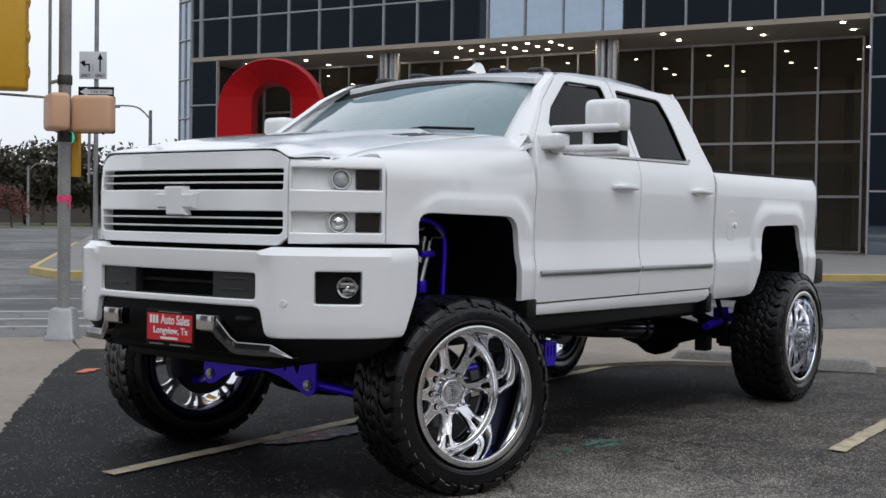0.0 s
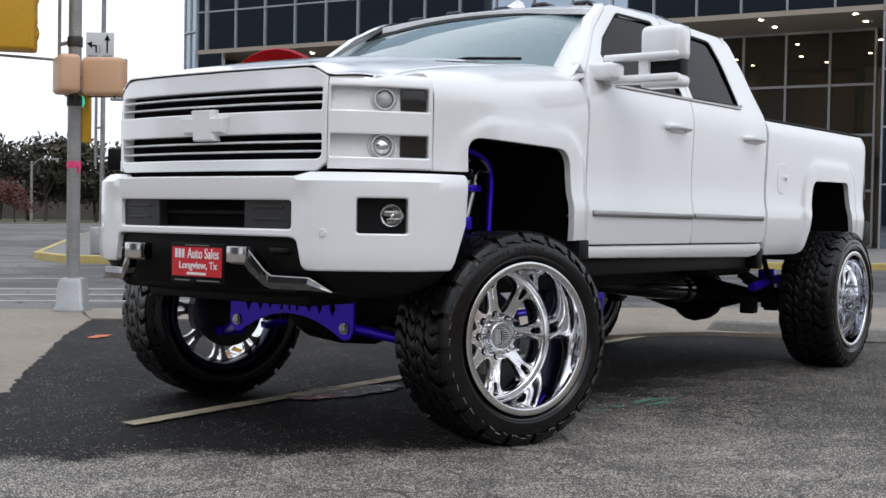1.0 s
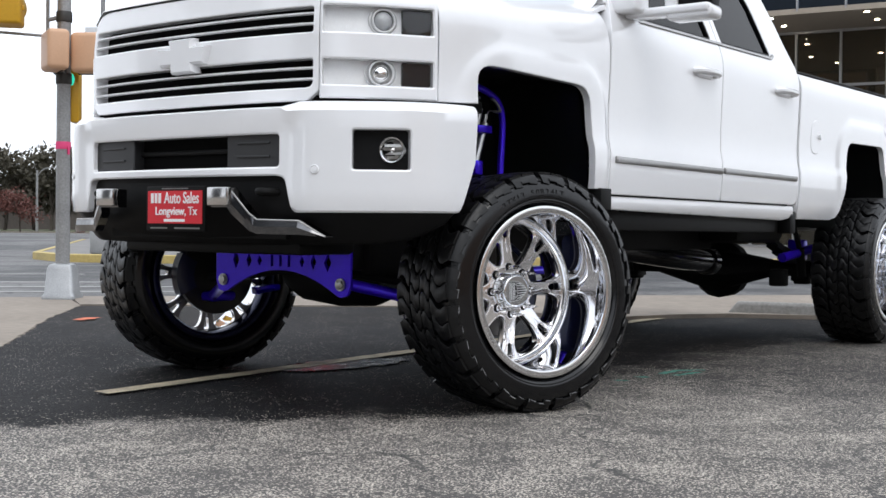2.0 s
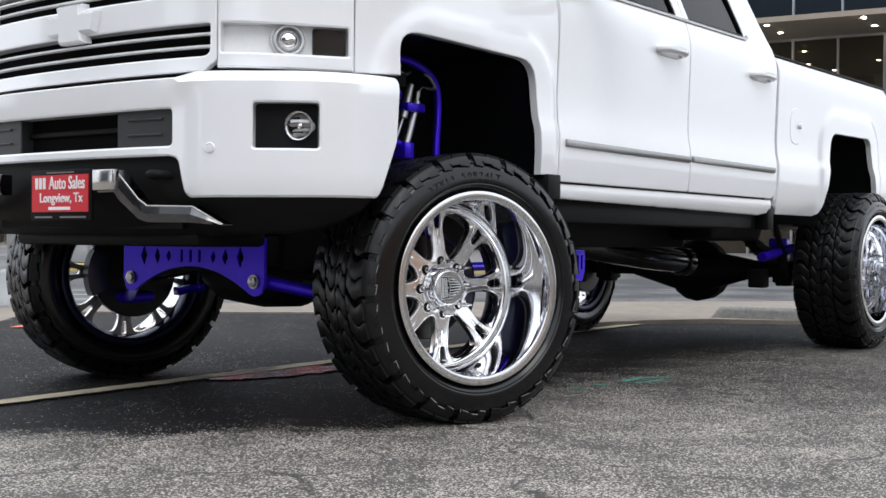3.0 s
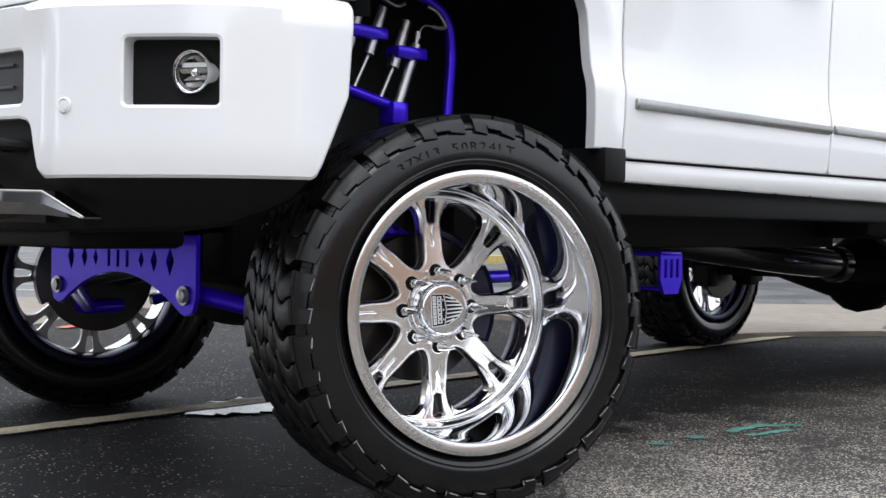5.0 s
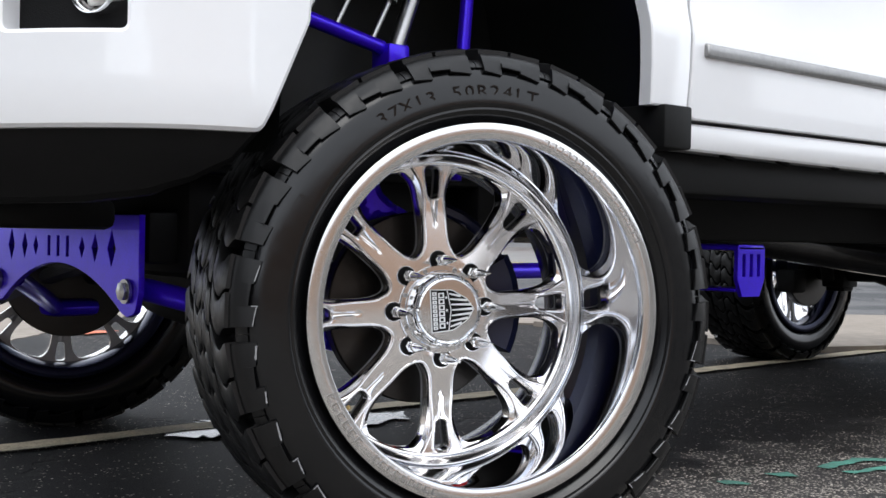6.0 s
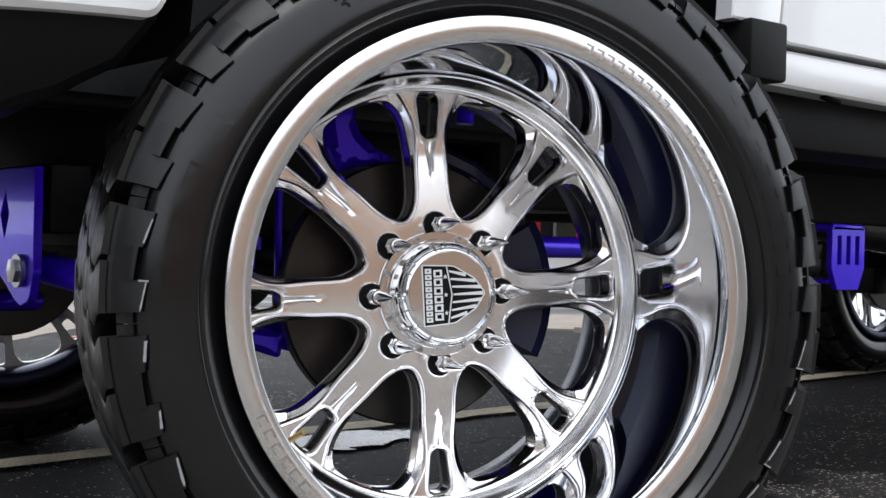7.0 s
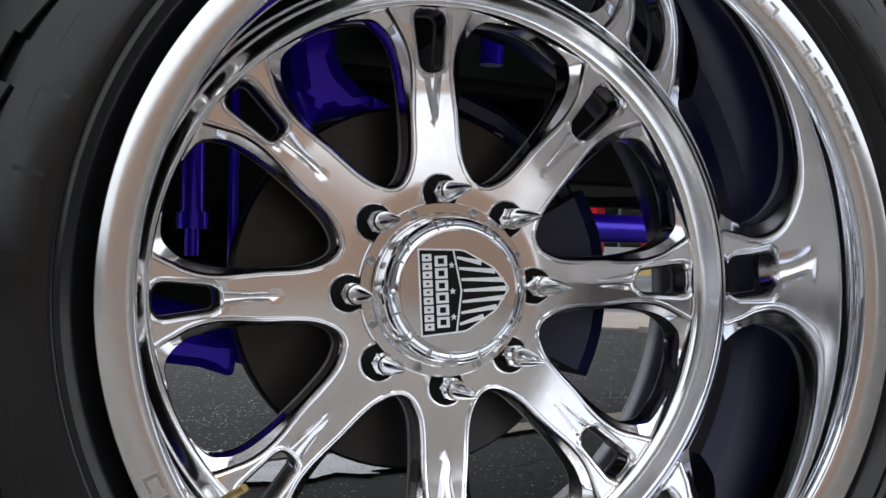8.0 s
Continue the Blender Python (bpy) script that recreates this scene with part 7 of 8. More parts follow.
# ---- glass building ----
FA, FB = Vector((41.4, 11.5, 0)), Vector((37.5, 43.7, 0))
FU = (FB - FA).normalized()
FNm = Vector((FU.y, -FU.x, 0))             # into the building
if FNm.x < 0:
    FNm = -FNm
LEN = (FB - FA).length
bld = thing("office_building", tuple(FA + FNm * 8 + Vector((0, 0, 0.12))), "modern dark-glass office building with an overhang and a lit lobby", "building")
SOF, TOPZ, ROW = 8.85, 36.2, 1.95


def fpt(a, n, z):
    return FA + FU * a + FNm * n + Vector((0, 0, z))


def fbox(name, a0, a1, n0, n1, z0, z1, mat, label="", bevel=0.0):
    bm = bmesh.new()
    m = Matrix(((FU.x, FNm.x, 0, FA.x), (FU.y, FNm.y, 0, FA.y), (0, 0, 1, 0), (0, 0, 0, 1)))
    box(bm, (a0, n0, z0), (a1, n1, z1), m, bevel=bevel)
    return part(name, bm, mat, bld, label)


COLS, CW = 18, 1.771
fm = Matrix(((FU.x, FNm.x, 0, 0), (FU.y, FNm.y, 0, 0), (0, 0, 1, 0), (0, 0, 0, 1)))


def pane_grid(name, mat, a0, cols, cw, zs, n, bar=0.032):
    """Panes of a glazed wall, each an object on a shared mesh for its row, with mullions between them."""
    rnd = random.Random(len(name) + cols)
    for r, (z0, z1) in enumerate(zip(zs, zs[1:])):
        bm = bmesh.new()
        box(bm, (0.032, -0.012, 0.035), (cw - 0.032, 0.012, z1 - z0 - 0.035))
        me = bpy.data.meshes.new(name)
        finish(bm)
        bm.to_mesh(me); bm.free()
        me.materials.append(M[mat])
        for c in range(cols):
            ob = new(name, me)
            ob.parent, ob.matrix_parent_inverse = bld, BASE[bld.name]
            p = fpt(a0 + c * cw, n, z0)
            ob.matrix_basis = Matrix.Translation(p) @ fm @ pose(0, 0, 0, rnd.uniform(-0.25, 0.25), 0, rnd.uniform(-0.35, 0.35))
    for c in range(cols + 1):
        fbox("mullion", a0 + c * cw - bar, a0 + c * cw + bar, n - 0.10, n + 0.08, zs[0], zs[-1], "mullion")
    for z in zs:
        fbox("transom", a0, a0 + cols * cw, n - 0.09, n + 0.08, z - bar - 0.003, z + bar + 0.003, "mullion")


rows_up = [SOF + 0.1 + ROW * k for k in range(15)]
pane_grid("upper_pane", "facade_glass", -0.13, COLS, CW, rows_up, 0.0)
pane_grid("upper_pane", "facade_glass", COLS * CW - 0.05, 1, LEN - COLS * CW + 0.02, rows_up, 0.0)
pane_grid("block_pane", "facade_glass", -14.29, 8, 1.77, [0.12, 2.5, 4.6, 6.7, SOF + 0.1], 0.0)
pane_grid("lobby_pane", "lobby_glass", 0.93, 17, 1.771, [0.14, 2.38, 4.6, 6.62, SOF - 0.05], 4.1, 0.048)
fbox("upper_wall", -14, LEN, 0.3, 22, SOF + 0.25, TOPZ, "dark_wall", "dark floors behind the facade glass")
fbox("soffit", -0.2, LEN, -0.1, 22, SOF + 0.0, SOF + 0.2, "soffit", "tan underside of the overhang")
fbox("lobby_back", -14, LEN, 17, 17.3, 0.12, SOF, "lobby_wall", "brown back wall of the lobby")
fbox("lobby_floor", -14, LEN, 4.1, 17, 0.10, 0.14, "lobby_wall")
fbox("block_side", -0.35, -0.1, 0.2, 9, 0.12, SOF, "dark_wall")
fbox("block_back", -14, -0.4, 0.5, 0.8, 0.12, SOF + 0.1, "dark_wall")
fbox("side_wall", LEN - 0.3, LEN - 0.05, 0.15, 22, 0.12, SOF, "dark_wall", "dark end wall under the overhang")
fbox("reception", 8, 14, 13, 14, 0.14, 1.3, "soffit")
for i, (a0, a1, z1) in enumerate(((0.4, 1.9, 6.9), (4.2, 6.6, 8.6), (7.4, 8.6, 5.0), (11.4, 13.6, 8.6), (19.5, 22.0, 7.2))):
    fbox("wood_panel", a0, a1, 16.2, 16.9, 0.14, z1, "wood", "honey-brown wood panelling in the lobby")
fbox("gallery", -0.1, LEN - 0.4, 14.6, 17, 4.3, 4.7, "soffit", "pale gallery floor in the lobby")
for a in (2, 9, 17, 25):
    fbox("lobby_pier", a, a + 1.6, 15.5, 16.8, 0.14, SOF - 0.1, "soffit")
# end facet of the facade, seen edge-on
bm = bmesh.new()
e0, e1 = fpt(LEN, 0, 0.12), fpt(LEN + 1.2, 0.5, 0.12)
v = [bm.verts.new(p) for p in (e0, e1, e1 + Vector((0, 0, 20)), e0 + Vector((0, 0, 20)))]
f = bm.faces.new(v)
r = bmesh.ops.extrude_face_region(bm, geom=[f])
bmesh.ops.translate(bm, vec=FNm * 0.3, verts=[q for q in r["geom"] if isinstance(q, bmesh.types.BMVert)])
part("end_facet", bm, "facade_glass", bld)
for k in range(11):
    bm = bmesh.new()
    z = 0.12 + 1.95 * k
    tube(bm, [e0 + Vector((-0.05, 0, z)), e1 + Vector((-0.05, 0, z))], 0.05, 6)
    part("transom", bm, "mullion", bld)
for p in (e0, e0.lerp(e1, 0.5), e1):
    bm = bmesh.new()
    tube(bm, [p, p + Vector((0, 0, 20))], 0.07, 6)
    part("mullion", bm, "mullion", bld)
fbox("base_rail", LEN - 6, LEN, 0, 0.1, 0.12, 0.3, "mullion")
pane_grid("corner_pane", "facade_glass", LEN - 1.7, 1, 1.7, [0.12, 2.5, 4.6, 6.7, SOF + 0.1], 0.0)
# columns
for a in (10.68, 21.4):
    bm = bmesh.new()
    for da in (-0.26, 0.26):
        lathe(bm, [(0.26, 0.12), (0.26, SOF)], 20, "Z", Matrix.Translation(fpt(a + da, 1.0, 0)))
    part("column", bm, "dull_chrome", bld, "polished steel column under the overhang")
# downlights
rnd = random.Random(5)
bm = bmesh.new()
lathe(bm, [(0.0005, SOF - 0.02), (0.07, SOF - 0.02), (0.085, SOF - 0.015), (0.085, SOF + 0.01)], 12, "Z")
lamp_me = bpy.data.meshes.new("downlight")
finish(bm); bm.to_mesh(lamp_me); bm.free()
lamp_me.materials.append(M["lamp"])
spots = [(a, n) for a in np.arange(1.0, 11, 3.53) for n in (0.45, 2.35)] + [(a, n) for a in (19.3, 22.9, 26.6, 30.2) for n in (1.6, 3.5)]
spots += [(13.15 + 1.1 * i, 0.7 + 1.02 * j) for i in range(5) for j in range(3)]
spots += [(a, 7.5) for a in np.arange(1.4, 31, 3.5)] + [(a, 11.5) for a in np.arange(2.6, 31, 3.1)] + [(a, 14.0) for a in np.arange(1.5, 31, 3.6)]
for a, n in spots:
    ob = new("downlight", lamp_me)
    ob.parent, ob.matrix_parent_inverse = bld, BASE[bld.name]
    ob.location = fpt(float(a), float(n), 0)

# ---- red sculpture ----
SC = Vector((29.75, 30.5, 0.12))
su = Vector((0.596, -0.803, 0))
sn = Vector((0.803, 0.596, 0))
bm = bmesh.new()
zc, ro, ri, dep = 5.25, 2.12, 0.78, 1.2
prof = [(ro * 0.93, -dep * 0.6, 0.0), (ro, 0.0, 0.0), (ro * 0.96, dep * 0.55, 0.0), (ri, dep * 1.3, 0.40), (ri, -0.05, 0.40)]
rows = []
path = [(-1, z) for z in (0.0, 1.7, 3.4)] + [("a", a) for a in range(180, -1, -15)] + [(1, z) for z in (3.4, 1.7, 0.0)]
for k, z in path:
    row = []
    for r, d, dz in prof:
        if k == "a":
            a = radians(z)
            p = SC + su * (r * math.cos(a)) + Vector((0, 0, zc - 0.12 + dz + r * math.sin(a))) + sn * d
        else:
            p = SC + su * (k * r) + Vector((0, 0, z)) + sn * d
        row.append(bm.verts.new(p))
    rows.append(row)
for a, b in zip(rows, rows[1:]):
    for k in range(5):
        bm.faces.new((a[k], a[(k + 1) % 5], b[(k + 1) % 5], b[k]))
bm.faces.new(rows[0]); bm.faces.new(rows[-1])
tagged(part("sculpture", bm, "sculpture", angle=5), "large red faceted steel arch sculpture on the plaza", "sculpture")

# ---- signal pole at the corner ----
PP = Vector((3.08, 7.22, 0.0))
RV, FV = Vector((0.596, -0.803, 0)), Vector((0.803, 0.596, 0))      # along and across the view of the corner


def at_pole(r, f, z):
    return PP + RV * r + FV * f + Vector((0, 0, z))


def obox(bm, c, half, bevel=0.0, turn=0.0, seg=2):
    """A box with its sides along RV and FV."""
    m = Matrix(((RV.x, FV.x, 0, c.x), (RV.y, FV.y, 0, c.y), (0, 0, 1, c.z), (0, 0, 0, 1))) @ pose(0, 0, 0, 0, 0, turn)
    box(bm, tuple(-h for h in half), half, m, bevel=bevel, seg=seg)
    return bm


pole = thing("signal_pole", tuple(PP), "grey steel signal pole on a cast base with pink tape", "pole")
part("shaft", lathe(bmesh.new(), [(0.066, 0.30), (0.064, 2.0), (0.06, 6.2)], 24, "Z", Matrix.Translation(PP)), "galv", pole)
bm = bmesh.new()
rows = []
for h, z in ((0.155, 0.0), (0.155, 0.03), (0.135, 0.06), (0.118, 0.29), (0.10, 0.325), (0.075, 0.335)):
    m = Matrix(((RV.x, FV.x, 0, PP.x), (RV.y, FV.y, 0, PP.y), (0, 0, 1, z), (0, 0, 0, 1)))
    rows.append([bm.verts.new(m @ Vector((x, y, 0))) for x, y in rounded([(-h, -h), (h, -h), (h, h), (-h, h)], 0.03, 3)])
for a, b in zip(rows, rows[1:]):
    for k in range(len(a)):
        bm.faces.new((a[k], a[(k + 1) % len(a)], b[(k + 1) % len(a)], b[k]))
bm.faces.new(rows[-1])
part("pole_base", bm, "cast", pole, "square cast-metal pole base")
bm = bmesh.new()
lathe(bm, [(0.069, 1.41), (0.071, 1.43), (0.070, 1.47), (0.068, 1.48)], 24, "Z", Matrix.Translation(PP))
box(bm, (0, 0, 0), (0.02, 0.012, 0.08), Matrix.Translation(at_pole(0.06, -0.05, 1.36)))
part("tape", bm, "ribbon", pole, "pink tape round the pole")
for z in (2.02, 2.60):
    bm = bmesh.new()
    lathe(bm, [(0.07, z), (0.074, z + 0.01), (0.074, z + 0.09), (0.07, z + 0.10)], 20, "Z", Matrix.Translation(PP))
    part("clamp", bm, "iron", pole, "dark steel band clamp")
bm = bmesh.new()
tube(bm, [at_pole(-0.155, 0, 2.45), at_pole(-0.155, 0, 6.0)], 0.017, 10)
tube(bm, [at_pole(-0.155, 0, 2.62), at_pole(0, 0, 2.66)], 0.02, 8)
tube(bm, [at_pole(-0.155, 0, 2.47), at_pole(-0.75, -0.1, 2.50)], 0.014, 8)
tube(bm, [at_pole(-0.155, 0, 2.30), at_pole(0.2, 0.0, 2.30)], 0.02, 8)
part("conduit", bm, "galv", pole, "grey steel conduit and bracket")


def ped_signal(r, f, z, turn, w):
    c = at_pole(r, f, z)
    t = thing("pedestrian_signal", tuple(c), "tan pedestrian signal box seen from behind", "signal", "pedestrian signals")
    part("housing", obox(bmesh.new(), c, (w, 0.10, 0.185), 0.045, turn, 4), "tan", t)
    part("visor", obox(bmesh.new(), c + FV * 0.11, (w * 0.98, 0.02, 0.19), 0.02, turn), "plastic", t, "black visor frame")
    bm = bmesh.new()
    lathe(bm, [(0.012, -0.205), (0.012, -0.175)], 8, "Z", Matrix.Translation(c + RV * w * 0.5))
    part("bolt", bm, "iron", t)


ped_signal(-0.03, -0.17, 2.31, -62, 0.20)
ped_signal(0.325, -0.12, 2.30, -6, 0.205)
sig = thing("traffic_signal", tuple(at_pole(-0.72, -0.25, 2.45)), "yellow traffic signal head seen from the side", "signal")
c = at_pole(-0.47, -0.35, 3.09)
part("housing", obox(bmesh.new(), c, (0.19, 0.17, 0.58), 0.03, 12, 3), "amber", sig)
for k in range(3):
    bm = bmesh.new()
    lathe(bm, [(0.15, 0.0), (0.15, 0.22), (0.14, 0.22), (0.14, 0.0)], 20, "Y", Matrix.Translation(c + FV * 0.16 + Vector((0, 0, -0.36 + 0.36 * k))) @ pose(0, 0, 0, 0, 0, -53.5 + 12), closed=True)
    part("visor", bm, "amber", sig)
for z in (-0.42, -0.30, -0.06, 0.06, 0.3, 0.42):
    part("hinge", obox(bmesh.new(), c + RV * 0.2 + Vector((0, 0, z)), (0.016, 0.02, 0.022), 0.004, 12), "amber", sig)
s2 = thing("traffic_signal", tuple(at_pole(0.075, 0.14, 1.67)), "slim yellow traffic signal with a green light", "signal")
c = at_pole(0.075, 0.14, 1.93)
part("housing", obox(bmesh.new(), c, (0.04, 0.10, 0.26), 0.012, 8), "amber", s2)
bm = bmesh.new()
lathe(bm, [(0.0005, 0), (0.055, 0.005), (0.06, 0.02)], 20, "Y", Matrix.Translation(at_pole(0.062, 0.03, 2.07)) @ pose(0, 0, 0, 0, 0, -36.6))
part("green_lens", bm, "green_light", s2, "lit green lens")

# ---- sign pole on the far corner ----
P2 = on_street(-3.95, 15.2, 0.12)
pole2 = thing("sign_pole", tuple(P2), "thin grey signal pole on the far corner", "pole")
part("shaft", lathe(bmesh.new(), [(0.05, 0.45), (0.042, 9.0)], 16, "Z", Matrix.Translation(P2)), "galv", pole2)
part("pole_base", obox(bmesh.new(), P2 + Vector((0, 0, 0.28)), (0.19, 0.19, 0.28), 0.04), "cast", pole2)
bm = bmesh.new()
tube(bm, [P2 - RV * 0.14 + Vector((0, 0, 1.8)), P2 - RV * 0.14 + Vector((0, 0, 3.6))], 0.03, 8)
for z in (2.0, 2.6, 3.3):
    tube(bm, [P2 - RV * 0.14 + Vector((0, 0, z)), P2 + Vector((0, 0, z))], 0.025, 8)
part("bracket", bm, "galv", pole2)
part("signal_box", obox(bmesh.new(), P2 + RV * 0.36 + Vector((0, 0, 1.95)), (0.22, 0.12, 0.22), 0.02), "plastic", pole2, "black pedestrian signal box")
lane = thing("lane_sign", tuple(P2 + Vector((0, 0, 4.0)) - FV * 0.07), "white lane-use sign with two black arrows", "sign")
c = P2 - FV * 0.08 - RV * 0.05 + Vector((0, 0, 4.25))
part("panel", obox(bmesh.new(), c, (0.285, 0.008, 0.285), 0.003), "sign_white", lane)
sm = Matrix(((RV.x, 0, -FV.x, c.x - FV.x * 0.012), (RV.y, 0, -FV.y, c.y - FV.y * 0.012), (0, 1, 0, c.z), (0, 0, 0, 1)))
ar = bmesh.new()
box(ar, (0.135, -0.13, 0), (0.165, 0.14, 0.003), sm)
v = [ar.verts.new(sm @ Vector(p)) for p in ((0.09, 0.12, 0.002), (0.21, 0.12, 0.002), (0.15, 0.25, 0.002))]; ar.faces.new(v)
box(ar, (-0.09, -0.13, 0), (-0.06, 0.0, 0.003), sm)
box(ar, (-0.18, 0.0, 0), (-0.06, 0.03, 0.003), sm)
v = [ar.verts.new(sm @ Vector(p)) for p in ((-0.16, -0.04, 0.002), (-0.16, 0.10, 0.002), (-0.27, 0.06, 0.002))]; ar.faces.new(v)
box(ar, (-0.004, -0.14, 0), (0.004, 0.02, 0.003), sm)
part("arrows", ar, "print_black", lane)
for x in (-0.15, 0.15):
    text_mesh("ONLY", 0.065, "print_black", lane, sm @ Matrix.Translation((x, -0.215, 0.003)), "lettering", 0.8)
ow = thing("one_way_sign", tuple(P2 + Vector((0, 0, 3.60)) - FV * 0.07), "black and white one-way arrow sign", "sign")
c = P2 - FV * 0.08 + RV * 0.02 + Vector((0, 0, 3.70))
part("panel", obox(bmesh.new(), c, (0.37, 0.008, 0.105), 0.003), "print_black", ow)
sm = Matrix(((RV.x, 0, -FV.x, c.x - FV.x * 0.012), (RV.y, 0, -FV.y, c.y - FV.y * 0.012), (0, 1, 0, c.z), (0, 0, 0, 1)))
ar = bmesh.new()
box(ar, (-0.18, -0.05, 0), (0.34, 0.05, 0.003), sm)
v = [ar.verts.new(sm @ Vector(p)) for p in ((-0.18, -0.09, 0.002), (-0.18, 0.09, 0.002), (-0.34, 0, 0.002))]; ar.faces.new(v)
part("arrow", ar, "sign_white", ow)
text_mesh("ONE WAY", 0.06, "print_black", ow, sm @ Matrix.Translation((0.07, 0, 0.005)), "lettering", 0.9)


# ---- street lamps, trees and low walls far off ----
def street_lamp(x, y, h, arm, label):
    t = thing("street_lamp", (x, y, 0), label, "street lamp", "street lamps")
    b = Vector((x, y, 0))
    part("post", lathe(bmesh.new(), [(0.13, -0.03), (0.09, h)], 10, "Z", Matrix.Translation(b)), "galv", t)
    bm = bmesh.new()
    d = -RV if arm < 0 else RV
    tube(bm, smooth_path([b + Vector((0, 0, h - 0.5)), b + d * abs(arm) * 0.4 + Vector((0, 0, h + 0.15)), b + d * abs(arm) + Vector((0, 0, h + 0.25))], 6), 0.05, 8)
    part("arm", bm, "galv", t)
    bm = bmesh.new()
    obox(bm, b + d * (abs(arm) + 0.3) + Vector((0, 0, h + 0.2)), (0.38, 0.14, 0.08), 0.04)
    part("lamp_head", bm, "galv", t)


street_lamp(41.5, 51.5, 7.1, -1.8, "grey street lamp with a curved arm")
street_lamp(61.6, 91.6, 5.4, 1.7, "grey street lamp before the trees")


def tree(seed, h, spread, mat, leaves, label):
    rnd = random.Random(seed)
    t = thing("tree", (0, 0, -0.03), label, "tree", "trees across the street")
    bm = bmesh.new()
    tube(bm, smooth_path([(0, 0, -0.1), (0.05 * h * rnd.uniform(-1, 1), 0.04 * h * rnd.uniform(-1, 1), h * 0.3), (0.05 * h * rnd.uniform(-1, 1), 0.05 * h, h * 0.62)], 4), 0.2, 8, radii=[0.045 * h * (1 - 0.07 * k) * 0.55 for k in range(9)])
    tips = []
    for k in range(9):
        a, z0 = rnd.uniform(0, 6.28), h * rnd.uniform(0.28, 0.5)
        e = Vector((math.cos(a) * spread * rnd.uniform(0.4, 0.85), math.sin(a) * spread * rnd.uniform(0.4, 0.85), h * rnd.uniform(0.3, 0.9)))
        tube(bm, smooth_path([(0, 0, z0), (e.x * 0.4, e.y * 0.4, z0 + (e.z - z0) * 0.55), tuple(e)], 3), 0.05, 6, radii=[0.011 * h * (1 - 0.13 * j) for j in range(7)])
        tips.append(e)
    part("trunk", bm, "bark", t)
    verts, faces = [], []
    cl = tips + [Vector((e.x * rnd.uniform(0.3, 1.1), e.y * rnd.uniform(0.3, 1.1), e.z * rnd.uniform(0.7, 1.12))) for e in tips for _ in range(2)]
    for _ in range(leaves):
        c = rnd.choice(cl)
        p = c + Vector((rnd.gauss(0, 0.16), rnd.gauss(0, 0.16), rnd.gauss(0, 0.10))) * spread
        s = rnd.uniform(0.16, 0.36) * h / 8
        u = Vector((rnd.gauss(0, 1), rnd.gauss(0, 1), rnd.gauss(0, 1))).normalized()
        w = u.cross(Vector((rnd.gauss(0, 1), rnd.gauss(0, 1), rnd.gauss(0, 1)))).normalized()
        k = len(verts)
        verts += [tuple(p - u * s), tuple(p + w * s * 0.5), tuple(p + u * s), tuple(p - w * s * 0.5)]
        faces.append((k, k + 1, k + 2, k + 3))
    me = bpy.data.meshes.new("crown")
    me.from_pydata(verts, [], faces)
    me.materials.append(M[mat])
    ob = new("crown", me)
    ob.parent, ob.matrix_parent_inverse = t, BASE[t.name]
    return t


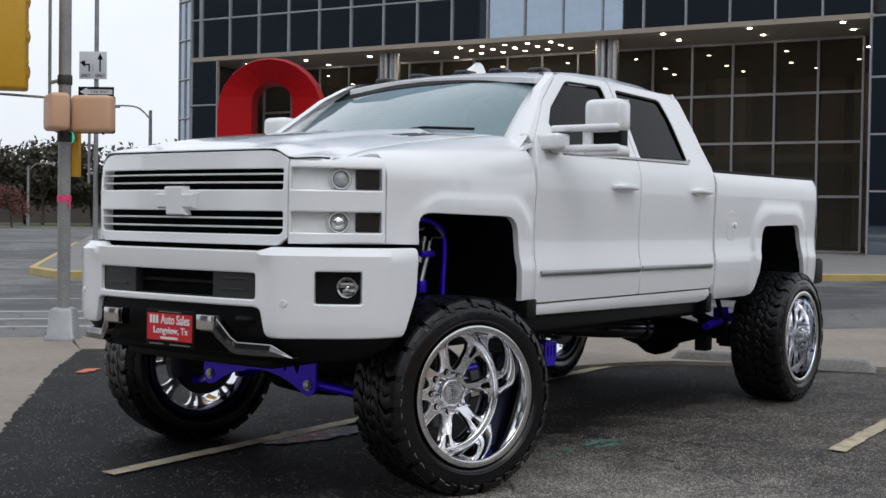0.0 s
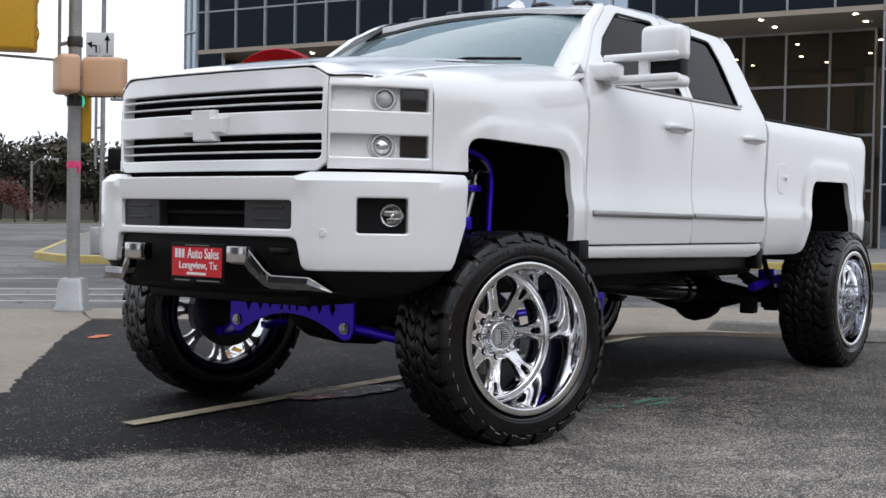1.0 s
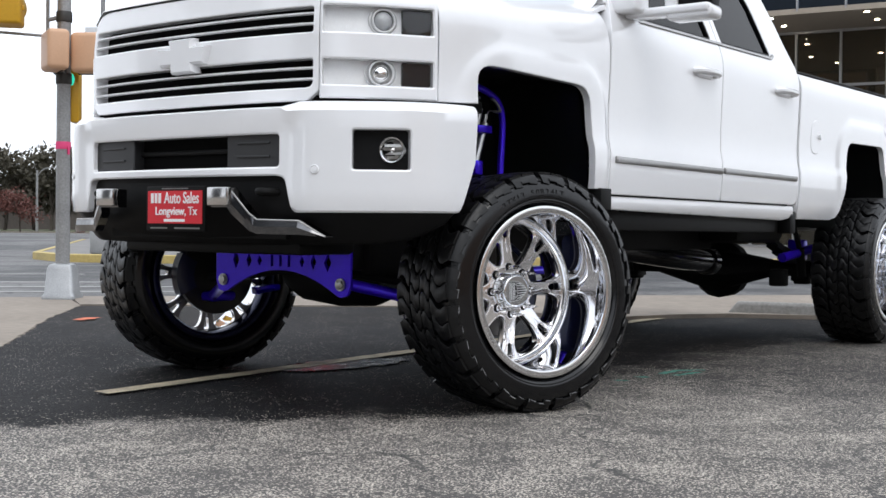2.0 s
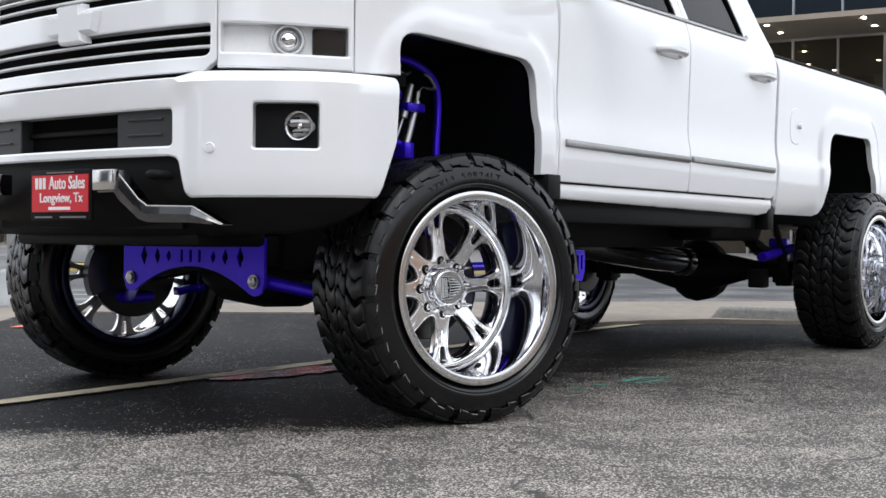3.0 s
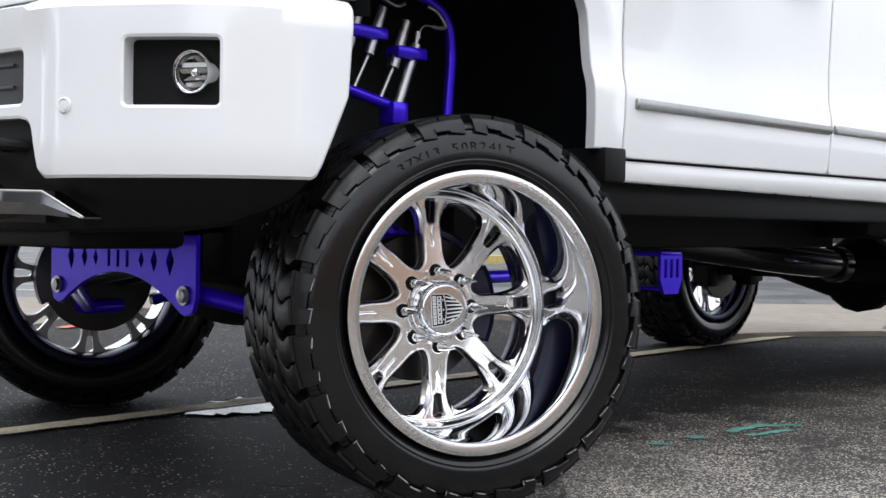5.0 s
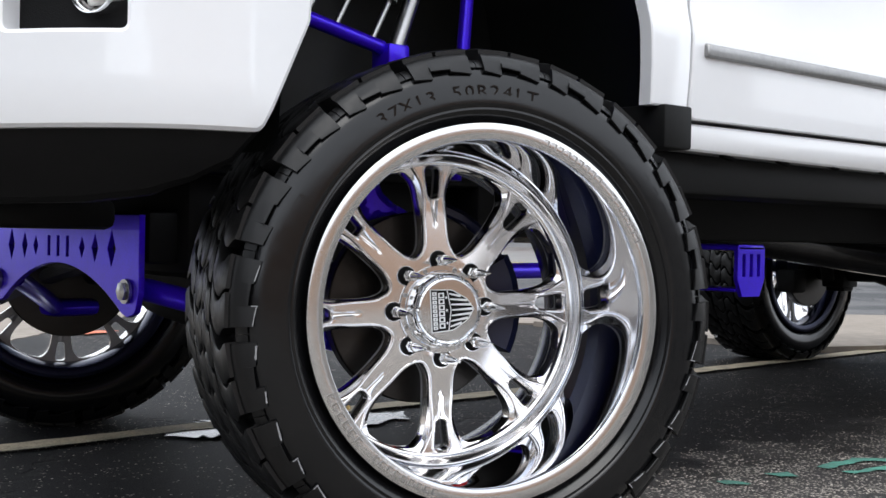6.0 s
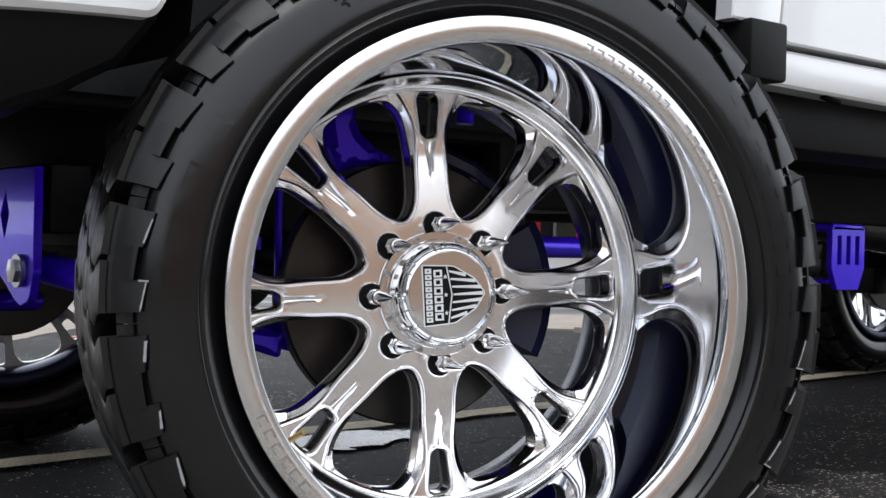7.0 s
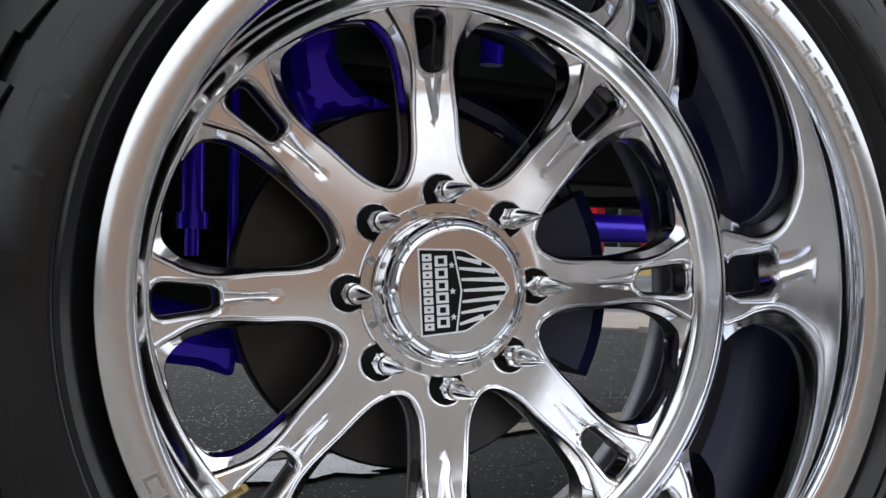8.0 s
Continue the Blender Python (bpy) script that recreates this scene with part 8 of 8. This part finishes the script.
t_a = tree(1, 8.2, 4.6, "leaf", 4200, "bare-looking dark autumn tree across the street")
t_b = tree(2, 7.0, 4.2, "leaf", 4000, "dark brown-green autumn tree across the street")
t_r = tree(3, 3.6, 2.3, "leaf_red", 1300, "small rust-red tree across the street")
BASE_T = Vector((64.0, 104.0, -0.03))
for i in range(22):
    src = (t_a, t_b)[i % 2]
    rnd = random.Random(40 + i)
    p = BASE_T + RV * (-22 + i * 2.3 + rnd.uniform(-1, 1)) + FV * rnd.uniform(0, 14)
    m = Matrix.Translation(p) @ Matrix.Rotation(rnd.uniform(0, 6.28), 4, "Z")
    if i < 2:
        src.matrix_basis = m
    else:
        copy_thing(src, m)
t_r.matrix_basis = Matrix.Translation((56.5, 86.5, -0.03))
copy_thing(t_r, Matrix.Translation((54.0, 88.0, -0.03)) @ Matrix.Rotation(2, 4, "Z"))
q = [BASE_T + RV * a + FV * b for a, b in ((-80, -14), (60, -14), (60, 120), (-80, 120))]
flat("verge", [tuple(p[:2]) for p in q], 0.06, "grass", "dry grass verge under the far trees", "verge", 0.1)
q = [BASE_T + RV * a + FV * b for a, b in ((-80, -17), (60, -17), (60, -14), (-80, -14))]
flat("far_pavement", [tuple(p[:2]) for p in q], 0.05, "concrete", "pale pavement across the street", "pavement", 0.1)


def plain_building(name, place, size, turn, mat, label):
    bm = bmesh.new()
    m = Matrix.Translation(place) @ pose(0, 0, 0, 0, 0, turn)
    box(bm, (-size[0] / 2, -size[1] / 2, 0), (size[0] / 2, size[1] / 2, size[2]), m)
    box(bm, (-size[0] / 2 - 0.2, -size[1] / 2 - 0.2, size[2]), (size[0] / 2 + 0.2, size[1] / 2 + 0.2, size[2] + 0.5), m)
    return tagged(part(name, bm, mat), label, "building", kind="structure")


p = BASE_T + RV * -2 + FV * 30
plain_building("far_house", (p.x, p.y, 0), (60, 8, 2.4), -36, "dark_brick", "low dark brick building behind the far trees")
# the place closed round behind the camera, as the facade glass mirrors it
plain_building("neighbour_tower", (-122, 147.5, -0.03), (4, 112, 60), 0, "dark_wall", "dark tower across the side street")
plain_building("neighbour_block", (-132, 0, -0.03), (24, 124, 56), 0, "dark_wall", "dark office block down the street")
# unseen walls, added with height and tone set for reflections in tyre and wheels
plain_building("unseen_brick_row", (-52, -34, -0.03), (10, 90, 6.0), 12, "dark_brick", "unseen plain dark brick block added behind the lot for reflections")
plain_building("unseen_tan_wall", (-14, -50, -0.03), (46, 10, 13.5), 4, "far_wall", "unseen plain tan wall added beside the lot for reflections")
plain_building("unseen_grey_wall", (36, -48, -0.03), (46, 10, 13.0), 4, "grey_wall", "unseen plain grey wall added beside the lot for reflections")
